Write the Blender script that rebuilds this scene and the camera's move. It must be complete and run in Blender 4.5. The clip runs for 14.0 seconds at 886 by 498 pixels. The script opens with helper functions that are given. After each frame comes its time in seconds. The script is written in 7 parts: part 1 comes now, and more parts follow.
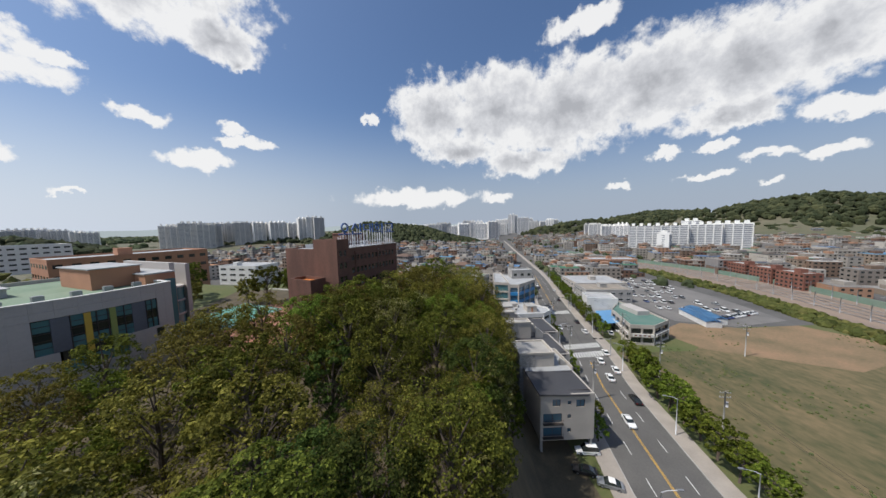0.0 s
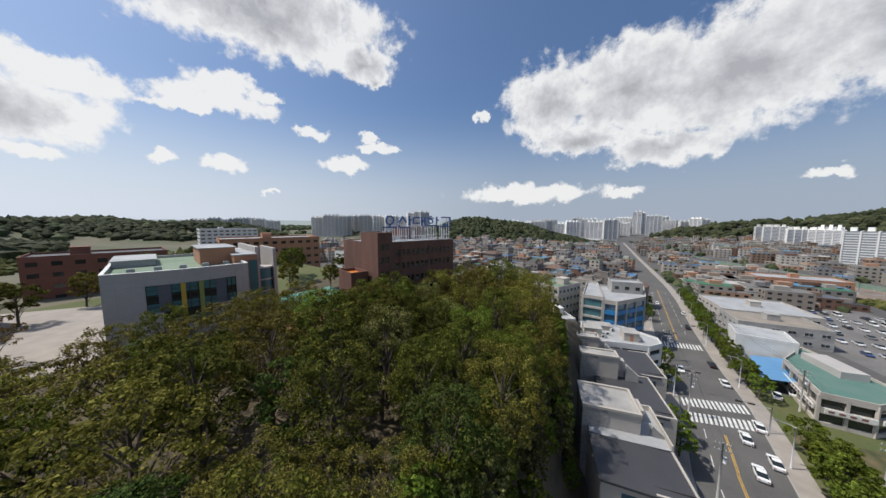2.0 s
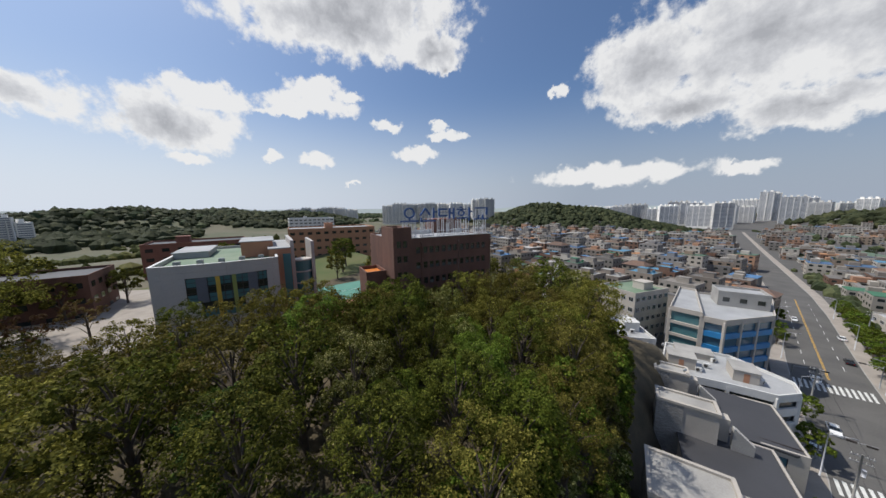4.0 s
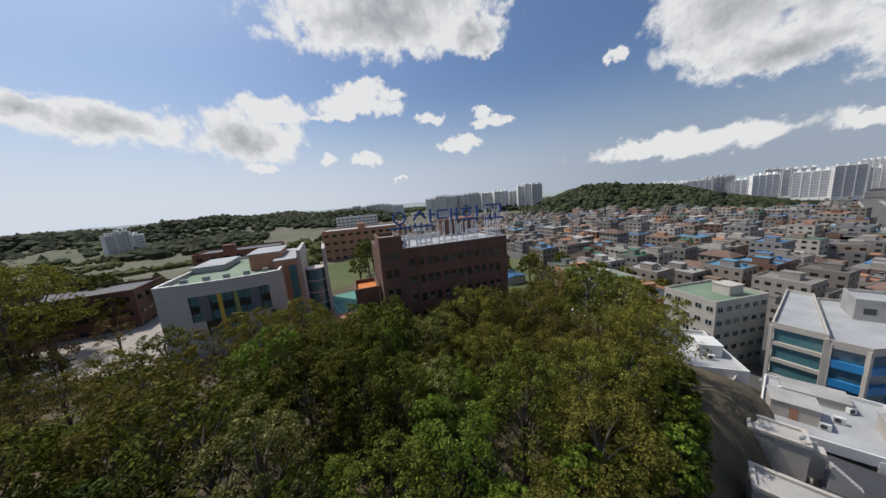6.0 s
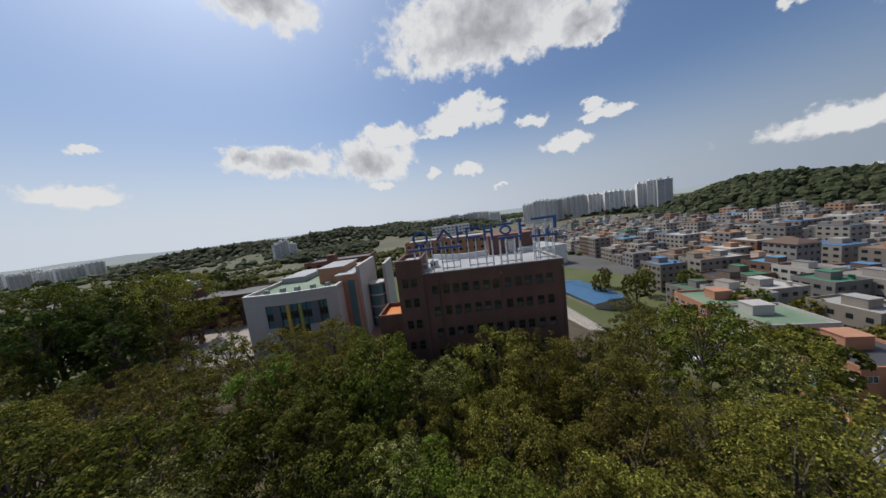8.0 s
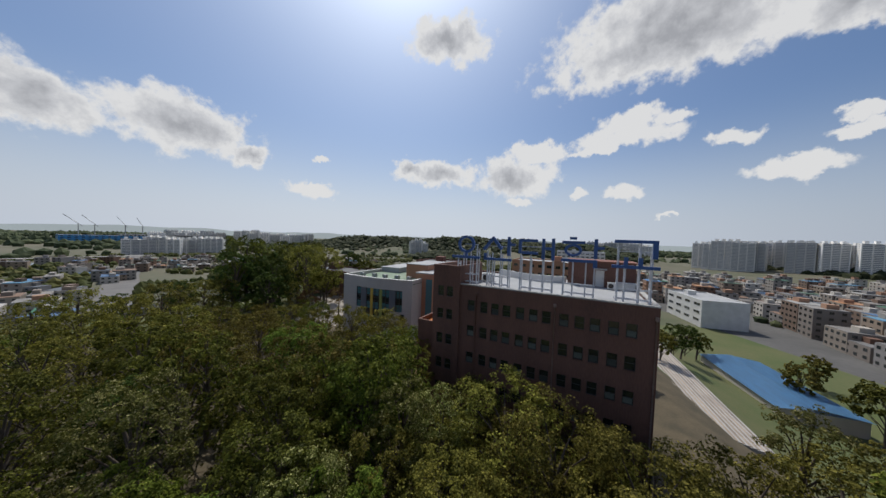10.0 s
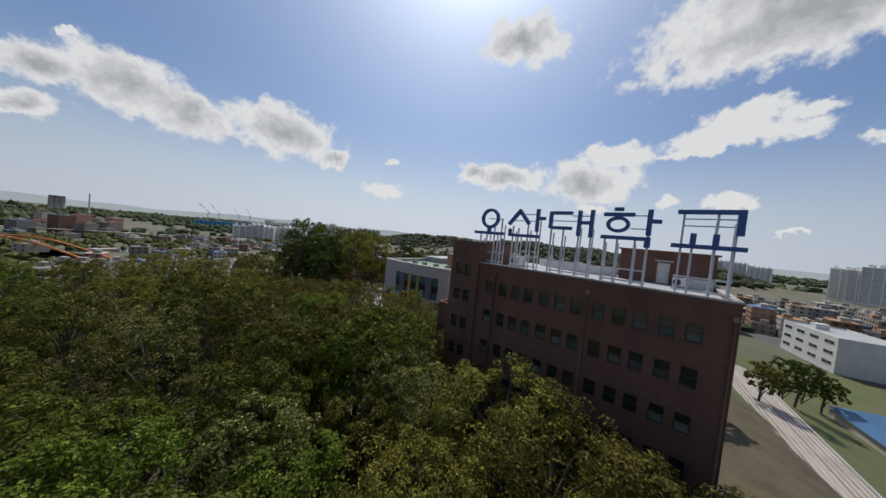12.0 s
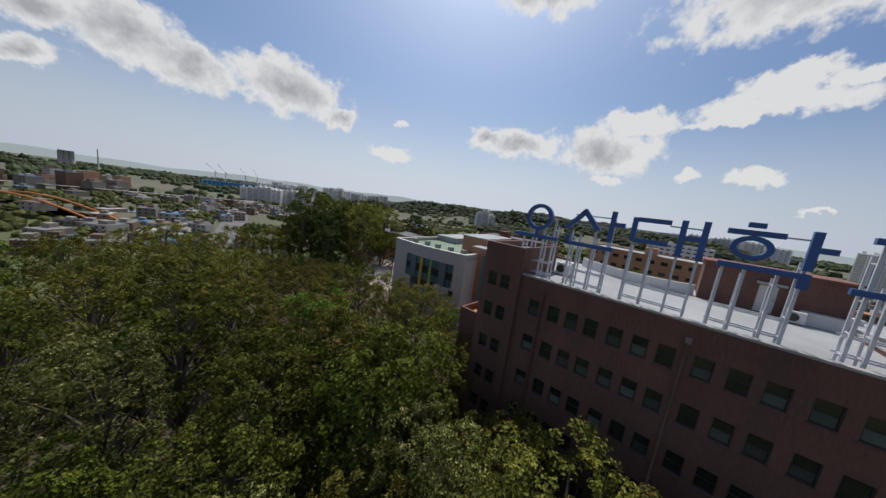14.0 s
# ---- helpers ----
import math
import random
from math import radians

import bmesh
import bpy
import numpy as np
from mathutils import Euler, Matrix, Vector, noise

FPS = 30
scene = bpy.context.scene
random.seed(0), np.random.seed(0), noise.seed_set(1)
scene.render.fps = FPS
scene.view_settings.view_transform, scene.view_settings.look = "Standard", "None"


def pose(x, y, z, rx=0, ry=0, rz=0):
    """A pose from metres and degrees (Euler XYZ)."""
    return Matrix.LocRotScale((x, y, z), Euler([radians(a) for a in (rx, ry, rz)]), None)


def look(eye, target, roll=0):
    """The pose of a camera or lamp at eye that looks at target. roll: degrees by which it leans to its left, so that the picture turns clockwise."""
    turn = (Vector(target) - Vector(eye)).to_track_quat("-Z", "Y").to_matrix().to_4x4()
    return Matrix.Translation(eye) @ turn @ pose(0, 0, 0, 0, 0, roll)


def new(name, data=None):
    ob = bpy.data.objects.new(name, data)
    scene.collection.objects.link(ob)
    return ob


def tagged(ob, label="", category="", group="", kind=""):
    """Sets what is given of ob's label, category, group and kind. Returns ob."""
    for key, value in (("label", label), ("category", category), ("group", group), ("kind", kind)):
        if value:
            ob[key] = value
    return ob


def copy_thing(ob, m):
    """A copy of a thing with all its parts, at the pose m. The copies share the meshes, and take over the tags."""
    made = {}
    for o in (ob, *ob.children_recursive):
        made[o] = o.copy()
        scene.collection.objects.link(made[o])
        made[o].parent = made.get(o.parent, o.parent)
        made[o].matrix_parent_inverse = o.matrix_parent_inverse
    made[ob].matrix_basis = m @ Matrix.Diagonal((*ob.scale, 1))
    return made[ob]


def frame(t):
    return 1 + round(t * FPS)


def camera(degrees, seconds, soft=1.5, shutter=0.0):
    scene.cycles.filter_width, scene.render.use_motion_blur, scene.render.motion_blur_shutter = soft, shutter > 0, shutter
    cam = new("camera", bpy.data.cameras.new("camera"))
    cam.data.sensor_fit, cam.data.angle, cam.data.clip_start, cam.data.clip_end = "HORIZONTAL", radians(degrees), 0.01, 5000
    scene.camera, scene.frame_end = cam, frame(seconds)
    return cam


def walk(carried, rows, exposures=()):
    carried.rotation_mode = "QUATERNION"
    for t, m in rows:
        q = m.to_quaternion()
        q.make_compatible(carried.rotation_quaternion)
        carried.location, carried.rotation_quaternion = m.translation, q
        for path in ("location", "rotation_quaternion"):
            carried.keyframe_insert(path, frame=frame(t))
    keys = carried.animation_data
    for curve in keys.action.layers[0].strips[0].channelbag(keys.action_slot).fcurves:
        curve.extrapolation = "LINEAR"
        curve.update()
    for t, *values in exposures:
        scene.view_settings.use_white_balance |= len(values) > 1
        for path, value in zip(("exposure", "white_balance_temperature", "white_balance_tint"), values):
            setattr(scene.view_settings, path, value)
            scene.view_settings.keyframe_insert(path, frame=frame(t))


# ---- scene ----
cam = camera(117.0, 14.0)

PATH = [
    (0, (0.901, 3.516, 48.797), (0.963, 5.507, 48.624), -1.3),
    (0.5, (4.638, 6.755, 48.612), (4.479, 8.741, 48.439), -0.6),
    (1, (8.131, 10.025, 48.424), (7.765, 11.984, 48.253), -0.1),
    (1.5, (11.034, 13.493, 48.337), (10.496, 15.411, 48.159), 0.2),
    (2, (13.308, 17.038, 48.333), (12.633, 18.911, 48.138), 0.2),
    (2.5, (14.891, 20.7, 48.516), (14.098, 22.523, 48.294), 0.2),
    (3, (15.913, 24.409, 48.737), (15.004, 26.173, 48.489), 0.2),
    (5.5, (17.658, 43.488, 51.008), (16.336, 44.952, 50.676), -3.5),
    (6, (17.844, 47.406, 51.286), (16.465, 48.813, 50.943), -4.7),
    (6.5, (17.993, 51.412, 51.543), (16.536, 52.74, 51.204), -6.0),
    (7, (18.175, 55.402, 51.664), (16.612, 56.608, 51.345), -7.2),
    (7.5, (18.101, 59.35, 51.661), (16.415, 60.39, 51.385), -7.9),
    (8, (17.864, 63.142, 51.622), (16.061, 63.98, 51.402), -7.1),
    (8.5, (17.606, 66.9, 51.501), (15.707, 67.504, 51.338), -5.1),
    (9, (16.897, 70.23, 51.252), (14.935, 70.599, 51.134), -2.2),
    (11.5, (12.62, 80.716, 46.069), (10.663, 80.308, 46.005), 5.0),
    (12, (11.377, 81.079, 45.769), (9.434, 80.612, 45.689), 5.7),
    (12.5, (9.975, 80.83, 46.248), (8.044, 80.322, 46.128), 6.3),
    (13, (8.389, 80.085, 47.155), (6.47, 79.556, 46.963), 6.6),
    (13.5, (6.425, 78.691, 48.172), (4.516, 78.159, 47.899), 6.8),
    (14, (4.188, 76.415, 48.754), (2.274, 75.932, 48.435), 7.7),
]
walk(cam, [(t, look(eye, target, roll)) for t, eye, target, roll in PATH],
     [(0.0, -0.05), (3.0, -0.12), (6.5, -0.25), (9.0, -0.35), (14.0, -0.35)])

# ---- world, sun ----
SUN_YAW, SUN_EL = 104.0, 58.0


def facing(yaw, el):
    a, b = radians(yaw), radians(el)
    return Vector((-math.sin(a) * math.cos(b), math.cos(a) * math.cos(b), math.sin(b)))


sun = new("sun", bpy.data.lights.new("sun", "SUN"))
sun.data.energy, sun.data.angle, sun.data.color = 4.2, radians(0.6), (1.0, 0.95, 0.87)
sun.matrix_world = look(facing(SUN_YAW, SUN_EL) * 300, (0, 0, 0))

# cumulus clouds: yaw, elevation, half width, half height in degrees
BIG = [(-0.8, 21.2, 8.0, 6.7), (-13.3, 21.5, 11.2, 7.0), (-25.7, 20.0, 11.8, 8.0), (-38.3, 21.0, 11.5, 6.5), (-48.8, 20.4, 9.2, 6.6), (-55.9, 20.3, 5.8, 4.5), (-18.7, 11.8, 8.9, 2.5), (-6.4, 14.5, 7.8, 2.6), (-47.5, 14.3, 5.7, 1.8), (53.1, 30.5, 16.6, 4.9), (33.6, 25.7, 2.2, 1.5), (77.5, 12.8, 6.5, 4.1), (92.2, 13.6, 6.5, 2.5), (98.7, 14.1, 3.3, 1.8), (50.1, 32.8, 16.7, 6.0), (35.3, 27.5, 4.7, 2.8), (91.7, 35.3, 7.2, 3.4), (160.5, 14.8, 2.9, 2.2), (153.4, 15.8, 6.3, 3.7), (147.8, 14.4, 5.3, 3.4)]
BIG += [(134.5, 15.6, 8.2, 4.1), (126.8, 12.8, 3.0, 2.0), (161.0, 10.1, 3.1, 1.6), (-85, 24, 12, 6), (-130, 24, 14, 7), (190, 26, 12, 6)]
SMALL = [(-57.3, 12.6, 3.3, 1.2), (-40.8, 10.7, 2.2, 0.9), (-46.3, 10.6, 1.8, 0.6), (-51.0, 8.4, 2.8, 0.8), (-56.3, 7.9, 2.0, 0.7), (3.1, 5.6, 12.6, 1.8), (-13.2, 5.4, 3.2, 0.9), (-28.2, 31.6, 5.5, 1.8), (-34.5, 6.1, 2.0, 0.6), (-51.6, 5.1, 1.6, 0.5), (12.1, 20.9, 1.1, 1.1), (-45.3, 6.6, 3.1, 0.6), (79.7, 14.5, 2.6, 1.4), (73.5, 17.1, 4.8, 1.9), (58.2, 18.5, 7.6, 1.8), (65.0, 8.9, 1.6, 0.9), (53.8, 32.1, 2.7, 0.8), (56.8, 20.8, 4.8, 1.9), (62.2, 17.0, 4.4, 1.0), (45.4, 16.1, 2.6, 1.1)]
SMALL += [(39.3, 11.1, 4.6, 1.3), (34.9, 16.1, 2.1, 0.8), (33.4, 14.5, 3.9, 0.8), (57.5, 8.9, 3.3, 1.2), (65.0, 9.1, 1.3, 0.9), (72.7, 17.7, 4.4, 1.4), (75.8, 8.1, 3.0, 0.7), (92.7, 13.6, 8.5, 2.6), (76.0, 12.6, 6.7, 3.8), (72.1, 17.2, 4.7, 1.8), (63.6, 17.0, 3.0, 0.8), (57.4, 17.9, 2.4, 1.2), (56.2, 21.5, 2.8, 1.3), (52.0, 20.1, 2.8, 0.9), (116.7, 8.3, 4.7, 1.5), (65.3, 9.0, 1.0, 0.8), (57.6, 9.0, 3.1, 1.4), (115.0, 13.9, 1.5, 0.6), (51.5, 5.2, 1.2, 0.4), (157.9, 18.6, 0.8, 0.5)]


def build_world():
    w = bpy.data.worlds.new("sky")
    scene.world = w
    w.use_nodes = True
    nt = w.node_tree
    nt.nodes.clear()
    N, L = nt.nodes.new, nt.links.new
    out, bg = N("ShaderNodeOutputWorld"), N("ShaderNodeBackground")
    sky = N("ShaderNodeTexSky")
    sky.sky_type, sky.sun_disc = "NISHITA", False
    sky.sun_elevation, sky.sun_rotation = radians(SUN_EL), radians(-SUN_YAW)
    sky.air_density, sky.dust_density, sky.ozone_density = 1.0, 2.8, 2.5
    co = N("ShaderNodeTexCoord")
    # billowed directions
    n1 = N("ShaderNodeTexNoise")
    n1.inputs["Scale"].default_value, n1.inputs["Detail"].default_value, n1.inputs["Roughness"].default_value = 16.0, 8.0, 0.60
    L(co.outputs["Generated"], n1.inputs["Vector"])
    off = N("ShaderNodeVectorMath")
    off.operation = "MULTIPLY_ADD"
    off.inputs[1].default_value, off.inputs[2].default_value = (0.11, 0.11, 0.09), (-0.055, -0.055, -0.045)
    L(n1.outputs["Color"], off.inputs[0])
    bent = N("ShaderNodeVectorMath")
    bent.operation = "ADD"
    L(co.outputs["Generated"], bent.inputs[0])
    L(off.outputs[0], bent.inputs[1])
    last = None
    for yaw, el, hw, hh in BIG + SMALL:
        if (yaw, el) == SMALL[0][:2]:
            thick = last
        m = N("ShaderNodeMapping")
        m.vector_type = "TEXTURE"
        m.inputs["Location"].default_value = facing(yaw, el)
        m.inputs["Rotation"].default_value = Euler((radians(el), 0, radians(yaw)), "XYZ")
        m.inputs["Scale"].default_value = (radians(hw) * 1.1, 0.55, radians(hh) * 1.15)
        ln = N("ShaderNodeVectorMath")
        ln.operation = "LENGTH"
        L(bent.outputs[0], m.inputs["Vector"])
        L(m.outputs[0], ln.inputs[0])
        if last is None:
            last = ln.outputs["Value"]
        else:
            mn = N("ShaderNodeMath")
            mn.operation = "SMOOTH_MIN"
            mn.inputs[2].default_value = 0.22
            L(last, mn.inputs[0])
            L(ln.outputs["Value"], mn.inputs[1])
            last = mn.outputs[0]
    n2 = N("ShaderNodeTexNoise")
    n2.inputs["Scale"].default_value, n2.inputs["Detail"].default_value, n2.inputs["Roughness"].default_value = 19.0, 9.0, 0.62
    L(co.outputs["Generated"], n2.inputs["Vector"])
    d = N("ShaderNodeMath")
    d.operation = "MULTIPLY_ADD"
    d.inputs[1].default_value, d.inputs[2].default_value = 1.35, -0.67
    L(n2.outputs["Fac"], d.inputs[0])
    dens = N("ShaderNodeMath")
    dens.operation = "ADD"
    L(last, dens.inputs[0])
    L(d.outputs[0], dens.inputs[1])
    mask = N("ShaderNodeMapRange")
    mask.interpolation_type = "SMOOTHSTEP"
    for k, v in zip(("From Min", "From Max", "To Min", "To Max"), (1.05, 0.66, 0.0, 1.0)):
        mask.inputs[k].default_value = v
    L(dens.outputs[0], mask.inputs["Value"])
    # grey undersides where a large cloud is thick
    grey = N("ShaderNodeMath")
    grey.operation = "ADD"
    L(thick, grey.inputs[0])
    shift, n3, rel, amp = N("ShaderNodeVectorMath"), N("ShaderNodeTexNoise"), N("ShaderNodeMath"), N("ShaderNodeMath")
    shift.operation = "ADD"
    shift.inputs[1].default_value = Vector((0, 0, 0.028)) + facing(SUN_YAW, 40) * 0.008
    L(co.outputs["Generated"], shift.inputs[0])
    n3.inputs["Scale"].default_value, n3.inputs["Detail"].default_value, n3.inputs["Roughness"].default_value = 19.0, 9.0, 0.62
    L(shift.outputs[0], n3.inputs["Vector"])
    rel.operation = "SUBTRACT"
    L(n3.outputs["Fac"], rel.inputs[0])
    L(n2.outputs["Fac"], rel.inputs[1])
    amp.operation = "MULTIPLY_ADD"
    amp.inputs[1].default_value = 1.3
    L(rel.outputs[0], amp.inputs[0])
    L(d.outputs[0], amp.inputs[2])
    L(amp.outputs[0], grey.inputs[1])
    tone = N("ShaderNodeValToRGB")
    e = tone.color_ramp.elements
    e[0].position, e[0].color = 0.0, (0.50, 0.51, 0.54, 1)
    e[1].position, e[1].color = 0.68, (1.0, 1.0, 1.0, 1)
    e.new(0.40).color = (0.76, 0.77, 0.80, 1)
    L(grey.outputs[0], tone.inputs["Fac"])
    lit = N("ShaderNodeVectorMath")
    lit.operation = "SCALE"
    lit.inputs["Scale"].default_value = CLOUD_LIGHT
    L(tone.outputs["Color"], lit.inputs[0])
    # pale haze towards the horizon
    sep, band = N("ShaderNodeSeparateXYZ"), N("ShaderNodeMapRange")
    L(co.outputs["Generated"], sep.inputs[0])
    band.interpolation_type = "SMOOTHERSTEP"
    for k, v in zip(("From Min", "From Max", "To Min", "To Max"), (-0.05, 0.42, 0.94, 0.0)):
        band.inputs[k].default_value = v
    L(sep.outputs["Z"], band.inputs["Value"])
    skyc = N("ShaderNodeMix")
    skyc.data_type = "RGBA"
    near_sun, span, haze = N("ShaderNodeVectorMath"), N("ShaderNodeMapRange"), N("ShaderNodeMix")
    near_sun.operation = "DOT_PRODUCT"
    near_sun.inputs[1].default_value = facing(SUN_YAW, 20)
    L(co.outputs["Generated"], near_sun.inputs[0])
    span.inputs["From Min"].default_value, span.inputs["From Max"].default_value = -0.1, 0.95
    L(near_sun.outputs["Value"], span.inputs["Value"])
    haze.data_type = "RGBA"
    haze.inputs["A"].default_value, haze.inputs["B"].default_value = (4.1, 4.75, 5.8, 1), (7.9, 8.6, 9.7, 1)
    L(span.outputs[0], haze.inputs["Factor"])
    L(haze.outputs["Result"], skyc.inputs["B"])
    L(band.outputs[0], skyc.inputs["Factor"])
    blue = N("ShaderNodeVectorMath")
    blue.operation = "MULTIPLY"
    blue.inputs[1].default_value = (0.86, 1.03, 1.22)
    L(sky.outputs[0], blue.inputs[0])
    L(blue.outputs[0], skyc.inputs["A"])
    mix = N("ShaderNodeMix")
    mix.data_type = "RGBA"
    soft = N("ShaderNodeMath")
    soft.operation = "MULTIPLY"
    soft.inputs[1].default_value = 0.95
    L(mask.outputs[0], soft.inputs[0])
    L(soft.outputs[0], mix.inputs["Factor"])
    L(skyc.outputs["Result"], mix.inputs["A"])
    L(lit.outputs[0], mix.inputs["B"])
    L(mix.outputs["Result"], bg.inputs["Color"])
    bg.inputs["Strength"].default_value = SKY_STRENGTH
    L(bg.outputs[0], out.inputs["Surface"])


CLOUD_LIGHT, SKY_STRENGTH = 9.3, 0.10
build_world()

# ---- materials ----
def mat(name, a, b=None, rough=0.8, scale=1.0, fine=9.0, bump=0.15, metal=0.0, vary=0.0, glaze=0.5, coords="Object", spec=0.5, stretch=(1, 1, 1)):
    """A surface whose colour wanders between a and b at two scales, with fine relief; vary: how far objects differ in brightness."""
    m = bpy.data.materials.new(name)
    m.use_nodes = True
    nt = m.node_tree
    N, L = nt.nodes.new, nt.links.new
    p = nt.nodes["Principled BSDF"]
    b = b or tuple(c * 0.75 for c in a)
    co, mp = N("ShaderNodeTexCoord"), N("ShaderNodeMapping")
    mp.inputs["Scale"].default_value = stretch
    L(co.outputs[coords], mp.inputs["Vector"])
    big, small = N("ShaderNodeTexNoise"), N("ShaderNodeTexNoise")
    big.inputs["Scale"].default_value, big.inputs["Detail"].default_value = scale, 4
    small.inputs["Scale"].default_value, small.inputs["Detail"].default_value = fine, 3
    L(mp.outputs[0], big.inputs["Vector"])
    L(mp.outputs[0], small.inputs["Vector"])
    add = N("ShaderNodeMath")
    add.operation = "MULTIPLY_ADD"
    add.inputs[1].default_value = glaze
    L(small.outputs["Fac"], add.inputs[0])
    L(big.outputs["Fac"], add.inputs[2])
    rg = N("ShaderNodeMapRange")
    rg.inputs["From Min"].default_value, rg.inputs["From Max"].default_value = 0.32 + 0.5 * glaze - 0.1 * glaze, 0.68 + 0.5 * glaze + 0.1 * glaze
    L(add.outputs[0], rg.inputs["Value"])
    mix = N("ShaderNodeMix")
    mix.data_type = "RGBA"
    mix.inputs["A"].default_value, mix.inputs["B"].default_value = (*a, 1), (*b, 1)
    L(rg.outputs[0], mix.inputs["Factor"])
    col = mix.outputs["Result"]
    if vary:
        info, hs, vr = N("ShaderNodeObjectInfo"), N("ShaderNodeHueSaturation"), N("ShaderNodeMapRange")
        vr.inputs["To Min"].default_value, vr.inputs["To Max"].default_value = 1 - vary, 1 + vary
        L(info.outputs["Random"], vr.inputs["Value"])
        L(vr.outputs[0], hs.inputs["Value"])
        L(col, hs.inputs["Color"])
        col = hs.outputs["Color"]
    L(col, p.inputs["Base Color"])
    p.inputs["Roughness"].default_value, p.inputs["Metallic"].default_value = rough, metal
    p.inputs["Specular IOR Level"].default_value = spec
    if bump:
        bp = N("ShaderNodeBump")
        bp.inputs["Strength"].default_value, bp.inputs["Distance"].default_value = bump, 0.03
        L(small.outputs["Fac"], bp.inputs["Height"])
        L(bp.outputs[0], p.inputs["Normal"])
    return m


def mat_choice(name, colours, rough=0.6, island=False, coat=0.0, metal=0.0):
    """One of several colours for each object (or for each loose piece)."""
    m = bpy.data.materials.new(name)
    m.use_nodes = True
    nt = m.node_tree
    N, L = nt.nodes.new, nt.links.new
    p = nt.nodes["Principled BSDF"]
    ramp = N("ShaderNodeValToRGB")
    ramp.color_ramp.interpolation = "CONSTANT"
    el = ramp.color_ramp.elements
    for i, c in enumerate(colours):
        pos = i / len(colours)
        if i == 0:
            el[0].position, el[0].color = 0, (*c, 1)
        elif i == 1:
            el[1].position, el[1].color = pos, (*c, 1)
        else:
            el.new(pos).color = (*c, 1)
    if island:
        L(N("ShaderNodeNewGeometry").outputs["Random Per Island"], ramp.inputs["Fac"])
    else:
        L(N("ShaderNodeObjectInfo").outputs["Random"], ramp.inputs["Fac"])
    co, noi, mix = N("ShaderNodeTexCoord"), N("ShaderNodeTexNoise"), N("ShaderNodeMix")
    noi.inputs["Scale"].default_value, noi.inputs["Detail"].default_value = 0.35, 6
    L(co.outputs["Object"], noi.inputs["Vector"])
    mix.data_type, mix.blend_type = "RGBA", "MULTIPLY"
    rg = N("ShaderNodeMapRange")
    rg.inputs["From Min"].default_value, rg.inputs["From Max"].default_value, rg.inputs["To Min"].default_value, rg.inputs["To Max"].default_value = 0.4, 0.7, 0.0, 0.35
    L(noi.outputs["Fac"], rg.inputs["Value"])
    L(rg.outputs[0], mix.inputs["Factor"])
    L(ramp.outputs["Color"], mix.inputs["A"])
    mix.inputs["B"].default_value = (0.72, 0.69, 0.64, 1)
    L(mix.outputs["Result"], p.inputs["Base Color"])
    p.inputs["Roughness"].default_value, p.inputs["Coat Weight"].default_value, p.inputs["Metallic"].default_value = rough, coat, metal
    return m


def mat_leaf(name, dark, light, tip, through_light=0.25):
    """Leaves: each leaf and each tree has its own tone; some light passes through."""
    m = bpy.data.materials.new(name)
    m.use_nodes = True
    nt = m.node_tree
    N, L = nt.nodes.new, nt.links.new
    p, out = nt.nodes["Principled BSDF"], nt.nodes["Material Output"]
    ramp = N("ShaderNodeValToRGB")
    el = ramp.color_ramp.elements
    el[0].position, el[0].color = 0.0, (*dark, 1)
    el[1].position, el[1].color = 1.0, (*tip, 1)
    el.new(0.7).color = (*light, 1)
    L(N("ShaderNodeNewGeometry").outputs["Random Per Island"], ramp.inputs["Fac"])
    co, noi = N("ShaderNodeTexCoord"), N("ShaderNodeTexNoise")
    noi.inputs["Scale"].default_value, noi.inputs["Detail"].default_value = 0.35, 3
    L(co.outputs["Object"], noi.inputs["Vector"])
    hs, vr, hr = N("ShaderNodeHueSaturation"), N("ShaderNodeMapRange"), N("ShaderNodeMapRange")
    vr.inputs["From Min"].default_value, vr.inputs["From Max"].default_value, vr.inputs["To Min"].default_value, vr.inputs["To Max"].default_value = 0.3, 0.7, 0.7, 1.3
    L(noi.outputs["Fac"], vr.inputs["Value"])
    own, tone = N("ShaderNodeMapRange"), N("ShaderNodeMath")
    own.inputs["To Min"].default_value, own.inputs["To Max"].default_value = 0.72, 1.28
    L(N("ShaderNodeObjectInfo").outputs["Random"], own.inputs["Value"])
    tone.operation = "MULTIPLY"
    L(vr.outputs[0], tone.inputs[0])
    L(own.outputs[0], tone.inputs[1])
    L(tone.outputs[0], hs.inputs["Value"])
    hr.inputs["To Min"].default_value, hr.inputs["To Max"].default_value = 0.484, 0.522
    L(N("ShaderNodeObjectInfo").outputs["Random"], hr.inputs["Value"])
    L(hr.outputs[0], hs.inputs["Hue"])
    L(ramp.outputs["Color"], hs.inputs["Color"])
    L(hs.outputs["Color"], p.inputs["Base Color"])
    p.inputs["Roughness"].default_value, p.inputs["Specular IOR Level"].default_value = 0.75, 0.12
    tr, ms = N("ShaderNodeBsdfTranslucent"), N("ShaderNodeMixShader")
    L(hs.outputs["Color"], tr.inputs["Color"])
    ms.inputs["Fac"].default_value = through_light
    L(p.outputs[0], ms.inputs[1])
    L(tr.outputs[0], ms.inputs[2])
    L(ms.outputs[0], out.inputs["Surface"])
    return m


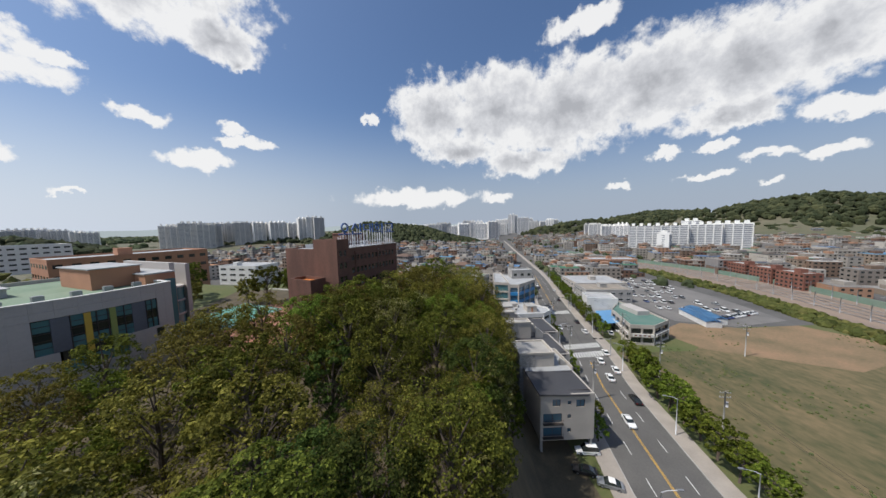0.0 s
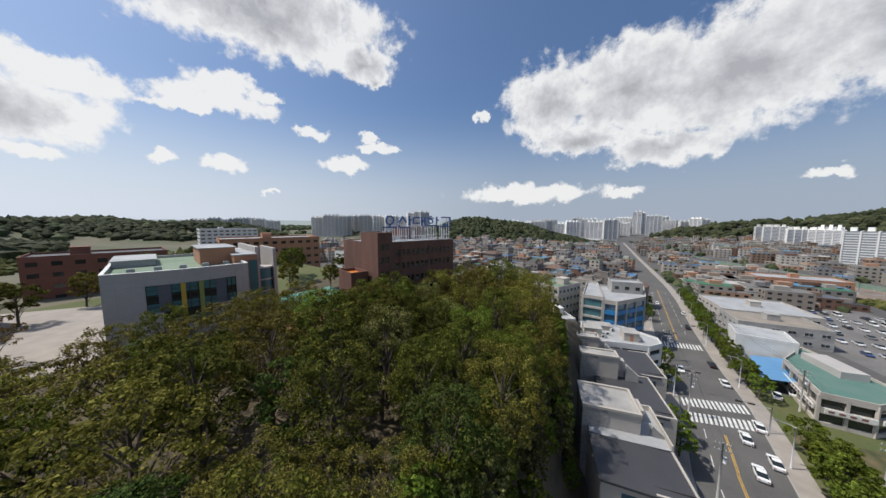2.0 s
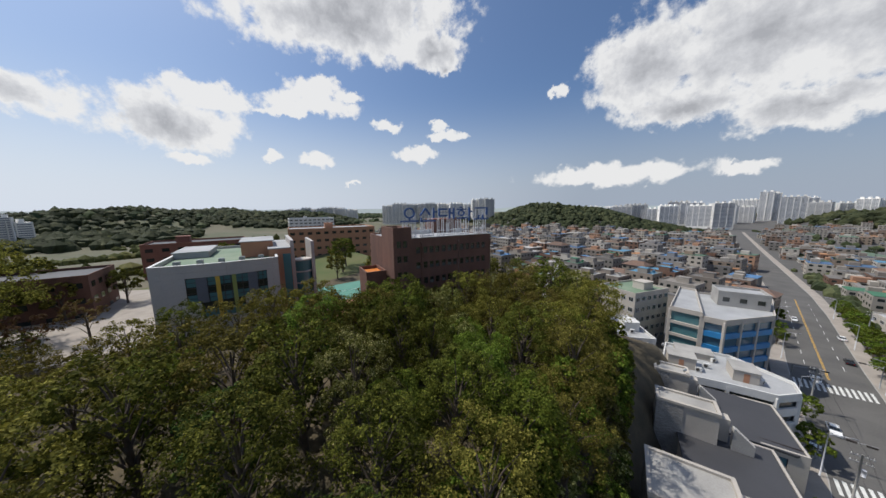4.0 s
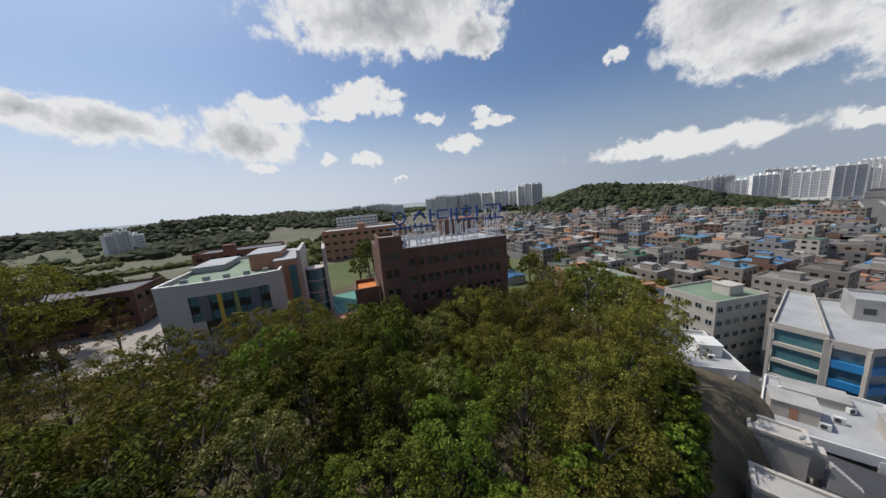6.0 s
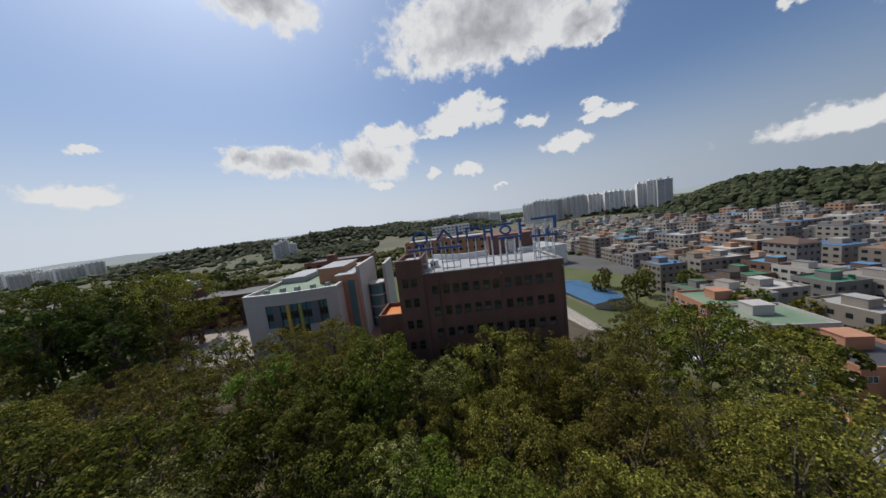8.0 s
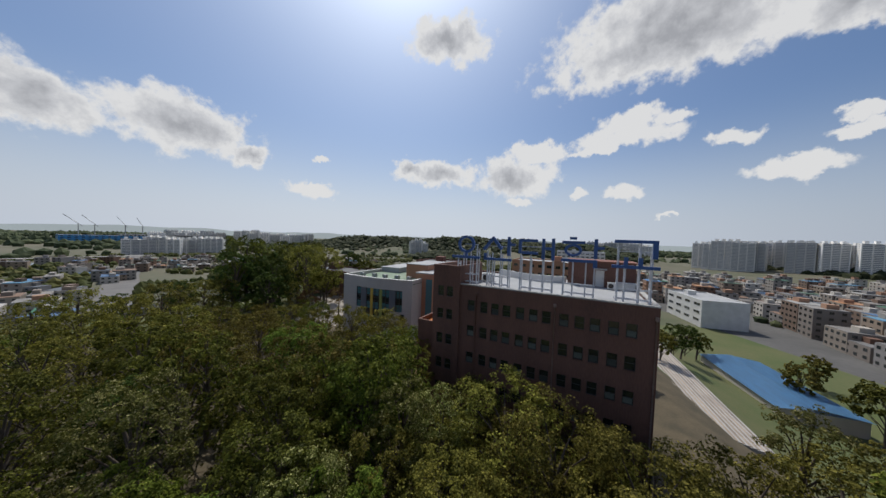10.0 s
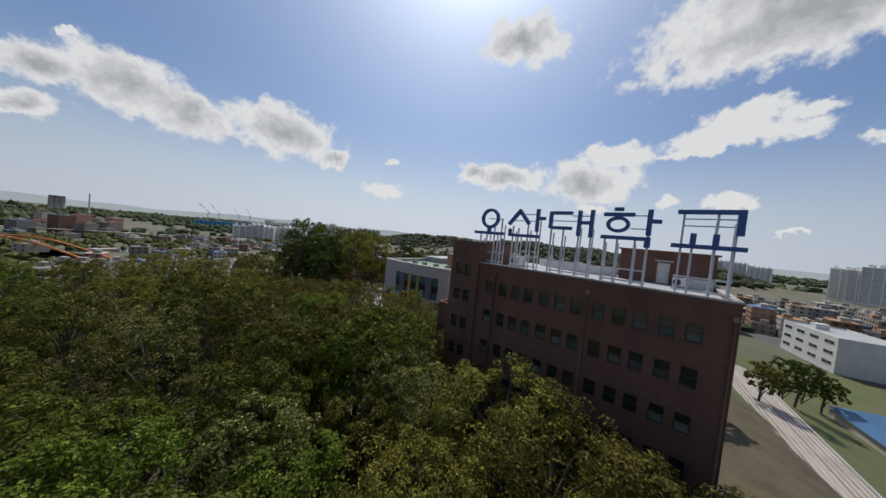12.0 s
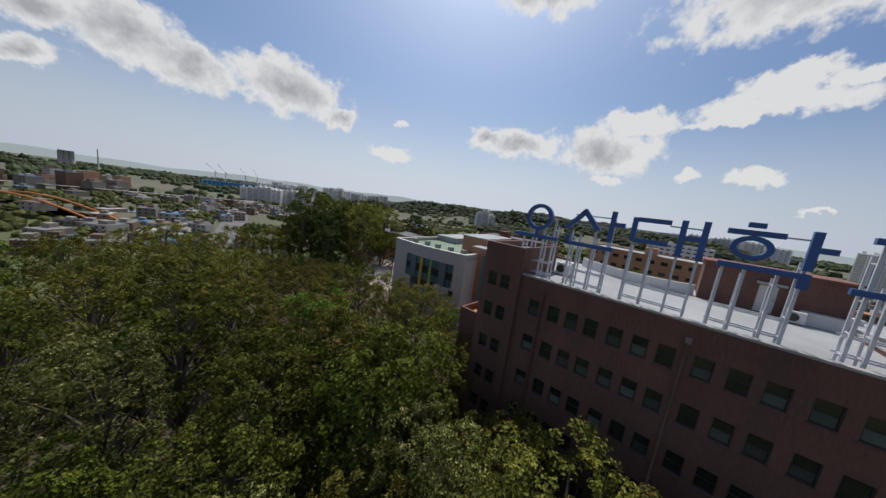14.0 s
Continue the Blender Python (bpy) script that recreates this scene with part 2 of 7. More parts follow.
def mat_glass(name, tint, rough=0.06):
    m = bpy.data.materials.new(name)
    m.use_nodes = True
    p = m.node_tree.nodes["Principled BSDF"]
    p.inputs["Base Color"].default_value = (*tint, 1)
    p.inputs["Roughness"].default_value, p.inputs["Specular IOR Level"].default_value = rough, 0.8
    return m


def mat_courses(name, a, b, joint, wide, high):
    """Small coursed stone on upright walls."""
    m = mat(name, a, b, 0.9, 1.0, 7, 0.3)
    nt = m.node_tree
    N, L = nt.nodes.new, nt.links.new
    p = nt.nodes["Principled BSDF"]
    co, sep, add, com, br = N("ShaderNodeTexCoord"), N("ShaderNodeSeparateXYZ"), N("ShaderNodeMath"), N("ShaderNodeCombineXYZ"), N("ShaderNodeTexBrick")
    L(co.outputs["Object"], sep.inputs[0])
    L(sep.outputs["X"], add.inputs[0])
    L(sep.outputs["Y"], add.inputs[1])
    L(add.outputs[0], com.inputs["X"])
    L(sep.outputs["Z"], com.inputs["Y"])
    L(com.outputs[0], br.inputs["Vector"])
    br.inputs["Scale"].default_value, br.inputs["Mortar Size"].default_value = 1.0, 0.012
    br.inputs["Brick Width"].default_value, br.inputs["Row Height"].default_value = wide, high
    br.inputs["Color1"].default_value, br.inputs["Color2"].default_value, br.inputs["Mortar"].default_value = (*a, 1), (*b, 1), (*joint, 1)
    L(br.outputs["Color"], p.inputs["Base Color"])
    return m


M = {}
M["grass"] = mat("grass", (0.062, 0.092, 0.024), (0.115, 0.112, 0.044), 0.95, 0.05, 1.4, 0.4)
M["soil"] = mat("soil", (0.27, 0.17, 0.10), (0.13, 0.105, 0.055), 0.95, 0.07, 1.1, 0.4)
M["forest_floor"] = mat("forest_floor", (0.06, 0.05, 0.03), (0.11, 0.085, 0.05), 0.95, 0.3, 3, 0.5)
M["asphalt"] = mat("asphalt", (0.125, 0.119, 0.112), (0.085, 0.082, 0.078), 0.9, 0.12, 3, 0.1)
M["paving"] = mat("paving", (0.36, 0.32, 0.28), (0.27, 0.24, 0.21), 0.9, 0.3, 5, 0.1)
M["red_paving"] = mat("red_paving", (0.36, 0.16, 0.10), (0.27, 0.13, 0.09), 0.9, 0.3, 5, 0.1)
M["roof_teal"] = mat("roof_teal", (0.075, 0.17, 0.14), (0.12, 0.19, 0.16), 0.8, 0.2, 4, 0.05)
M["court"] = mat("court", (0.10, 0.27, 0.21), (0.08, 0.22, 0.18), 0.8, 0.3, 5, 0.05)
M["white_line"] = mat("white_line", (0.75, 0.75, 0.72), (0.55, 0.55, 0.52), 0.8, 0.6, 6, 0.05)
M["yellow_line"] = mat("yellow_line", (0.62, 0.36, 0.05), (0.5, 0.30, 0.06), 0.8, 0.6, 6, 0.05)
M["brick_dark"] = mat("brick_dark", (0.165, 0.080, 0.057), (0.096, 0.048, 0.036), 0.85, 0.5, 9, 0.25, stretch=(1, 1, 0.22), glaze=0.8)
M["brick_orange"] = mat("brick_orange", (0.44, 0.22, 0.13), (0.36, 0.18, 0.11), 0.85, 0.3, 12, 0.2)
M["brick_red"] = mat("brick_red", (0.23, 0.095, 0.065), (0.17, 0.07, 0.05), 0.85, 0.3, 12, 0.2)
M["concrete"] = mat("concrete", (0.41, 0.395, 0.37), (0.28, 0.27, 0.255), 0.9, 0.25, 6, 0.1)
M["panel_grey"] = mat("panel_grey", (0.47, 0.435, 0.405), (0.39, 0.365, 0.345), 0.6, 0.15, 3, 0.03)
M["white_paint"] = mat("white_paint", (0.70, 0.69, 0.665), (0.57, 0.56, 0.535), 0.7, 0.3, 5, 0.05)
M["roof_white"] = mat("roof_white", (0.40, 0.405, 0.41), (0.28, 0.285, 0.29), 0.8, 0.2, 4, 0.06)
M["roof_dark"] = mat("roof_dark", (0.060, 0.060, 0.066), (0.047, 0.047, 0.052), 0.6, 0.2, 5, 0.05)
M["roof_green"] = mat("roof_green", (0.115, 0.185, 0.115), (0.20, 0.255, 0.18), 0.75, 0.15, 3, 0.05)
M["stucco"] = mat("stucco", (0.50, 0.455, 0.40), (0.40, 0.365, 0.325), 0.85, 0.25, 7, 0.08)
M["stone_clad"] = mat_courses("stone_clad", (0.42, 0.40, 0.37), (0.25, 0.235, 0.22), (0.17, 0.165, 0.16), 0.42, 0.14)
M["blue_sign"] = mat("blue_sign", (0.035, 0.10, 0.30), (0.028, 0.08, 0.24), 0.45, 0.5, 6, 0.02)
M["steel_white"] = mat("steel_white", (0.62, 0.63, 0.66), (0.5, 0.5, 0.53), 0.45, 1.0, 9, 0.02)
M["steel_grey"] = mat("steel_grey", (0.33, 0.34, 0.35), (0.24, 0.25, 0.26), 0.5, 1.0, 9, 0.02, 0.5)
M["blue_clad"] = mat("blue_clad", (0.03, 0.24, 0.52), (0.03, 0.19, 0.43), 0.35, 0.5, 6, 0.02)
M["blue_roof"] = mat("blue_roof", (0.11, 0.28, 0.50), (0.10, 0.23, 0.40), 0.5, 0.2, 4, 0.05, stretch=(1, 6, 1))
M["yellow_panel"] = mat("yellow_panel", (0.60, 0.40, 0.06), (0.52, 0.34, 0.05), 0.5, 0.4, 5, 0.02)
M["lime_panel"] = mat("lime_panel", (0.30, 0.34, 0.10), (0.25, 0.29, 0.08), 0.5, 0.4, 5, 0.02)
M["wood_pale"] = mat("wood_pale", (0.33, 0.26, 0.195), (0.19, 0.15, 0.115), 0.85, 0.4, 6, 0.2, vary=0.25)
M["bark"] = mat("bark", (0.11, 0.085, 0.065), (0.065, 0.05, 0.04), 0.95, 1.5, 9, 0.6)
M["glass_dark"] = mat_glass("glass_dark", (0.022, 0.028, 0.028), 0.08)
M["glass_green"] = mat_glass("glass_green", (0.018, 0.024, 0.021), 0.1)
M["pipe"] = mat("pipe", (0.27, 0.19, 0.165), (0.20, 0.14, 0.12), 0.6, 0.8, 6, 0.03)
M["glass_teal"] = mat_glass("glass_teal", (0.075, 0.18, 0.20), 0.08)
M["glass_sky"] = mat_glass("glass_sky", (0.05, 0.12, 0.18), 0.08)
# pale green of the lower sashes: the trees' reflection put in as colour
M["blind"] = mat("blind", (0.085, 0.098, 0.082), (0.06, 0.07, 0.06), 0.7, 0.6, 6, 0.02, vary=0.6)
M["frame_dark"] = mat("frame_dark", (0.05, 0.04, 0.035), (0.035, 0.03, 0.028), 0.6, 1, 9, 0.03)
M["tyre"] = mat("tyre", (0.02, 0.02, 0.02), (0.03, 0.03, 0.03), 0.9, 3, 20, 0.05)
M["car_paint"] = mat_choice("car_paint", [(0.8, 0.8, 0.8), (0.75, 0.76, 0.77), (0.02, 0.02, 0.022), (0.8, 0.79, 0.77), (0.22, 0.23, 0.24), (0.05, 0.055, 0.06), (0.8, 0.8, 0.8), (0.04, 0.07, 0.2)], 0.3, coat=0.6)
M["car_white"] = mat("car_white", (0.80, 0.80, 0.79), (0.76, 0.76, 0.75), 0.3, 0.3, 4, 0.0)
M["car_black"] = mat("car_black", (0.015, 0.015, 0.017), (0.02, 0.02, 0.022), 0.3, 0.3, 4, 0.0)
TOWN_WALLS = [(0.40, 0.375, 0.34), (0.29, 0.26, 0.235), (0.44, 0.42, 0.39), (0.24, 0.17, 0.13), (0.27, 0.26, 0.25), (0.35, 0.31, 0.27), (0.41, 0.39, 0.36), (0.21, 0.12, 0.085), (0.32, 0.315, 0.32), (0.36, 0.29, 0.23)]
TOWN_WALLS += [(0.62, 0.60, 0.56), (0.50, 0.30, 0.20), (0.58, 0.55, 0.50)]
TOWN_WALLS = [(r * 0.74, g * 0.71, b * 0.68) for r, g, b in TOWN_WALLS]
M["town_wall"] = mat_choice("town_wall", TOWN_WALLS, 0.85)
M["town_wall_far"] = mat_choice("town_wall_far", TOWN_WALLS, 0.85, True)
TOWN_ROOFS = [(0.26, 0.255, 0.245), (0.10, 0.17, 0.12), (0.20, 0.19, 0.18), (0.31, 0.30, 0.285), (0.11, 0.08, 0.065), (0.24, 0.23, 0.22), (0.09, 0.18, 0.33), (0.26, 0.17, 0.12), (0.21, 0.21, 0.21), (0.17, 0.165, 0.16), (0.14, 0.16, 0.19), (0.10, 0.12, 0.15), (0.28, 0.26, 0.24)]
TOWN_ROOFS += [(0.52, 0.51, 0.50), (0.10, 0.24, 0.46), (0.46, 0.24, 0.12), (0.05, 0.05, 0.055), (0.40, 0.40, 0.39), (0.06, 0.20, 0.12), (0.12, 0.30, 0.46), (0.55, 0.54, 0.52)]
TOWN_ROOFS = [(r * 0.80, g * 0.78, b * 0.76) for r, g, b in TOWN_ROOFS]
M["town_roof"] = mat_choice("town_roof", TOWN_ROOFS, 0.85)
M["town_roof_far"] = mat_choice("town_roof_far", TOWN_ROOFS, 0.85, True)
M["apartment_white"] = mat("apartment_white", (0.82, 0.81, 0.78), (0.74, 0.73, 0.70), 0.85, 0.03, 1.0, 0.02)
M["apartment"] = mat("apartment", (0.78, 0.76, 0.72), (0.68, 0.66, 0.63), 0.85, 0.03, 1.0, 0.02, vary=0.28)
M["apartment_band"] = mat("apartment_band", (0.20, 0.21, 0.24), (0.26, 0.27, 0.29), 0.5, 0.1, 1.0, 0.0)
M["leaf_green"] = mat_leaf("leaf_green", (0.039, 0.047, 0.007), (0.105, 0.115, 0.017), (0.208, 0.212, 0.035), 0.34)
M["leaf_olive"] = mat_leaf("leaf_olive", (0.071, 0.068, 0.013), (0.175, 0.158, 0.030), (0.322, 0.283, 0.064), 0.38)
M["leaf_pale"] = mat_leaf("leaf_pale", (0.072, 0.078, 0.018), (0.150, 0.148, 0.036), (0.42, 0.38, 0.17), 0.36)
M["leaf_dark"] = mat_leaf("leaf_dark", (0.029, 0.046, 0.009), (0.063, 0.091, 0.018), (0.130, 0.153, 0.032), 0.3)
M["leaf_bright"] = mat_leaf("leaf_bright", (0.056, 0.082, 0.010), (0.135, 0.177, 0.023), (0.241, 0.283, 0.044), 0.36)
M["leaf_rust"] = mat_leaf("leaf_rust", (0.09, 0.045, 0.02), (0.14, 0.08, 0.03), (0.10, 0.09, 0.03), 0.15)
M["wood_far"] = mat_leaf("wood_far", (0.040, 0.054, 0.026), (0.066, 0.080, 0.038), (0.10, 0.112, 0.052), 0.10)
M["wood_olive"] = mat_leaf("wood_olive", (0.060, 0.076, 0.020), (0.105, 0.118, 0.034), (0.165, 0.16, 0.05), 0.15)

# ---- building blocks ----
def part(name, bm, material, parent, label=""):
    """One mesh object from a bmesh, under a thing or a part."""
    me = bpy.data.meshes.new(name)
    bm.to_mesh(me)
    bm.free()
    for m in material if isinstance(material, (list, tuple)) else (material,):
        me.materials.append(m)
    ob = new(name, me)
    ob.parent = parent
    if label:
        ob["label"] = label
    return ob


def share(name, me, m, parent, label=""):
    ob = new(name, me)
    ob.parent = parent
    ob.matrix_basis = m
    if label:
        ob["label"] = label
    return ob


def thing(name, m, label, category, group="", kind=""):
    ob = new(name)
    ob.matrix_basis = m
    return tagged(ob, label, category, group, kind)


def box(bm, x0, x1, y0, y1, z0, z1, mi=0):
    v = [bm.verts.new(p) for p in ((x0, y0, z0), (x1, y0, z0), (x1, y1, z0), (x0, y1, z0), (x0, y0, z1), (x1, y0, z1), (x1, y1, z1), (x0, y1, z1))]
    for f in ((3, 2, 1, 0), (4, 5, 6, 7), (0, 1, 5, 4), (1, 2, 6, 5), (2, 3, 7, 6), (3, 0, 4, 7)):
        bm.faces.new([v[i] for i in f]).material_index = mi


def prism(bm, pts, z0, z1, mi=0, top_mi=None):
    """An upright prism over a counter-clockwise plan."""
    a = [bm.verts.new((x, y, z0)) for x, y in pts]
    b = [bm.verts.new((x, y, z1)) for x, y in pts]
    n = len(pts)
    for i in range(n):
        bm.faces.new((a[i], a[(i + 1) % n], b[(i + 1) % n], b[i])).material_index = mi
    bm.faces.new(b).material_index = mi if top_mi is None else top_mi
    bm.faces.new(a[::-1]).material_index = mi


def tube(bm, pts, radii, sides=6, mi=0):
    """A tapered tube along points."""
    rings = []
    for i, p in enumerate(pts):
        p = Vector(p)
        d = (Vector(pts[min(i + 1, len(pts) - 1)]) - Vector(pts[max(i - 1, 0)])).normalized()
        s = d.cross(Vector((0.3, 0.9, 0.2))).normalized()
        t = d.cross(s)
        rings.append([bm.verts.new(p + (s * math.cos(6.2832 * k / sides) + t * math.sin(6.2832 * k / sides)) * radii[i]) for k in range(sides)])
    for a, b in zip(rings, rings[1:]):
        for k in range(sides):
            f = bm.faces.new((a[k], a[(k + 1) % sides], b[(k + 1) % sides], b[k]))
            f.smooth, f.material_index = True, mi
    bm.faces.new(rings[0]).material_index = mi
    bm.faces.new(rings[-1][::-1]).material_index = mi


def bar(bm, p, q, w, mi=0):
    tube(bm, [p, q], [w, w], 4, mi)


def mesh_of(name, bm, mats):
    me = bpy.data.meshes.new(name)
    bm.to_mesh(me)
    bm.free()
    for m in mats:
        me.materials.append(m)
    return me


# ---- ground ----
# the campus was laid out on a plan of its own; this sets it in the world
CAMPUS = Matrix.Translation((0, -10, -12.9)) @ Matrix.Scale(1.26, 4)


def on_campus(x, y):
    return 1.26 * x, 1.26 * y - 10


def campus_plan(x, y):
    return x / 1.26, (y + 10) / 1.26


def smooth(a, b, v):
    t = min(1.0, max(0.0, (v - a) / (b - a)))
    return t * t * (3 - 2 * t)


UX, UY = 0.460, 0.888  # the street grid's direction
ROAD = [(38, -60), (45.5, 0), (51.7, 48), (58.6, 80), (66.5, 105), (75.5, 149), (103, 254), (139, 452), (148, 500), (205, 800)]
PLAN_ROAD = [(38, -60), (45, 0), (50.5, 48), (57, 80), (62.5, 108), (65.5, 140), (70, 190), (79, 270), (92, 380), (107, 500), (150, 800)]


def along(line, y):
    for (xa, ya), (xb, yb) in zip(line, line[1:]):
        if y <= yb:
            return xa + (xb - xa) * (y - ya) / (yb - ya)
    return line[-1][0]


def road_right(y):
    return along(ROAD, y)


def lean(x, y):
    """A point of the street's straight plan, set beside the road as it leans to the east."""
    return x + along(ROAD, y) - along(PLAN_ROAD, y), y


HILLS = [  # x, y, radius along x and y, height
    (-125, 625, 175, 120, 46), (25, 665, 110, 80, 20), (636, 1030, 340, 230, 54), (930, 830, 360, 280, 74), (1190, 640, 400, 300, 78), (330, 1350, 300, 200, 40),
    (-1010, -230, 240, 230, 44), (-1000, 130, 260, 330, 46), (-860, 470, 260, 230, 38), (-640, 90, 150, 120, 8), (-520, 860, 260, 160, 34)]


def height(x, y):
    # plateau of the campus, steep to the street on the east, gentler to the north and the south
    edge = road_right(y) - 29
    east = 1 - smooth(edge - 14, edge - 2, x)
    u, v = campus_plan(x, y)
    north = 1 - smooth(94, 118, v + 0.25 * u) * 0.62 - smooth(108, 138, v + 0.25 * u) * 0.38
    south = 1 - smooth(-2, 48, -v)
    west = 1 - smooth(180, 330, -u) * 0.75
    h = -1.0 + 20.3 * max(0.0, east) * max(0.0, north) * south * west
    if x < edge + 4:
        h += 5.0 * smooth(110, 160, y) * smooth(60, 0, x - 0.0)
    for hx, hy, rx, ry, hh in HILLS:
        d = math.hypot((x - hx) / rx, (y - hy) / ry)
        if d < 1:
            h += hh * (1 - d * d) ** 1.4 * (1 + 0.15 * noise.noise((x * 0.01, y * 0.01, 0)))
    return h


def axis(fine_lo, fine_hi, step, far):
    vals = list(np.arange(fine_lo, fine_hi + 0.1, step))
    v, s = fine_hi, step
    while v < far:
        s *= 1.22
        v += s
        vals.append(v)
    v, s = fine_lo, step
    while v > -far:
        s *= 1.22
        v -= s
        vals.insert(0, v)
    return vals


def build_ground():
    xs, ys = axis(-110, 120, 5.0, 4300), axis(-30, 230, 5.0, 4300)
    verts = [(x, y, height(x, y)) for y in ys for x in xs]
    w = len(xs)
    faces = [(j * w + i, j * w + i + 1, (j + 1) * w + i + 1, (j + 1) * w + i) for j in range(len(ys) - 1) for i in range(w - 1)]
    me = bpy.data.meshes.new("ground")
    me.from_pydata(verts, [], faces)
    for k in ("grass", "forest_floor", "far_land", "town_ground"):
        me.materials.append(M[k])
    for f in me.polygons:
        f.use_smooth = True
        x, y, z = f.center
        if -90 < x < road_right(y) - 24 and -60 < y < 130:
            f.material_index = 1
        elif (y > 120 and -330 < x < road_right(y) + 500) and math.hypot(x, y) < 1200 and z < 30 and not (z > 0.5 and y < 230 and x < 10):
            f.material_index = 3
        elif math.hypot(x, y) > 420 or x < -150:
            f.material_index = 2
    return tagged(new("ground", me), "Uneven grassy ground running from the hill to the plain", "ground", kind="structure")


M["far_land"] = mat("far_land", (0.072, 0.084, 0.042), (0.150, 0.130, 0.090), 0.95, 0.007, 0.06, 0.0)
M["town_ground"] = mat("town_ground", (0.115, 0.11, 0.105), (0.075, 0.073, 0.07), 0.95, 0.05, 0.6, 0.05)
build_ground()


def strip(name, left, right, z, material, label, category="", steps=1, lift=0.0):
    """A sheet between two lines of (x, y), draped over the ground when z is None."""
    bm = bmesh.new()
    rows = [(bm.verts.new((a[0], a[1], (height(*a) if z is None else z) + lift)), bm.verts.new((b[0], b[1], (height(*b) if z is None else z) + lift))) for a, b in zip(left, right)]
    for p, q in zip(rows, rows[1:]):
        bm.faces.new((p[0], p[1], q[1], q[0]))
    return tagged(part(name, bm, material, None), label, category or name, kind="structure")


# main road with kerbs, pavements and lines
Y = [-60, -30, 0, 24, 48, 64, 80, 94, 108, 124, 140, 165, 190, 230, 270, 325, 380, 440, 500, 650, 800]
ROAD_Z = -0.95
strip("road", [(road_right(y) - 15.5, y) for y in Y], [(road_right(y), y) for y in Y], ROAD_Z + 0.02, M["asphalt"], "Two-way grey asphalt street with worn surface", "road")


def raised(name, lo, hi, mname, label, z0=-1.1, z1=-0.78):
    bm = bmesh.new()
    prev = None
    for y in Y:
        x = road_right(y)
        now = [bm.verts.new((x + dx, y, z)) for dx, z in ((lo, z0), (lo, z1), (hi, z1), (hi, z0))]
        if prev:
            for i in range(3):
                bm.faces.new((prev[i], prev[i + 1], now[i + 1], now[i]))
        prev = now
    bmesh.ops.recalc_face_normals(bm, faces=bm.faces)
    return tagged(part(name, bm, M[mname], None), label, "pavement", kind="structure")


raised("pavement_east", 0.18, 4.0, "paving", "Pale block pavement beside the street with a real kerb")
raised("pavement_west", -19.5, -15.7, "paving", "Pale block pavement in front of the houses")
raised("kerb_east", 0.0, 0.18, "concrete", "Pale concrete kerb along the street", z1=-0.77)
raised("kerb_west", -15.7, -15.5, "concrete", "Pale concrete kerb along the street", z1=-0.77)


def road_point(dx, y):
    a, b = Vector((road_right(y - 1), y - 1)), Vector((road_right(y + 1), y + 1))
    d = (b - a).normalized()
    return road_right(y) + dx, y, math.degrees(math.atan2(-d.x, d.y))


def marking(name, dx, y, w, l, material, label, group):
    x, y, yaw = road_point(dx, y)
    bm = bmesh.new()
    box(bm, -w / 2, w / 2, -l / 2, l / 2, 0, 0.006)
    ob = part(name, bm, material, None)
    ob.matrix_basis = pose(x, y, ROAD_Z + 0.024, 0, 0, yaw)
    return tagged(ob, label, "road marking", group, "structure")


for y in range(20, 260, 6):
    if not 97 < y < 158:
        for dx in (-7.95, -7.65):
            marking("centre_line", dx, y, 0.14, 6.1, M["yellow_line"], "Worn double yellow centre line on the asphalt", "yellow centre lines")
for y in range(22, 250, 9):
    if not 97 < y < 158:
        for dx in (-3.7, -11.6):
            marking("lane_line", dx, y, 0.14, 3.6, M["white_line"], "Short white dashed lane line", "white lane lines")
for y0 in (101, 108):
    for k in range(15):
        marking("crossing_stripe", -0.9 - k * 0.98, y0 - 0.30 * k * 0.3, 0.5, 4.2, M["white_line"], "White stripe of a pedestrian crossing", "crossing stripes near")
for k in range(14):
    marking("crossing_stripe", -1.0 - k * 1.05, 149, 0.5, 5.5, M["white_line"], "White stripe of a pedestrian crossing", "crossing stripes far")

# ---- trees ----
def unit(v):
    return v / np.linalg.norm(v, axis=-1, keepdims=True)


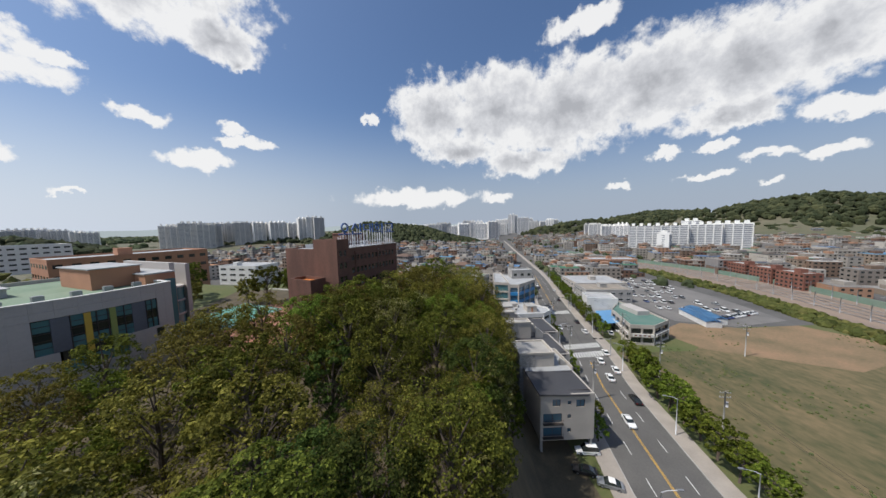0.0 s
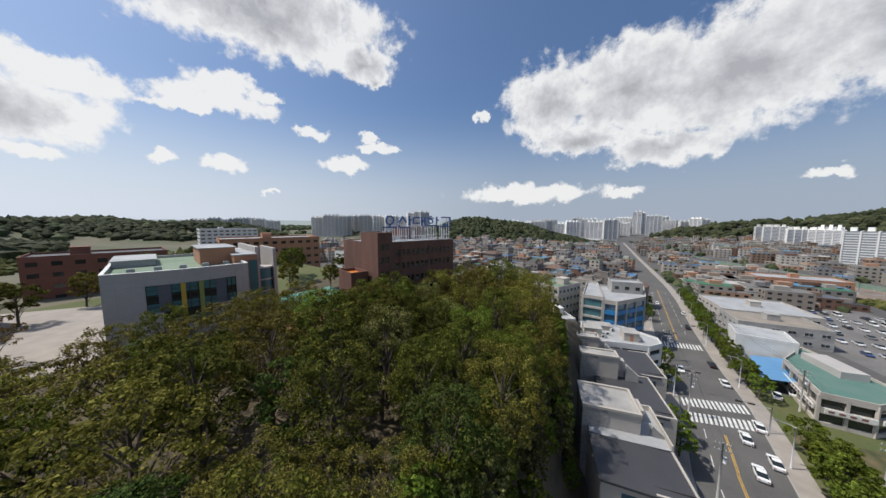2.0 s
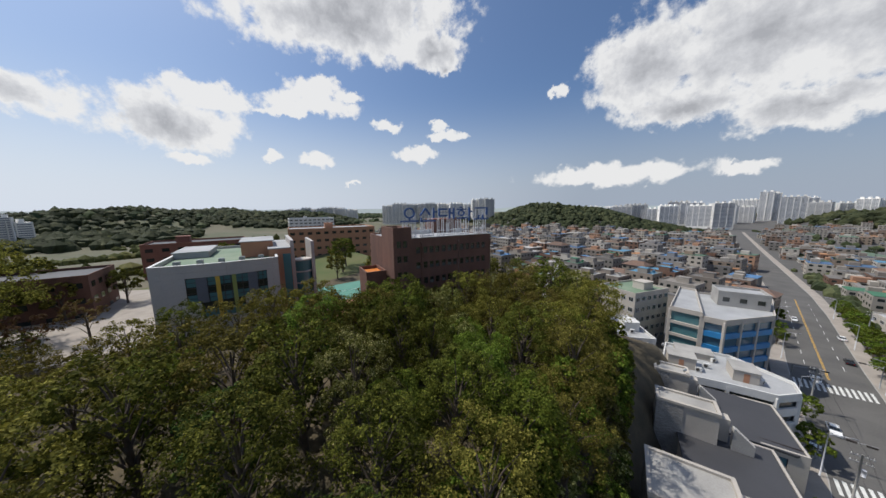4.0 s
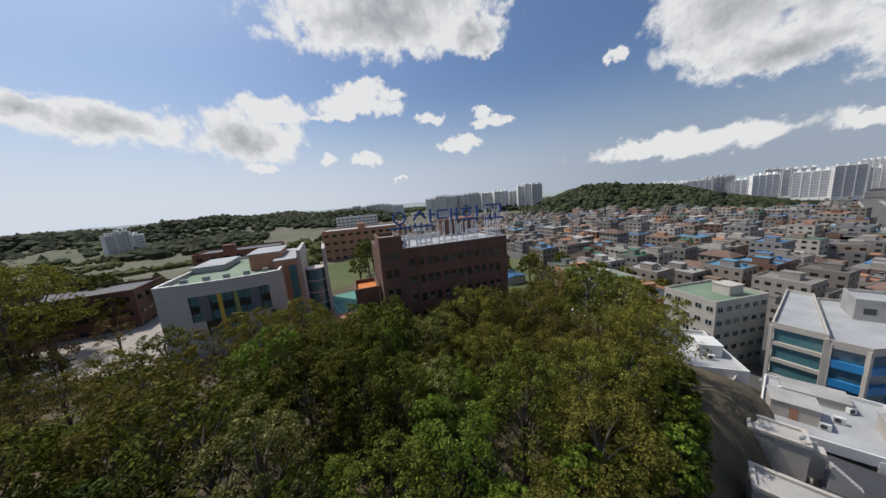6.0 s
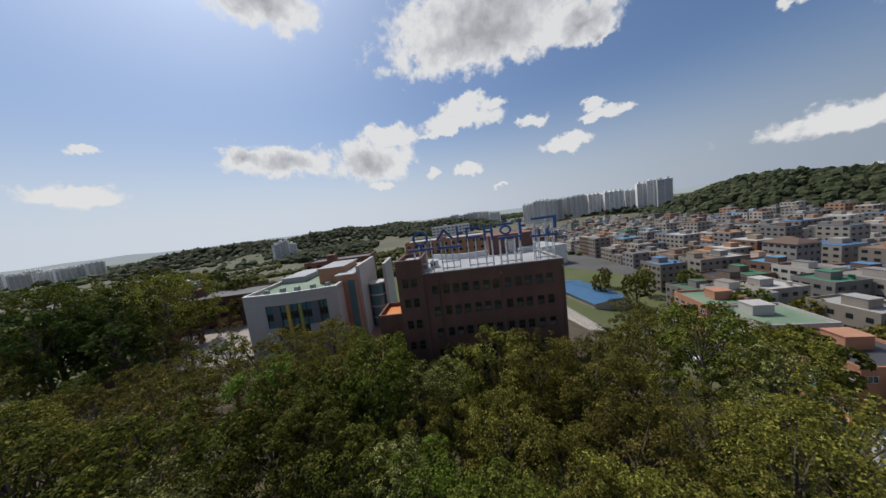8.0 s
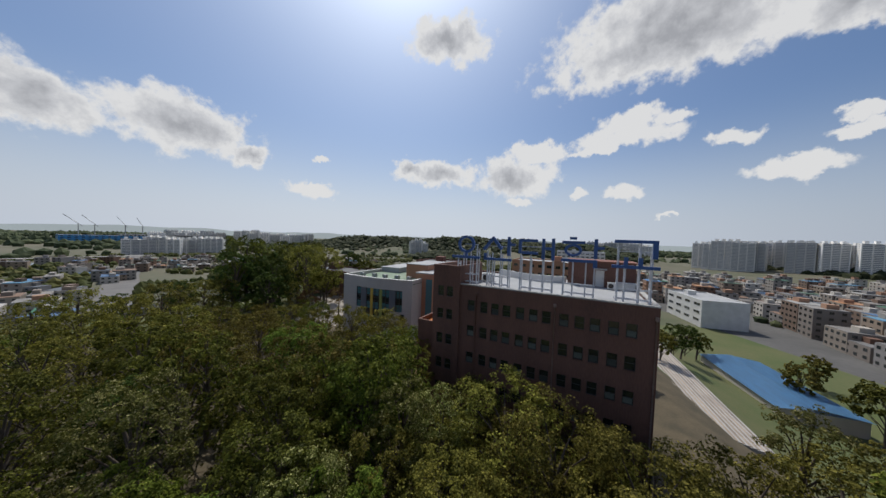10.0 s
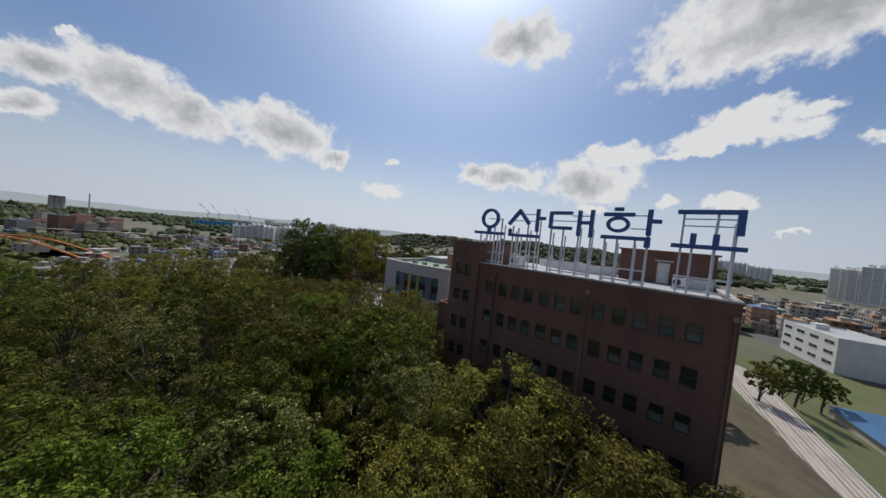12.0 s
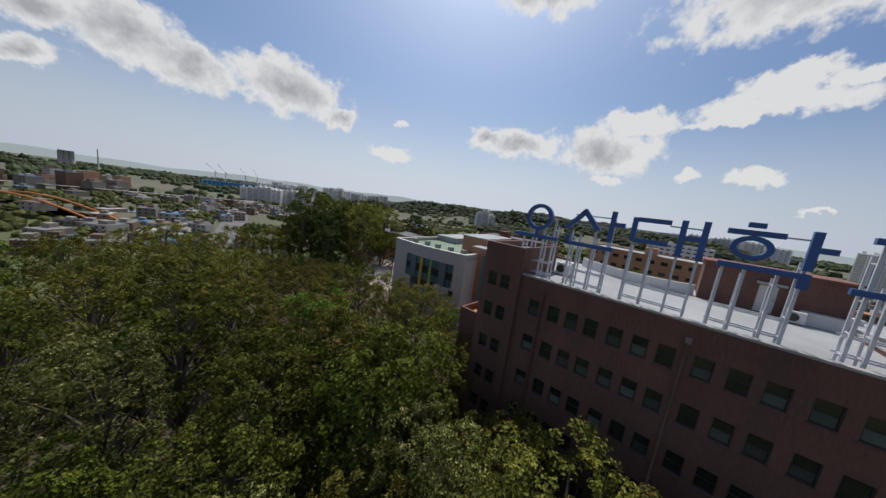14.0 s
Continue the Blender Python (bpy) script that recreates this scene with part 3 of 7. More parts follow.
def crown_mesh(rng, lobes, clumps, leaves, leaf, material):
    """Leaf blades on clumps, clumps on rounded boughs (centre, radius)."""
    verts, faces, off = [], [], 0
    for c, r in lobes:
        out = unit(np.array(c) * (1, 1, 0) + (0, 0, 1e-6))
        d = unit(rng.normal(size=(clumps * 3, 3)))
        d = d[(d[:, 2] > -0.35) & (d @ out > -0.55)][:clumps]
        for e in d:
            rc = r * rng.uniform(0.22, 0.40)
            cc = np.array(c) + e * (r * rng.uniform(0.66, 1.06)) * (1, 1, 0.82)
            q = unit(rng.normal(size=(leaves, 3)) + e * 0.55 + (0, 0, 0.25))
            pos = cc + q * rc * (0.72 + 0.40 * rng.random((leaves, 1))) * (1, 1, 0.8)
            nrm = unit(q * 0.75 + e * 0.35 + rng.normal(size=(leaves, 3)) * 0.36 + (0, 0, 0.22))
            side = unit(np.cross(nrm, rng.normal(size=(leaves, 3))))
            along = np.cross(nrm, side)
            z = leaf * (0.6 + 0.7 * rng.random((leaves, 1)))
            quad = np.stack([pos - along * z * 0.5, pos + side * z * 0.34 + nrm * z * 0.06, pos + along * z * 0.55 - nrm * z * 0.10, pos - side * z * 0.34 + nrm * z * 0.06], 1).reshape(-1, 3)
            verts.append(quad)
            faces += (np.arange(len(quad)).reshape(-1, 4) + off).tolist()
            off += len(quad)
    me = bpy.data.meshes.new("crown")
    me.from_pydata(np.concatenate(verts).tolist(), [], faces)
    me.materials.append(M[material])
    return me


def tree(name, seed, tall, wide, crown_from, boughs, clumps, leaves, leaf, leaf_mat, label="", spread=1.0):
    """A tapered trunk with limbs, under a crown of rounded boughs of leafy clumps with gaps between."""
    rng = np.random.default_rng(seed)
    root = thing(name, pose(0, 0, -300), label, "tree")
    bm = bmesh.new()
    lean = rng.normal(size=2) * 0.35
    top = tall * 0.8
    r0 = 0.016 * tall + 0.05
    tube(bm, [(0, 0, -0.6), (lean[0] * 0.3, lean[1] * 0.3, top * 0.35), (lean[0], lean[1], top * 0.7), (lean[0] * 1.2, lean[1] * 1.2, top)], [r0 * 1.25, r0, r0 * 0.6, r0 * 0.2], 7)
    ch = (tall - crown_from) / 2
    mid = crown_from + ch
    lobes = []
    for k in range(boughs):  # spiral round the crown, from its foot to its top
        h = -0.72 + 1.68 * (k + 0.5) / boughs
        az = k * 2.39996 + rng.uniform(-0.45, 0.45)
        ring = math.sqrt(max(0.04, 1 - min(1.0, abs(h)) ** 2)) * rng.uniform(0.52, 0.86) * spread
        r = wide * rng.uniform(0.31, 0.46)
        c = (math.cos(az) * ring * wide + lean[0], math.sin(az) * ring * wide + lean[1], min(mid + h * ch * 0.92, tall - r * 0.9))
        lobes.append((c, r))
        p = Vector((lean[0] * 0.8, lean[1] * 0.8, max(crown_from * 0.6, c[2] - 0.28 * tall)))
        q = Vector(c)
        tube(bm, [p, (p + q) / 2 + Vector((0, 0, 0.10 * (q - p).length)), q], [r0 * 0.42, r0 * 0.26, r0 * 0.1], 5)
    part("trunk", bm, M["bark"], root)
    share("crown", crown_mesh(rng, lobes, clumps, leaves, leaf, leaf_mat), Matrix(), root)
    return root


def grove(clumps, leaves, leaf):
    """The six kinds of tree of the slope, with that many clumps on a bough and leaves on a clump."""
    return [
        tree("broadleaf_tree", 1, 15.5, 4.6, 2.6, 20, clumps, leaves, leaf, "leaf_green", "Dense green broadleaf tree on the wooded slope"),
        tree("broadleaf_tree", 2, 14.0, 4.4, 2.4, 21, clumps, leaves, leaf * 0.85, "leaf_olive", "Olive-green broadleaf tree with yellowing tips on the slope", 1.1),
        tree("acacia_tree", 3, 16.0, 3.6, 2.8, 21, clumps, leaves, leaf * 0.8, "leaf_pale", "Pale flowering acacia tree with whitish sprays on the slope", 1.1),
        tree("broadleaf_tree", 4, 13.0, 4.2, 2.2, 20, clumps, leaves, leaf, "leaf_bright", "Bright green broadleaf tree on the wooded slope"),
        tree("broadleaf_tree", 5, 15.0, 5.0, 2.6, 22, clumps, leaves, leaf * 0.85, "leaf_olive", "Wide olive-green broadleaf tree on the wooded slope", 1.1),
        tree("evergreen_tree", 6, 14.0, 4.0, 1.6, 20, clumps, leaves, leaf, "leaf_dark", "Dark green evergreen tree at the edge of the wood"),
    ]


NEAR = grove(15, 38, 0.225)
BACK = grove(10, 26, 0.33)
BANK = [
    tree("bank_tree", 31, 12.0, 2.9, 0.6, 18, 9, 20, 0.46, "leaf_bright", "Bushy green tree leafy to the ground on the steep bank"),
    tree("bank_tree", 32, 11.0, 2.8, 0.5, 18, 9, 20, 0.44, "leaf_olive", "Bushy olive-green tree leafy to the ground on the steep bank"),
    tree("bank_tree", 33, 12.5, 2.6, 0.6, 18, 9, 20, 0.42, "leaf_pale", "Flowering whitish acacia on the steep bank behind the houses"),
]
MID = [
    tree("campus_tree", 11, 10.0, 3.4, 3.0, 16, 9, 18, 0.46, "leaf_green", "Round green campus tree beside the paths"),
    tree("campus_tree", 12, 9.0, 3.1, 2.4, 16, 9, 18, 0.46, "leaf_olive", "Olive-green campus tree beside the paths"),
    tree("evergreen_tree", 13, 11.0, 3.0, 2.0, 16, 9, 18, 0.44, "leaf_dark", "Dark green evergreen tree on the campus"),
    tree("rust_tree", 14, 9.0, 3.0, 3.0, 9, 10, 20, 0.30, "leaf_rust", "Rust-brown thin-leaved tree beside the plaza"),
]
STREET = [
    tree("street_tree", 21, 6.2, 2.5, 1.8, 14, 9, 20, 0.34, "leaf_bright", "Round green street tree beside the pavement"),
    tree("street_tree", 22, 5.6, 2.3, 1.6, 14, 9, 20, 0.34, "leaf_bright", "Bushy green street tree beside the pavement"),
]
trng = random.Random(5)
rooted = set()


def plant(kind, x, y, s=1.0, group="", dz=0.0, turn=None, z=None, campus=False):
    if campus:
        (x, y), s = on_campus(x, y), s * 1.26
    m = pose(x, y, (height(x, y) if z is None else z) + dz, 0, 0, trng.uniform(0, 360) if turn is None else turn)
    if kind.name not in rooted:
        rooted.add(kind.name)
        kind.matrix_basis = m @ Matrix.Scale(s, 4)
        ob = kind
    else:
        ob = copy_thing(kind, m @ Matrix.Diagonal((s, s, s * trng.uniform(0.93, 1.07), 1)))
    if group:
        ob["group"] = group
    return ob


def keep_clear(x, y):
    """Where no wild tree stands: campus courts, buildings and houses."""
    s, b = (x + 16.99) * UX + (y - 71.48) * UY, -((x + 16.99) * 0.888 - (y - 71.48) * 0.460)
    if -7.5 < s < 17.5 and -3.2 < b < 60:
        return True
    if s > 15 and b > (3 if s < 20 else 5.5):
        return True
    if x < -40 and y > 30:
        return True
    if x > min(10.8, 0.385 * y - 7.4) - max(0.0, y - 88) * 0.5:
        return True
    if -50 < x < -22 and 62 < y < 120:
        return True
    return False


placed = []
tries = 0
while len(placed) < 132 and tries < 6000:
    tries += 1
    x, y = trng.uniform(-66, 24), trng.uniform(2, 108)
    if keep_clear(x, y) or any((x - a) ** 2 + (y - b) ** 2 < 4.7**2 for a, b in placed):
        continue
    placed.append((x, y))
for x, y in placed:
    n = noise.noise((x * 0.05, y * 0.05, 3.0))
    KIND = NEAR if x > -9 and y < 84 else BACK
    if x < -18:
        k = trng.choice([1, 4, 0, 1, 5] if x < -38 else [1, 4, 1, 3])
    elif -8 < x < 9 and 48 < y < 69:
        k = trng.choice([3, 0, 3])
    elif x > 5:
        k = trng.choice([1, 4, 2, 1])
    elif x > -12 and y < 42:
        k = trng.choice([0, 0, 4, 5])
    elif n > 0.25:
        k = trng.choice([0, 3, 3])
    elif n < -0.22:
        k = trng.choice([1, 4, 2])
    else:
        k = trng.choice([0, 1, 4, 3, 1, 3, 0, 2])
    size = trng.uniform(0.74, 1.04)
    if x < -18 and y > 10:
        size = min(size, 0.42 + 0.0175 * (x + 52) + trng.uniform(-0.05, 0.05))
    s, b = (x + 16.99) * UX + (y - 71.48) * UY, -((x + 16.99) * 0.888 - (y - 71.48) * 0.460)
    if -6 < s < 22 and b > -13:
        k, size = trng.choice((1, 4, 1)), min(size, 0.68)
    size = min(size, 0.86 if x < -12 or y < 50 else 0.82 if x > 0 else 0.76)
    plant(KIND[k], x, y, max(0.4, size), "trees of the wooded slope", campus=True)

for x, y, k, s in ((-3.5, 60.5, 2, 0.70), (-8.0, 56.0, 0, 0.78), (-15.3, 56.2, 3, 0.98), (-12.0, 60.6, 3, 0.92), (-18.5, 51.5, 3, 0.95)):
    plant(NEAR[k], x, y, s, "trees of the wooded slope", campus=True)

for s, b, k, size in ((5.3, -6.8, 1, 0.98), (9.2, -8.0, 4, 0.98), (1.2, -8.2, 2, 0.66), (13.8, -9.5, 1, 0.92), (18.0, -10.5, 4, 0.55), (-3.2, -9.0, 2, 0.70)):
    plant(NEAR[k], -16.99 + s * UX - b * 0.888, 71.48 + s * UY + b * 0.460, size, "trees of the wooded slope", campus=True)

# a taller clump at the south-west corner of the wood
for x, y, k in ((-78, 18, 0), (-72, 24, 1), (-84, 12, 1), (-70, 14, 5), (-64, 19, 5), (-76, 8, 0), (-86, 22, 4), (-62, 10, 5), (-68, 8, 0), (-80, 26, 1), (-66, 25, 4), (-92, 16, 0), (-74, 14, 4)):
    plant(BACK[k], x, y, 1.3, "trees of the wooded slope", campus=True)

# young trees on the steep bank behind the houses
for k in range(23):
    for row in range(3):
        y = 16 + 3.5 * k + trng.uniform(-0.9, 0.9)
        x = min(18.6, road_right(y) - 33.6) - 2.9 * row - (1.3 if y > 62 else 4.5) + trng.uniform(-0.7, 0.5) - max(0.0, y - 88) * 0.4
        if x > 0.385 * y - 4.5:
            continue
        plant(BANK[trng.choice((0, 0, 1, 2))], x, y, trng.uniform(0.75, 0.95) + 0.04 * row, "trees of the wooded slope")
# low bushes at the foot of the bank
for k in range(34):
    y = 62 + 1.6 * k + trng.uniform(-0.7, 0.7)
    plant(BANK[k % 3], min(20.0, road_right(y) - 32.4) - (1.0 if y > 50 else 0) + trng.uniform(-0.6, 0.3) - max(0.0, y - 88) * 0.4, y, trng.uniform(0.42, 0.55), "trees of the wooded slope")

# ---- the brick hall with the sign on its roof ----
def yaw_of(dx, dy):
    return math.degrees(math.atan2(dy, dx))


HALL = CAMPUS @ pose(-16.993, 71.476, 0, 0, 0, yaw_of(UX, UY))  # x along the front, y to the back, z up


def window_mesh(name, w, h, depth=0.10, frame_w=0.07, mats=None, rail=0.5, blind=0.0):
    """A framed window with a sash bar, standing in front of y = 0."""
    bm = bmesh.new()
    f = frame_w
    box(bm, 0, w, -depth, 0.0, 0, f, 0)
    box(bm, 0, w, -depth, 0.0, h - f, h, 0)
    box(bm, 0, f, -depth, 0.0, f, h - f, 0)
    box(bm, w - f, w, -depth, 0.0, f, h - f, 0)
    box(bm, f, w - f, -depth * 0.7, -0.001, h * rail - f * 0.4, h * rail + f * 0.4, 0)
    return mesh_of(name, bm, mats or [M["frame_dark"]])


def pane_mesh(name, w, h, material, f=0.07):
    bm = bmesh.new()
    box(bm, f, w - f, -0.03, -0.004, f, h - f)
    return mesh_of(name, bm, [material])


def sash_reflection_mesh(name, w, h, f=0.07):
    bm = bmesh.new()
    box(bm, f, w - f, -0.045, -0.032, f, h * 0.47)
    return mesh_of(name, bm, [M["blind"]])


def hole_wall(bm, x0, x1, z0, z1, holes, y0, y1, mi=0):
    """A wall from y0 (outside) to y1 with rectangular holes (x0, x1, z0, z1) through it."""
    xs = sorted({x0, x1, *(v for h in holes for v in h[:2])})
    zs = sorted({z0, z1, *(v for h in holes for v in h[2:])})

    def solid(cx, cz):
        return not any(h[0] < cx < h[1] and h[2] < cz < h[3] for h in holes)

    for i, (a, b) in enumerate(zip(xs, xs[1:])):
        run = None
        for c, d in zip(zs, zs[1:]):
            if solid((a + b) / 2, (c + d) / 2):
                run = (run[0], d) if run else (c, d)
            elif run:
                box(bm, a, b, y0, y1, *run, mi)
                run = None
        if run:
            box(bm, a, b, y0, y1, *run, mi)


def brick_hall():
    hall = thing("college_hall", HALL, "Five-storey dark brown brick hall with a flat roof", "building")
    base = 24.0
    cols = [-1.08, 0.38, 1.60, 2.82, 4.19, 5.47, 6.68, 8.22, 9.52, 10.75, 12.15, 13.45]
    rows = [41.72, 38.94, 36.0, 33.12, 30.22, 27.3]
    tcols, trows = [-4.75, -3.60], [43.0, 40.4, 37.55, 34.7, 31.9, 29.0]
    W, H = 0.82, 1.20
    bm = bmesh.new()
    hole_wall(bm, -2.0, 15.7, base, 44.5, [(c, c + W, r, r + H) for c in cols for r in rows], 0.0, 0.35)
    part("front_wall", bm, M["brick_dark"], hall)
    bm = bmesh.new()
    hole_wall(bm, -5.35, -2.0, base, 46.55, [(c, c + 0.8, r, r + H) for c in tcols for r in trows], -0.25, 0.2)
    box(bm, -5.35, -5.0, 0.2, 6.4, base, 46.55)
    box(bm, -2.3, -2.0, 0.2, 6.4, 44.3, 46.55)
    box(bm, -5.35, -2.0, 6.4, 6.7, base, 46.55)
    part("stair_tower", bm, M["brick_dark"], hall, "brick stair tower that rises over the roof")
    bm = bmesh.new()
    box(bm, -5.0, -2.3, 0.2, 6.4, 46.0, 45.6)
    part("tower_roof", bm, M["roof_white"], hall)
    bm = bmesh.new()
    box(bm, 15.35, 15.7, 0.35, 15.5, base, 44.5)
    box(bm, -5.35, 15.7, 15.5, 15.85, base, 44.5)
    box(bm, -5.35, -5.0, 6.7, 15.5, base, 44.5)
    part("side_and_back_wall", bm, M["brick_dark"], hall)
    bm = bmesh.new()
    box(bm, -2.0, 15.35, 0.35, 15.5, 44.0, 44.25)
    box(bm, -5.0, -2.0, 6.7, 15.5, 44.0, 44.25)
    part("roof", bm, M["roof_white"], hall, "pale waterproofed flat roof")
    bm = bmesh.new()
    box(bm, -2.05, 15.75, -0.05, 0.42, 44.5, 44.62)
    box(bm, 15.3, 15.76, 0.42, 15.5, 44.5, 44.62)
    part("coping", bm, M["concrete"], hall, "pale concrete coping along the roof edge")
    # dark sheets behind the windows, standing in for the shade of the rooms
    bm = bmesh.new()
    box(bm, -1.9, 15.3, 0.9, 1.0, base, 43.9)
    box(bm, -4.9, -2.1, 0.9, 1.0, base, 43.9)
    part("room_shade_sheet", bm, M["frame_dark"], hall)
    wm, pm, bl = window_mesh("window", W, H, frame_w=0.05), pane_mesh("pane", W, H, M["glass_green"], 0.05), sash_reflection_mesh("blind", W, H)
    wt, pt = window_mesh("window", 0.8, H), pane_mesh("pane", 0.8, H, M["glass_green"])
    rng = random.Random(8)
    for r in rows:
        for c in cols:
            w = share("window", wm, pose(c, 0.16, r), hall)
            share("pane", pm, Matrix(), w)
            # half the windows get a coloured plate for the reflection in the lower sash
            if rng.random() < 0.5:
                share("blind", bl, pose(0, 0, 0), w, "pale green tree reflection painted on the lower sash")
    for r in trows:
        for c in tcols:
            w = share("window", wt, pose(c, -0.08, r), hall)
            share("pane", pt, Matrix(), w)
    # sills
    bm = bmesh.new()
    box(bm, -0.05, W + 0.05, -0.06, 0.05, -0.09, 0.0)
    sill = mesh_of("sill", bm, [M["brick_dark"]])
    for r in rows:
        for c in cols:
            share("sill", sill, pose(c, 0, r), hall)
    for s in (-0.06, 7.82, 15.5):
        bm = bmesh.new()
        tube(bm, [(s, -0.09, 43.5), (s, -0.09, base)], [0.055, 0.055], 8)
        box(bm, s - 0.13, s + 0.13, -0.22, 0.0, 43.45, 43.75)
        for z in range(26, 43, 3):
            box(bm, s - 0.08, s + 0.08, -0.12, 0.0, z, z + 0.05)
        part("downpipe", bm, M["pipe"] if s > 1 else M["brick_dark"], hall, "painted rainwater pipe with hopper")
    # curved parapet and rear roof house
    bm = bmesh.new()
    prev = None
    for i in range(17):
        a = i / 16
        s, b = -1.5 + 9.4 * a, 13.8 - 3.2 * math.sin(a * 3.14 * 0.75)
        now = [bm.verts.new(p) for p in ((s, b, 44.25), (s, b, 45.15), (s, b + 0.25, 45.15), (s, b + 0.25, 44.25))]
        if prev:
            for k in range(3):
                bm.faces.new((prev[k], now[k], now[k + 1], prev[k + 1]))
        prev = now
    part("curved_parapet", bm, M["white_paint"], hall, "curved white roof parapet")
    return hall


def rear_wing():
    """The brown volume behind the roof, with a white door."""
    wing = thing("roof_house", HALL, "Brown brick upper storey behind the roof with a white door", "building")
    bm = bmesh.new()
    hole_wall(bm, 8.1, 15.3, 44.25, 47.3, [(11.2, 12.15, 44.3, 46.3)], 11.0, 11.3)
    box(bm, 8.1, 8.4, 11.3, 15.2, 44.25, 47.3)
    box(bm, 15.0, 15.3, 11.3, 15.2, 44.25, 47.3)
    box(bm, 8.1, 15.3, 15.2, 15.45, 44.25, 47.3)
    part("wall", bm, M["brick_dark"], wing)
    bm = bmesh.new()
    box(bm, 7.9, 15.5, 10.8, 15.5, 47.3, 47.45)
    part("roof", bm, M["brick_red"], wing)
    bm = bmesh.new()
    box(bm, 11.2, 12.15, 11.08, 11.14, 44.3, 46.3)
    d = part("door", bm, M["white_paint"], wing, "white steel door")
    bm = bmesh.new()
    box(bm, 12.0, 12.06, 11.03, 11.08, 45.2, 45.4)
    part("handle", bm, M["steel_grey"], d)
    bm = bmesh.new()
    box(bm, 11.0, 12.4, 10.4, 11.0, 46.4, 46.55)
    part("canopy", bm, M["concrete"], wing)


brick_hall()
rear_wing()


def ring(bm, cx, cz, ro_x, ro_z, wid, y0, y1, n=28):
    vs = []
    for k in range(n):
        a = 6.28319 * k / n
        c, s = math.cos(a), math.sin(a)
        vs.append([bm.verts.new((cx + c * rx, y, cz + s * rz)) for y in (y0, y1) for rx, rz in ((ro_x, ro_z), (ro_x - wid, ro_z - wid))])
    for k in range(n):
        a, b = vs[k], vs[(k + 1) % n]
        for i, j in ((0, 1), (1, 3), (3, 2), (2, 0)):
            bm.faces.new((a[i], b[i], b[j], a[j]))
    bmesh.ops.recalc_face_normals(bm, faces=bm.faces)


def slant(bm, p, q, w, y0, y1):
    """A flat bar in the sign's plane from p to q."""
    d = Vector((q[0] - p[0], q[1] - p[1])).normalized()
    n = Vector((-d.y, d.x)) * w / 2
    pts = [(p[0] + n.x, p[1] + n.y), (p[0] - n.x, p[1] - n.y), (q[0] - n.x, q[1] - n.y), (q[0] + n.x, q[1] + n.y)]
    a = [bm.verts.new((x, y0, z)) for x, z in pts]
    b = [bm.verts.new((x, y1, z)) for x, z in pts]
    for k in range(4):
        bm.faces.new((a[k], a[(k + 1) % 4], b[(k + 1) % 4], b[k]))
    bm.faces.new(a)
    bm.faces.new(b[::-1])
    bmesh.ops.recalc_face_normals(bm, faces=bm.faces)


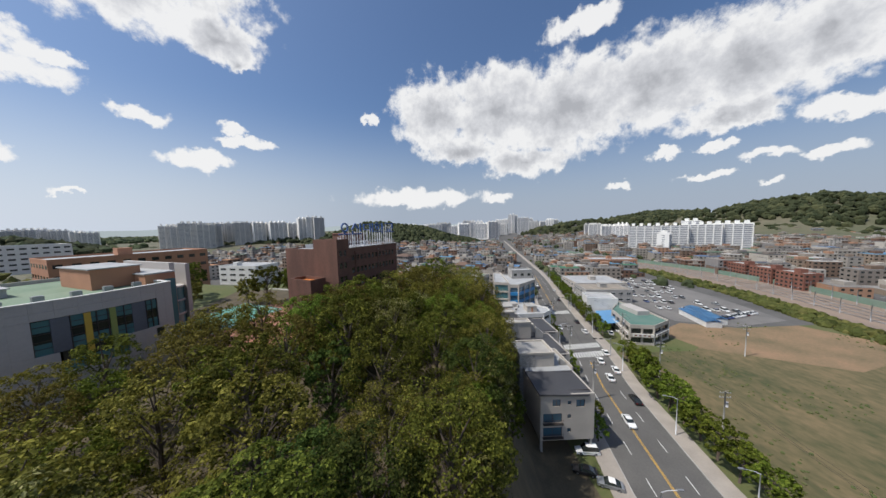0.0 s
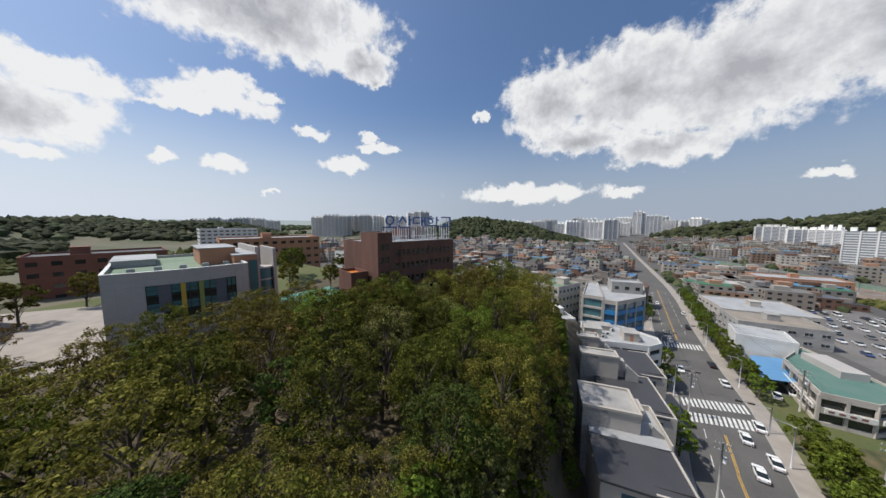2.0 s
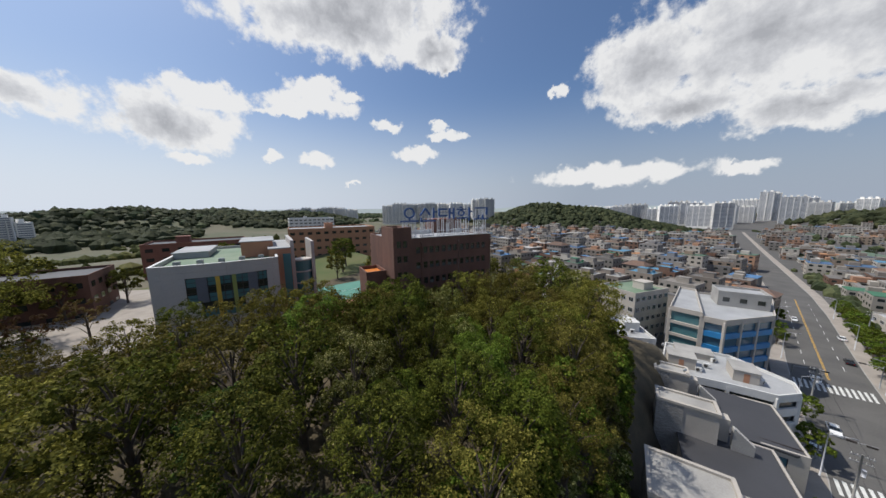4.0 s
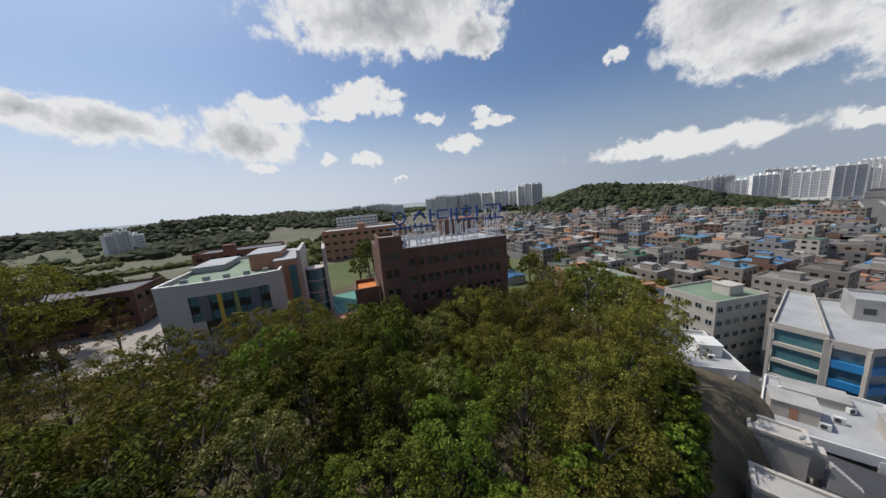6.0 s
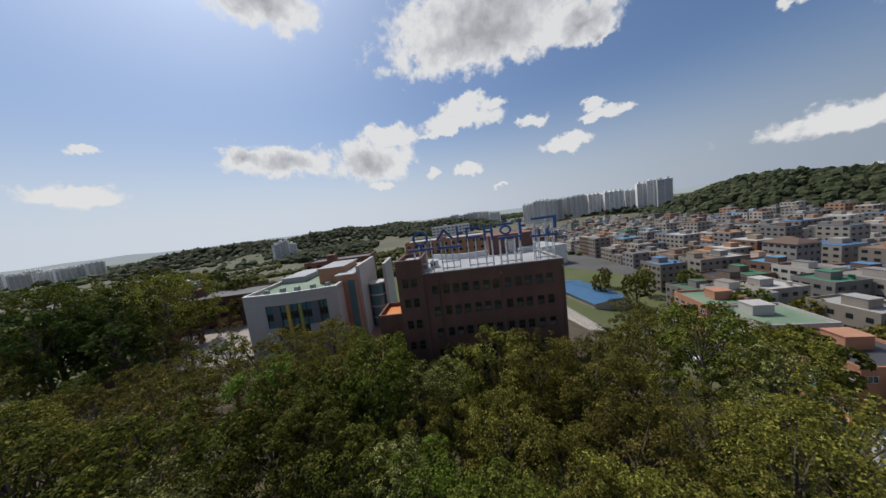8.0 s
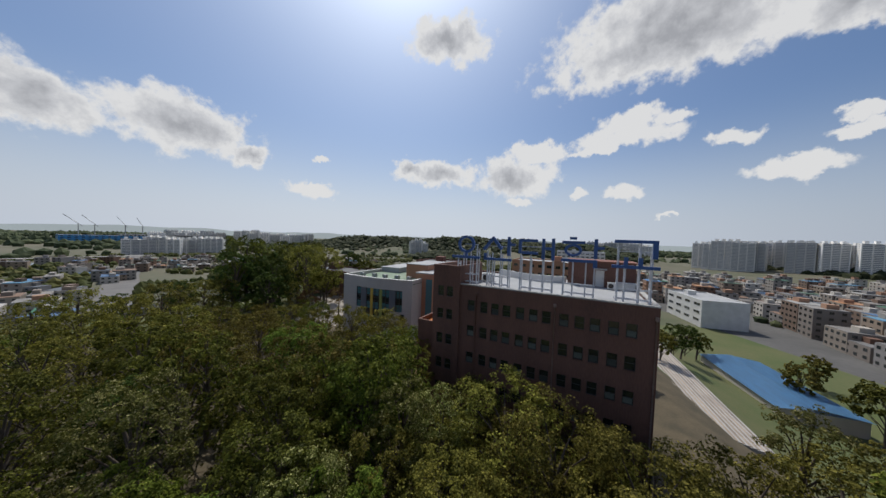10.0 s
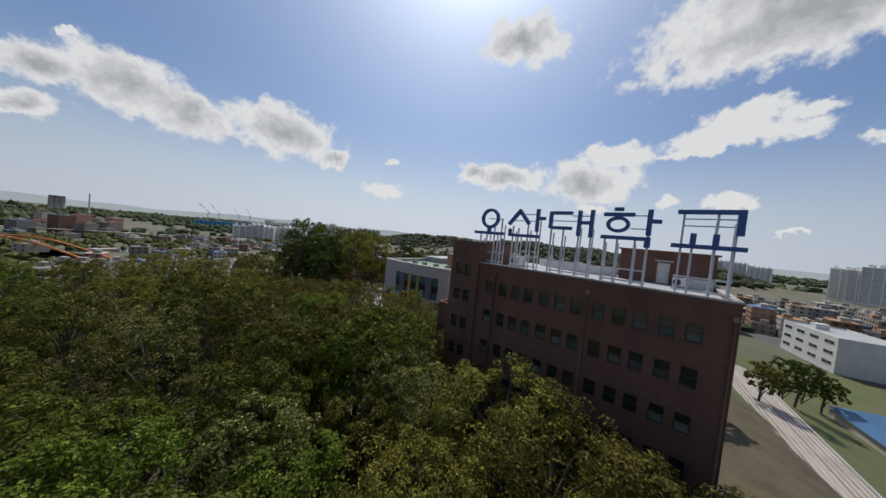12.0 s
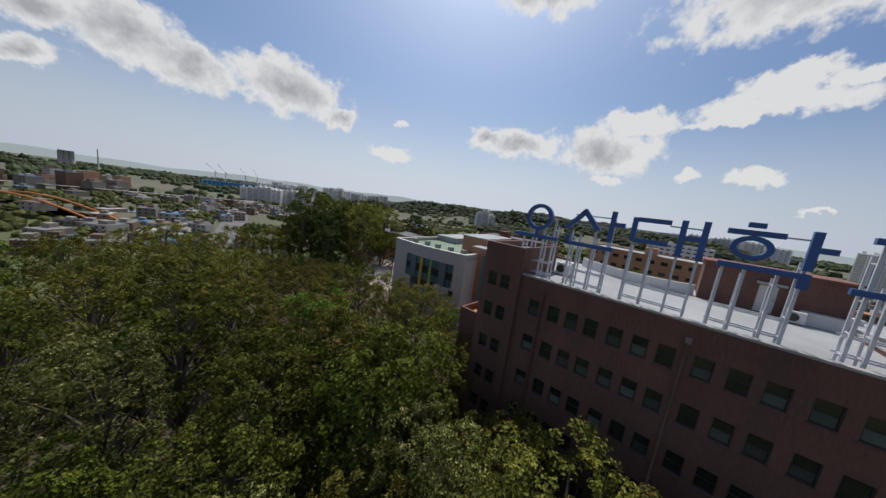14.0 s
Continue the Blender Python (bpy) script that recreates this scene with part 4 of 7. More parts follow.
def roof_sign():
    """Five big blue syllables on white steel frames along the roof edge."""
    y0, y1 = 0.72, 1.0
    base = 44.25

    def syllable(label, bars, rings, slants, posts, rails):
        s = thing("sign_letter", HALL, label, "rooftop sign", "rooftop sign letters")
        bm = bmesh.new()
        for x0, x1, z0, z1 in bars:
            box(bm, x0, x1, y0, y1, z0, z1)
        for r in rings:
            ring(bm, *r, y0, y1)
        for p, q, w in slants:
            slant(bm, p, q, w, y0, y1)
        part("letter", bm, M["blue_sign"], s)
        for x, top in posts:
            bm = bmesh.new()
            box(bm, x - 0.06, x + 0.06, y1 + 0.01, y1 + 0.13, base, top)
            box(bm, x - 0.16, x + 0.16, y1 - 0.06, y1 + 0.2, base, base + 0.05)
            part("post", bm, M["steel_white"], s)
            bm = bmesh.new()
            box(bm, x - 0.05, x + 0.05, y1 + 0.75, y1 + 0.85, base, top - 0.5)
            for zz in (base + 0.5, base + 1.5, top - 0.8):
                box(bm, x - 0.03, x + 0.03, y1 + 0.13, y1 + 0.75, zz - 0.03, zz + 0.03)
            part("rear_post", bm, M["steel_white"], s)
        for x0, x1, z in rails:
            bm = bmesh.new()
            box(bm, x0, x1, y1 + 0.135, y1 + 0.2, z - 0.04, z + 0.04)
            if z < 47:
                box(bm, x0, x1, y1 + 0.69, y1 + 0.745, z - 0.04, z + 0.04)
            part("rail", bm, M["steel_white"], s)

    w = 0.27
    t = "Big blue metal Korean sign letter on white steel posts"
    syllable(t + ' reading "오"', [(-1.95, -1.70, 47.6, 48.1), (-3.55, -0.2, 47.42, 47.42 + w)], [(-1.83, 49.0, 1.0, 0.98, 0.27)], [],
             [(-2.9, 47.5), (-2.2, 48.2), (-1.35, 48.2), (-0.6, 49.0)], [(-3.0, -0.5, 44.75), (-3.0, -0.5, 45.6), (-2.2, -0.5, 49.0)])
    syllable(t + ' reading "산"', [(0.3, 0.55, 47.45, 48.1), (0.3, 3.3, 47.38, 47.38 + w), (2.85, 3.12, 47.95, 49.95), (3.12, 3.68, 49.0, 49.27)], [],
             [((0.25, 48.5), (1.35, 49.85), 0.3), ((1.22, 49.85), (2.25, 48.6), 0.3)], [(0.65, 48.4), (1.2, 48.2), (2.1, 48.6), (2.95, 49.9)],
             [(0.5, 3.0, 44.75), (0.5, 3.0, 45.6), (0.6, 3.0, 49.5), (0.6, 3.0, 48.9)])
    syllable(t + ' reading "대"', [(4.02, 4.29, 48.3, 49.75), (4.29, 5.85, 49.5, 49.77), (4.29, 5.9, 48.25, 48.52), (6.28, 6.56, 47.8, 49.85), (7.18, 7.46, 47.75, 49.9), (6.56, 7.18, 48.75, 49.02)], [], [],
             [(4.2, 48.5), (5.2, 48.3), (6.4, 49.0), (7.3, 49.0)], [(4.1, 7.4, 44.75), (4.1, 7.4, 45.6), (5.8, 7.3, 49.45), (4.2, 6.3, 49.0)])
    syllable(t + ' reading "학"', [(8.75, 9.35, 49.85, 50.1), (8.1, 10.05, 49.45, 49.72), (10.78, 11.08, 48.15, 49.95), (11.08, 11.6, 49.0, 49.27), (8.05, 11.1, 47.75, 48.02), (10.75, 11.1, 47.3, 47.75)], [(9.07, 48.85, 0.75, 0.6, 0.24)], [],
             [(8.3, 48.0), (9.1, 48.0), (10.2, 48.0), (10.9, 49.0)], [(8.2, 11.0, 44.75), (8.2, 11.0, 45.6), (10.0, 10.9, 49.55), (9.8, 10.9, 48.6)])
    syllable(t + ' reading "교"', [(12.35, 15.45, 49.68, 49.95), (15.1, 15.45, 48.4, 49.68), (13.1, 13.4, 47.75, 48.45), (14.15, 14.45, 47.75, 48.45), (12.2, 15.65, 47.48, 47.75)], [], [],
             [(12.7, 49.7), (13.25, 48.4), (14.3, 49.7), (15.15, 49.7)], [(12.5, 15.3, 44.75), (12.5, 15.3, 45.6), (12.7, 15.1, 48.95), (12.7, 15.1, 49.4)])


roof_sign()


# ---- the grey hall with the coloured glass front ----
def grey_hall():
    g = thing("lecture_hall", CAMPUS @ pose(-54.6, 42.6, -1.2, 0, 0, yaw_of(8.0, 19.0)) @ Matrix.Diagonal((0.92, 0.92, 1, 1)), "Pale grey panel-clad hall with a curved front and green roof", "building")
    L = 21.2

    def bow(s):
        return -1.3 * math.sin(math.pi * s / L)

    base, top = 24.0, 41.2
    n = 28
    ss = [L * i / n for i in range(n + 1)]
    w0, w1 = 5.2, 18.8
    def panel(a, b, z0, z1):
        bm = bmesh.new()
        ya, yb = bow(a), bow(b)
        v = [bm.verts.new(p) for p in ((a, ya, z0), (b, yb, z0), (b, yb, z1), (a, ya, z1), (a, ya + 0.4, z0), (b, yb + 0.4, z0), (b, yb + 0.4, z1), (a, ya + 0.4, z1))]
        for f in ((0, 1, 2, 3), (5, 4, 7, 6), (4, 0, 3, 7), (1, 5, 6, 2), (3, 2, 6, 7), (4, 5, 1, 0)):
            bm.faces.new([v[i] for i in f])
        part("wall_panel", bm, M["panel_grey"], g)

    zs = [base, 27.2, 30.2, 31.0, 34.0, 38.8, 39.9, top]
    edges = [0.0, 1.7, 3.4, w0, 7.3, 9.5, 11.9, 14.5, 16.6, w1, 20.0, L]
    for a, b in zip(edges, edges[1:]):
        for z0, z1 in zip(zs, zs[1:]):
            m = (a + b) / 2
            if not (w0 < m < w1 and (34 <= z0 < 38.8 or (31 <= z0 < 34 and 7.3 < m < 14.5))):
                panel(a + 0.008, b - 0.008, z0 + 0.012, z1 - 0.012)
    bm = bmesh.new()
    for a, b in zip(ss, ss[1:]):
        m = (a + b) / 2
        if w0 < m < w1:
            lo = 31.0 if 7.3 < m < 14.5 else 34.0
            ya, yb = bow(a) + 0.25, bow(b) + 0.25
            z = lo
            k = 0
            while z < 38.7:
                z1 = min(z + 1.55, 38.8)
                v = [bm.verts.new(p) for p in ((a, ya, z), (b, yb, z), (b, yb, z1), (a, ya, z1))]
                bm.faces.new(v).material_index = 1 if k % 2 else 0
                z = z1
                k += 1
    part("glazing", bm, [M["glass_teal"], M["glass_dark"]], g, "dark and teal glass bands")
    for s0, mname in ((6.8, "panel_dark"), (9.9, "yellow_panel"), (12.6, "lime_panel"), (15.3, "panel_dark")):
        bm = bmesh.new()
        wd = 0.7 if mname != "panel_dark" else 1.7
        lo = 31.0 if mname != "panel_dark" else 34.0
        y = bow(s0 + wd / 2)
        box(bm, s0, s0 + wd, y + 0.05, y + 0.3, lo, 38.75)
        part("coloured_fin", bm, M[mname], g, "coloured upright facade panel")
    for s0 in (5.25, 8.6, 11.2, 12.4, 14.3, 17.2, 18.0, 18.75):
        bm = bmesh.new()
        box(bm, s0 - 0.05, s0 + 0.05, bow(s0) + 0.1, bow(s0) + 0.28, 34.0, 38.8)
        part("mullion", bm, M["frame_dark"], g)
    for z in (34.9, 35.9, 36.9, 37.9):
        bm = bmesh.new()
        run = [q for q in ss if w0 < q < w1]
        tube(bm, [(q, bow(q) + 0.2, z) for q in run], [0.05] * len(run), 4)
        part("transom", bm, M["frame_dark"], g)
    bm = bmesh.new()
    box(bm, 17.9, 19.4, bow(18.6) - 0.05, bow(18.6) + 0.2, 32.2, 33.6)
    part("window", bm, M["glass_dark"], g)
    bm = bmesh.new()
    pts = [(0, 0.4)] + [(s, bow(s) + 0.4) for s in ss] + [(L, 34), (0, 34)]
    prism(bm, pts[1:], 40.3, 40.5)
    part("roof", bm, M["roof_green"], g, "green waterproofed flat roof with a parapet")
    bm = bmesh.new()
    box(bm, 0, 0.4, 0.4, 34, base, top)
    box(bm, L - 0.4, L, 0.4, 34, base, top)
    box(bm, 0.4, L - 0.4, 33.6, 34, base, top)
    part("side_wall", bm, M["panel_grey"], g)
    bm = bmesh.new()
    for a, b in zip(ss, ss[1:]):
        box(bm, a, b, min(bow(a), bow(b)) - 0.06, max(bow(a), bow(b)) + 0.5, top, top + 0.12)
    box(bm, -0.05, 0.5, 0.5, 34, top, top + 0.12)
    box(bm, L - 0.5, L + 0.05, 0.5, 34, top, top + 0.12)
    part("coping", bm, M["white_paint"], g)
    # roof plant
    rng = random.Random(3)
    for k in range(5):
        bm = bmesh.new()
        x, y = 3.0 + 3.6 * k, 3.2 + rng.uniform(-0.6, 0.8)
        box(bm, x, x + 1.1, y, y + 0.9, 40.6, 41.5)
        box(bm, x + 0.1, x + 1.0, y + 0.1, y + 0.8, 41.5, 41.56)
        u = part("air_unit", bm, M["steel_grey"], None)
        u.matrix_basis = g.matrix_basis.copy()
        tagged(u, "Grey air-conditioning unit on the green roof", "air conditioner", "roof air units")
    for x0, x1, y0, y1, z1, mn, lab in ((0.5, 7.0, 16, 30, 41.8, "roof_white", "Low white roof house with sloping top"), (14.0, 20.6, 9, 22, 44.0, "brick_orange", "Tan brick stair house on the roof")):
        h = thing("roof_house", g.matrix_basis.copy(), lab, "roof structure")
        bm = bmesh.new()
        prism(bm, [(x0, y0), (x1, y0), (x1, y1), (x0, y1)], 40.55, z1)
        part("body", bm, M[mn], h)
        bm = bmesh.new()
        box(bm, x0 - 0.3, x1 + 0.3, y0 - 0.3, y1 + 0.3, z1, z1 + 0.18)
        part("roof", bm, M["roof_white"], h)
    # the tan brick end with a teal glass corner
    e = thing("hall_end", CAMPUS @ pose(-46.6, 61.4, -1.2, 0, 0, yaw_of(8.0, 19.0)) @ Matrix.Diagonal((0.92, 0.92, 1, 1)), "Tan brick hall end with teal glass and rounded stair", "building")
    bm = bmesh.new()
    box(bm, -2.6, 2.0, 5.0, 26, base, 42.4)
    part("body", bm, M["brick_orange"], e)
    bm = bmesh.new()
    box(bm, 0.2, 1.9, 4.88, 4.99, 26, 41.2)
    part("glass_corner", bm, M["glass_teal"], e, "teal glass strip")
    bm = bmesh.new()
    prism(bm, [(5.2 + 2.4 * math.cos(a * 0.2618), 15 + 2.4 * math.sin(a * 0.2618)) for a in range(24)], base, 38.0)
    part("round_stair", bm, M["glass_teal"], e, "rounded glass stair")
    for z in (29, 32, 35, 38):
        bm = bmesh.new()
        prism(bm, [(5.2 + 2.6 * math.cos(a * 0.2618), 15 + 2.6 * math.sin(a * 0.2618)) for a in range(24)], z, z + 0.35)
        part("band", bm, M["panel_grey"], e)
    for x0, x1, y0, z1 in ((2.05, 2.9, 7.0, 44.0), (7.6, 8.4, 13.0, 43.0)):
        bm = bmesh.new()
        box(bm, x0, x1, y0, 26, base, z1)
        part("fin_wall", bm, M["panel_grey"], e)
    bm = bmesh.new()
    box(bm, -2.8, 2.04, 4.8, 26.2, 42.4, 42.65)
    part("roof", bm, M["roof_white"], e)


M["panel_dark"] = mat("panel_dark", (0.13, 0.14, 0.165), (0.10, 0.11, 0.13), 0.5, 0.3, 4, 0.02)
grey_hall()


# ---- general block buildings ----
def block(name, m, w, d, z0, floors, fh, wall, roof, label, cat="building", group="", singles=True, ww=1.5, wh=1.3, gap=3.2, parapet=0.7, glass="glass_dark", faces="fblr", roof_house=True, seed=0, plinth=0.0):
    """A flat-roofed block, x 0..w along its front, y 0..d to its back, with windows set in its walls."""
    rng = random.Random(seed)
    b = thing(name, m, label, cat, group)
    top = z0 + floors * fh + plinth
    bm = bmesh.new()
    box(bm, 0, w, 0, d, z0 - 1.5, top)
    body = part("wall", bm, wall, b)
    bm = bmesh.new()
    t = 0.22
    for x0, x1, y0, y1 in ((-0.03, w + 0.03, -0.03, t), (-0.03, w + 0.03, d - t, d + 0.03), (-0.03, t, t, d - t), (w - t, w + 0.03, t, d - t)):
        box(bm, x0, x1, y0, y1, top, top + parapet)
    part("parapet", bm, wall, b)
    bm = bmesh.new()
    box(bm, t, w - t, t, d - t, top, top + 0.06)
    part("roof", bm, roof, b)
    if roof_house:
        bm = bmesh.new()
        x0, y0 = rng.uniform(0.1, 0.5) * w, rng.uniform(0.2, 0.5) * d
        rw, rd = min(4.0, w * 0.4), min(4.5, d * 0.4)
        box(bm, x0, x0 + rw, y0, y0 + rd, top + 0.06, top + 2.6)
        box(bm, x0 - 0.15, x0 + rw + 0.15, y0 - 0.15, y0 + rd + 0.15, top + 2.6, top + 2.75)
        part("stair_house", bm, wall, b)
    spots = []
    for f in range(floors):
        z = z0 + plinth + f * fh + (fh - wh) * 0.55
        nf, ns = max(1, int(w / gap)), max(1, int(d / gap))
        for k in range(nf):
            x = (k + 0.5) * w / nf - ww / 2
            if "f" in faces:
                spots.append(pose(x, -0.02, z))
            if "b" in faces:
                spots.append(pose(x + ww, d + 0.02, z, 0, 0, 180))
        for k in range(ns):
            y = (k + 0.5) * d / ns - ww / 2
            if "r" in faces:
                spots.append(pose(w + 0.02, y, z, 0, 0, 90))
            if "l" in faces:
                spots.append(pose(-0.02, y + ww, z, 0, 0, -90))
    if singles:
        wm = WINDOWS.get((ww, wh, glass))
        if wm is None:
            wm = WINDOWS[(ww, wh, glass)] = full_window(ww, wh, glass)
        for s in spots:
            w = share("window", wm[0], s, b)
            share("pane", wm[1], Matrix(), w)
            share("sill", wm[2], Matrix(), w)
    else:
        bm = bmesh.new()
        for s in spots:
            v = [bm.verts.new(s @ Vector(p)) for p in ((0, -0.03, 0), (ww, -0.03, 0), (ww, -0.03, wh), (0, -0.03, wh), (0, 0.02, 0), (ww, 0.02, 0), (ww, 0.02, wh), (0, 0.02, wh))]
            for f in ((0, 1, 2, 3), (4, 0, 3, 7), (1, 5, 6, 2), (3, 2, 6, 7), (4, 5, 1, 0)):
                bm.faces.new([v[i] for i in f])
        tagged(part("window_panes", bm, M[glass], b), kind="stuff")
    return b


WINDOWS = {}


def full_window(w, h, glass):
    """Frame, pane and sill of a two-sash window, just proud of its wall."""
    f = 0.06
    frame_bm, pane_bm, sill_bm = bmesh.new(), bmesh.new(), bmesh.new()
    for x0, x1, z0, z1 in ((0, w, 0, f), (0, w, h - f, h), (0, f, f, h - f), (w - f, w, f, h - f), (w / 2 - f / 2, w / 2 + f / 2, f, h - f)):
        box(frame_bm, x0, x1, -0.07, -0.03, z0, z1)
    box(pane_bm, 0, w, -0.03, 0.0, 0, h)
    box(sill_bm, -0.08, w + 0.08, -0.12, 0.0, -0.08, 0.0)
    return mesh_of("window", frame_bm, [M["steel_white"]]), mesh_of("pane", pane_bm, [M[glass]]), mesh_of("sill", sill_bm, [M["concrete"]])


# ---- street houses below the wood ----
def stone_house(name, x0, x1, y0, y1, tower, roof_z, ground, label, terrace, balcony=True):
    """A small three-storey house on stilts with a dark sheet roof, a white terrace and a stone-clad stair tower."""
    h = thing(name, Matrix(), label, "house", "houses below the wood")
    under = ground + 3.4
    ty = terrace
    bm = bmesh.new()
    w, hh = x1 - x0, roof_z - 0.25
    holes = [(x0 + w * 0.22, x0 + w * 0.37, hh - 2.6, hh - 1.1), (x0 + w * 0.50, x0 + w * 0.57, hh - 2.3, hh - 1.5), (x0 + w * 0.66, x0 + w * 0.82, hh - 2.9, hh - 1.3),
             (x0 + w * 0.50, x0 + w * 0.57, hh - 5.4, hh - 4.5), (x0 + w * 0.50, x0 + w * 0.57, hh - 8.5, hh - 7.6),
             (x0 + w * 0.05, x0 + w * 0.40, hh - 6.2, hh - 4.2), (x0 + w * 0.05, x0 + w * 0.40, hh - 9.3, hh - 7.3)]
    hole_wall(bm, x0, x1, under, hh, holes, y0, y0 + 0.3)
    part("front_wall", bm, M["stucco"], h)
    bm = bmesh.new()
    box(bm, x0, x0 + 0.3, y0 + 0.3, y1, under, hh)
    box(bm, x1 - 0.3, x1, y0 + 0.3, y1, under, hh)
    box(bm, x0 + 0.3, x1 - 0.3, y1 - 0.3, y1, under, hh)
    box(bm, x0 + 0.3, x1 - 0.3, y0 + 0.3, y1 - 0.3, under, under + 0.3)
    part("side_wall", bm, M["stucco"], h)
    # near-black sheet behind the front windows in place of the rooms' shade
    bm = bmesh.new()
    box(bm, x0 + 0.32, x1 - 0.32, y0 + 1.4, y0 + 1.5, under + 0.3, hh)
    part("room_shade_sheet", bm, M["frame_dark"], h)
    for i, (a, b, c, d) in enumerate(holes):
        bm = bmesh.new()
        for p in ((a, b, c, c + 0.07), (a, b, d - 0.07, d), (a, a + 0.07, c + 0.07, d - 0.07), (b - 0.07, b, c + 0.07, d - 0.07), ((a + b) / 2 - 0.04, (a + b) / 2 + 0.04, c + 0.07, d - 0.07)):
            box(bm, p[0], p[1], y0 + 0.08, y0 + 0.2, p[2], p[3])
        wdw = part("window", bm, M["frame_dark"], h)
        bm = bmesh.new()
        box(bm, a + 0.07, b - 0.07, y0 + 0.14, y0 + 0.16, c + 0.07, d - 0.07)
        part("pane", bm, M["glass_sky"], wdw)
        if i > 4 and balcony:
            bm = bmesh.new()
            box(bm, a - 0.15, b + 0.1, y0 - 0.7, y0 + 0.02, c - 0.2, c - 0.05)
            for k in range(12):
                x = a - 0.1 + (b - a + 0.15) * k / 11
                box(bm, x - 0.02, x + 0.02, y0 - 0.7, y0 - 0.66, c - 0.05, c + 0.95)
            box(bm, a - 0.15, b + 0.1, y0 - 0.71, y0 - 0.65, c + 0.95, c + 1.0)
            part("balcony", bm, M["frame_dark"], h, "dark railed balcony")
    # stilts
    for px in (x0 + 0.3, x1 - 0.5):
        for py in (y0 + 0.4, (y0 + y1) / 2, y1 - 0.6):
            bm = bmesh.new()
            box(bm, px - 0.25, px + 0.25, py - 0.25, py + 0.25, ground - 1, under)
            part("stilt", bm, M["concrete"], h)
    bm = bmesh.new()
    a, b = [(x0 - 0.3, y0 - 0.25), (x1 - 1.5, y0 - 0.25), (x1 + 0.25, y0 + 0.8), (x1 + 0.25, ty), (x0 - 0.3, ty)], roof_z
    lo = [bm.verts.new((x, y, b - 0.3 - 0.8 * smooth(x0, x1, x) * 0.6)) for x, y in a]
    hi = [bm.verts.new((x, y, b + 0.05 - 0.8 * smooth(x0, x1, x) * 0.6)) for x, y in a]
    bm.faces.new(hi)
    bm.faces.new(lo[::-1])
    for k in range(5):
        bm.faces.new((lo[k], lo[(k + 1) % 5], hi[(k + 1) % 5], hi[k]))
    roof = part("roof", bm, M["roof_dark"], h, "dark grey standing-seam sheet roof")
    if ty < y1 - 1:
        bm = bmesh.new()
        box(bm, x0, x1, ty + 0.02, y1, hh, hh + 0.1)
        part("terrace", bm, M["roof_white"], h, "pale roof terrace with a parapet")
        bm = bmesh.new()
        box(bm, x1 - 0.25, x1, ty + 0.02, y1, hh + 0.1, hh + 1.0)
        box(bm, x0, x1 - 0.25, y1 - 0.25, y1, hh + 0.1, hh + 1.0)
        part("parapet", bm, M["stucco"], h)
    tx0, tx1, ty0, ty1, tz = tower
    bm = bmesh.new()
    split = tx0 + (tx1 - tx0) * 0.45
    box(bm, tx0, split, ty0, ty1, ground - 1, tz - 0.45)
    part("stair_tower", bm, M["stone_clad"], h, "grey stone-clad stair tower")
    bm = bmesh.new()
    box(bm, split, tx1, ty0 + 0.1, ty1, ground - 1, tz - 0.45)
    part("lift_tower", bm, M["stucco"], h, "pale rendered tower half")
    bm = bmesh.new()
    box(bm, tx0 + 0.3, tx1 - 0.3, ty0 + 0.3, ty1 - 0.3, tz - 0.44, tz - 0.36)
    part("tower_roof", bm, M["concrete"], h)
    bm = bmesh.new()
    t = 0.35
    for p in ((tx0 - 0.1, tx1 + 0.1, ty0 - 0.1, ty0 + t), (tx0 - 0.1, tx1 + 0.1, ty1 - t, ty1 + 0.1), (tx0 - 0.1, tx0 + t, ty0 + t, ty1 - t), (tx1 - t, tx1 + 0.1, ty0 + t, ty1 - t)):
        box(bm, *p, tz - 0.45, tz)
    part("tower_parapet", bm, M["stucco"], h)
    bm = bmesh.new()
    box(bm, tx1 + 0.02, tx1 + 1.6, (ty0 + ty1) / 2, ty1 - 0.2, hh, tz - 1.6)
    part("stair_landing", bm, M["stucco"], h)
    for k in range(9):
        bm = bmesh.new()
        box(bm, tx1 + 1.7 + 0.28 * k, tx1 + 1.98 + 0.28 * k, ty0 + 0.4, ty0 + 1.3, hh, max(hh + 0.1, tz - 2.0 - 0.25 * k))
        part("step", bm, M["concrete"], h)
    return h


G0 = -0.9
stone_house("street_house", 22.4, 34.0, 57.0, 76.0, (21.4, 30.2, 68.0, 75.6, 16.6), 13.0, G0, "Cream three-storey house on stilts with dark roof", 66.0)
stone_house("street_house", 27.0, 38.9, 77.2, 92.4, (23.6, 31.6, 88.3, 92.0, 17.0), 11.6, G0, "Cream street house with dark roof and stone stair tower", 92.3, False)
stone_house("street_house", 31.0, 43.0, 93.2, 107.0, (24.0, 29.4, 99.2, 102.6, 17.0), 11.6, G0, "Street house with dark sheet roof and stone tower", 106.9, False)


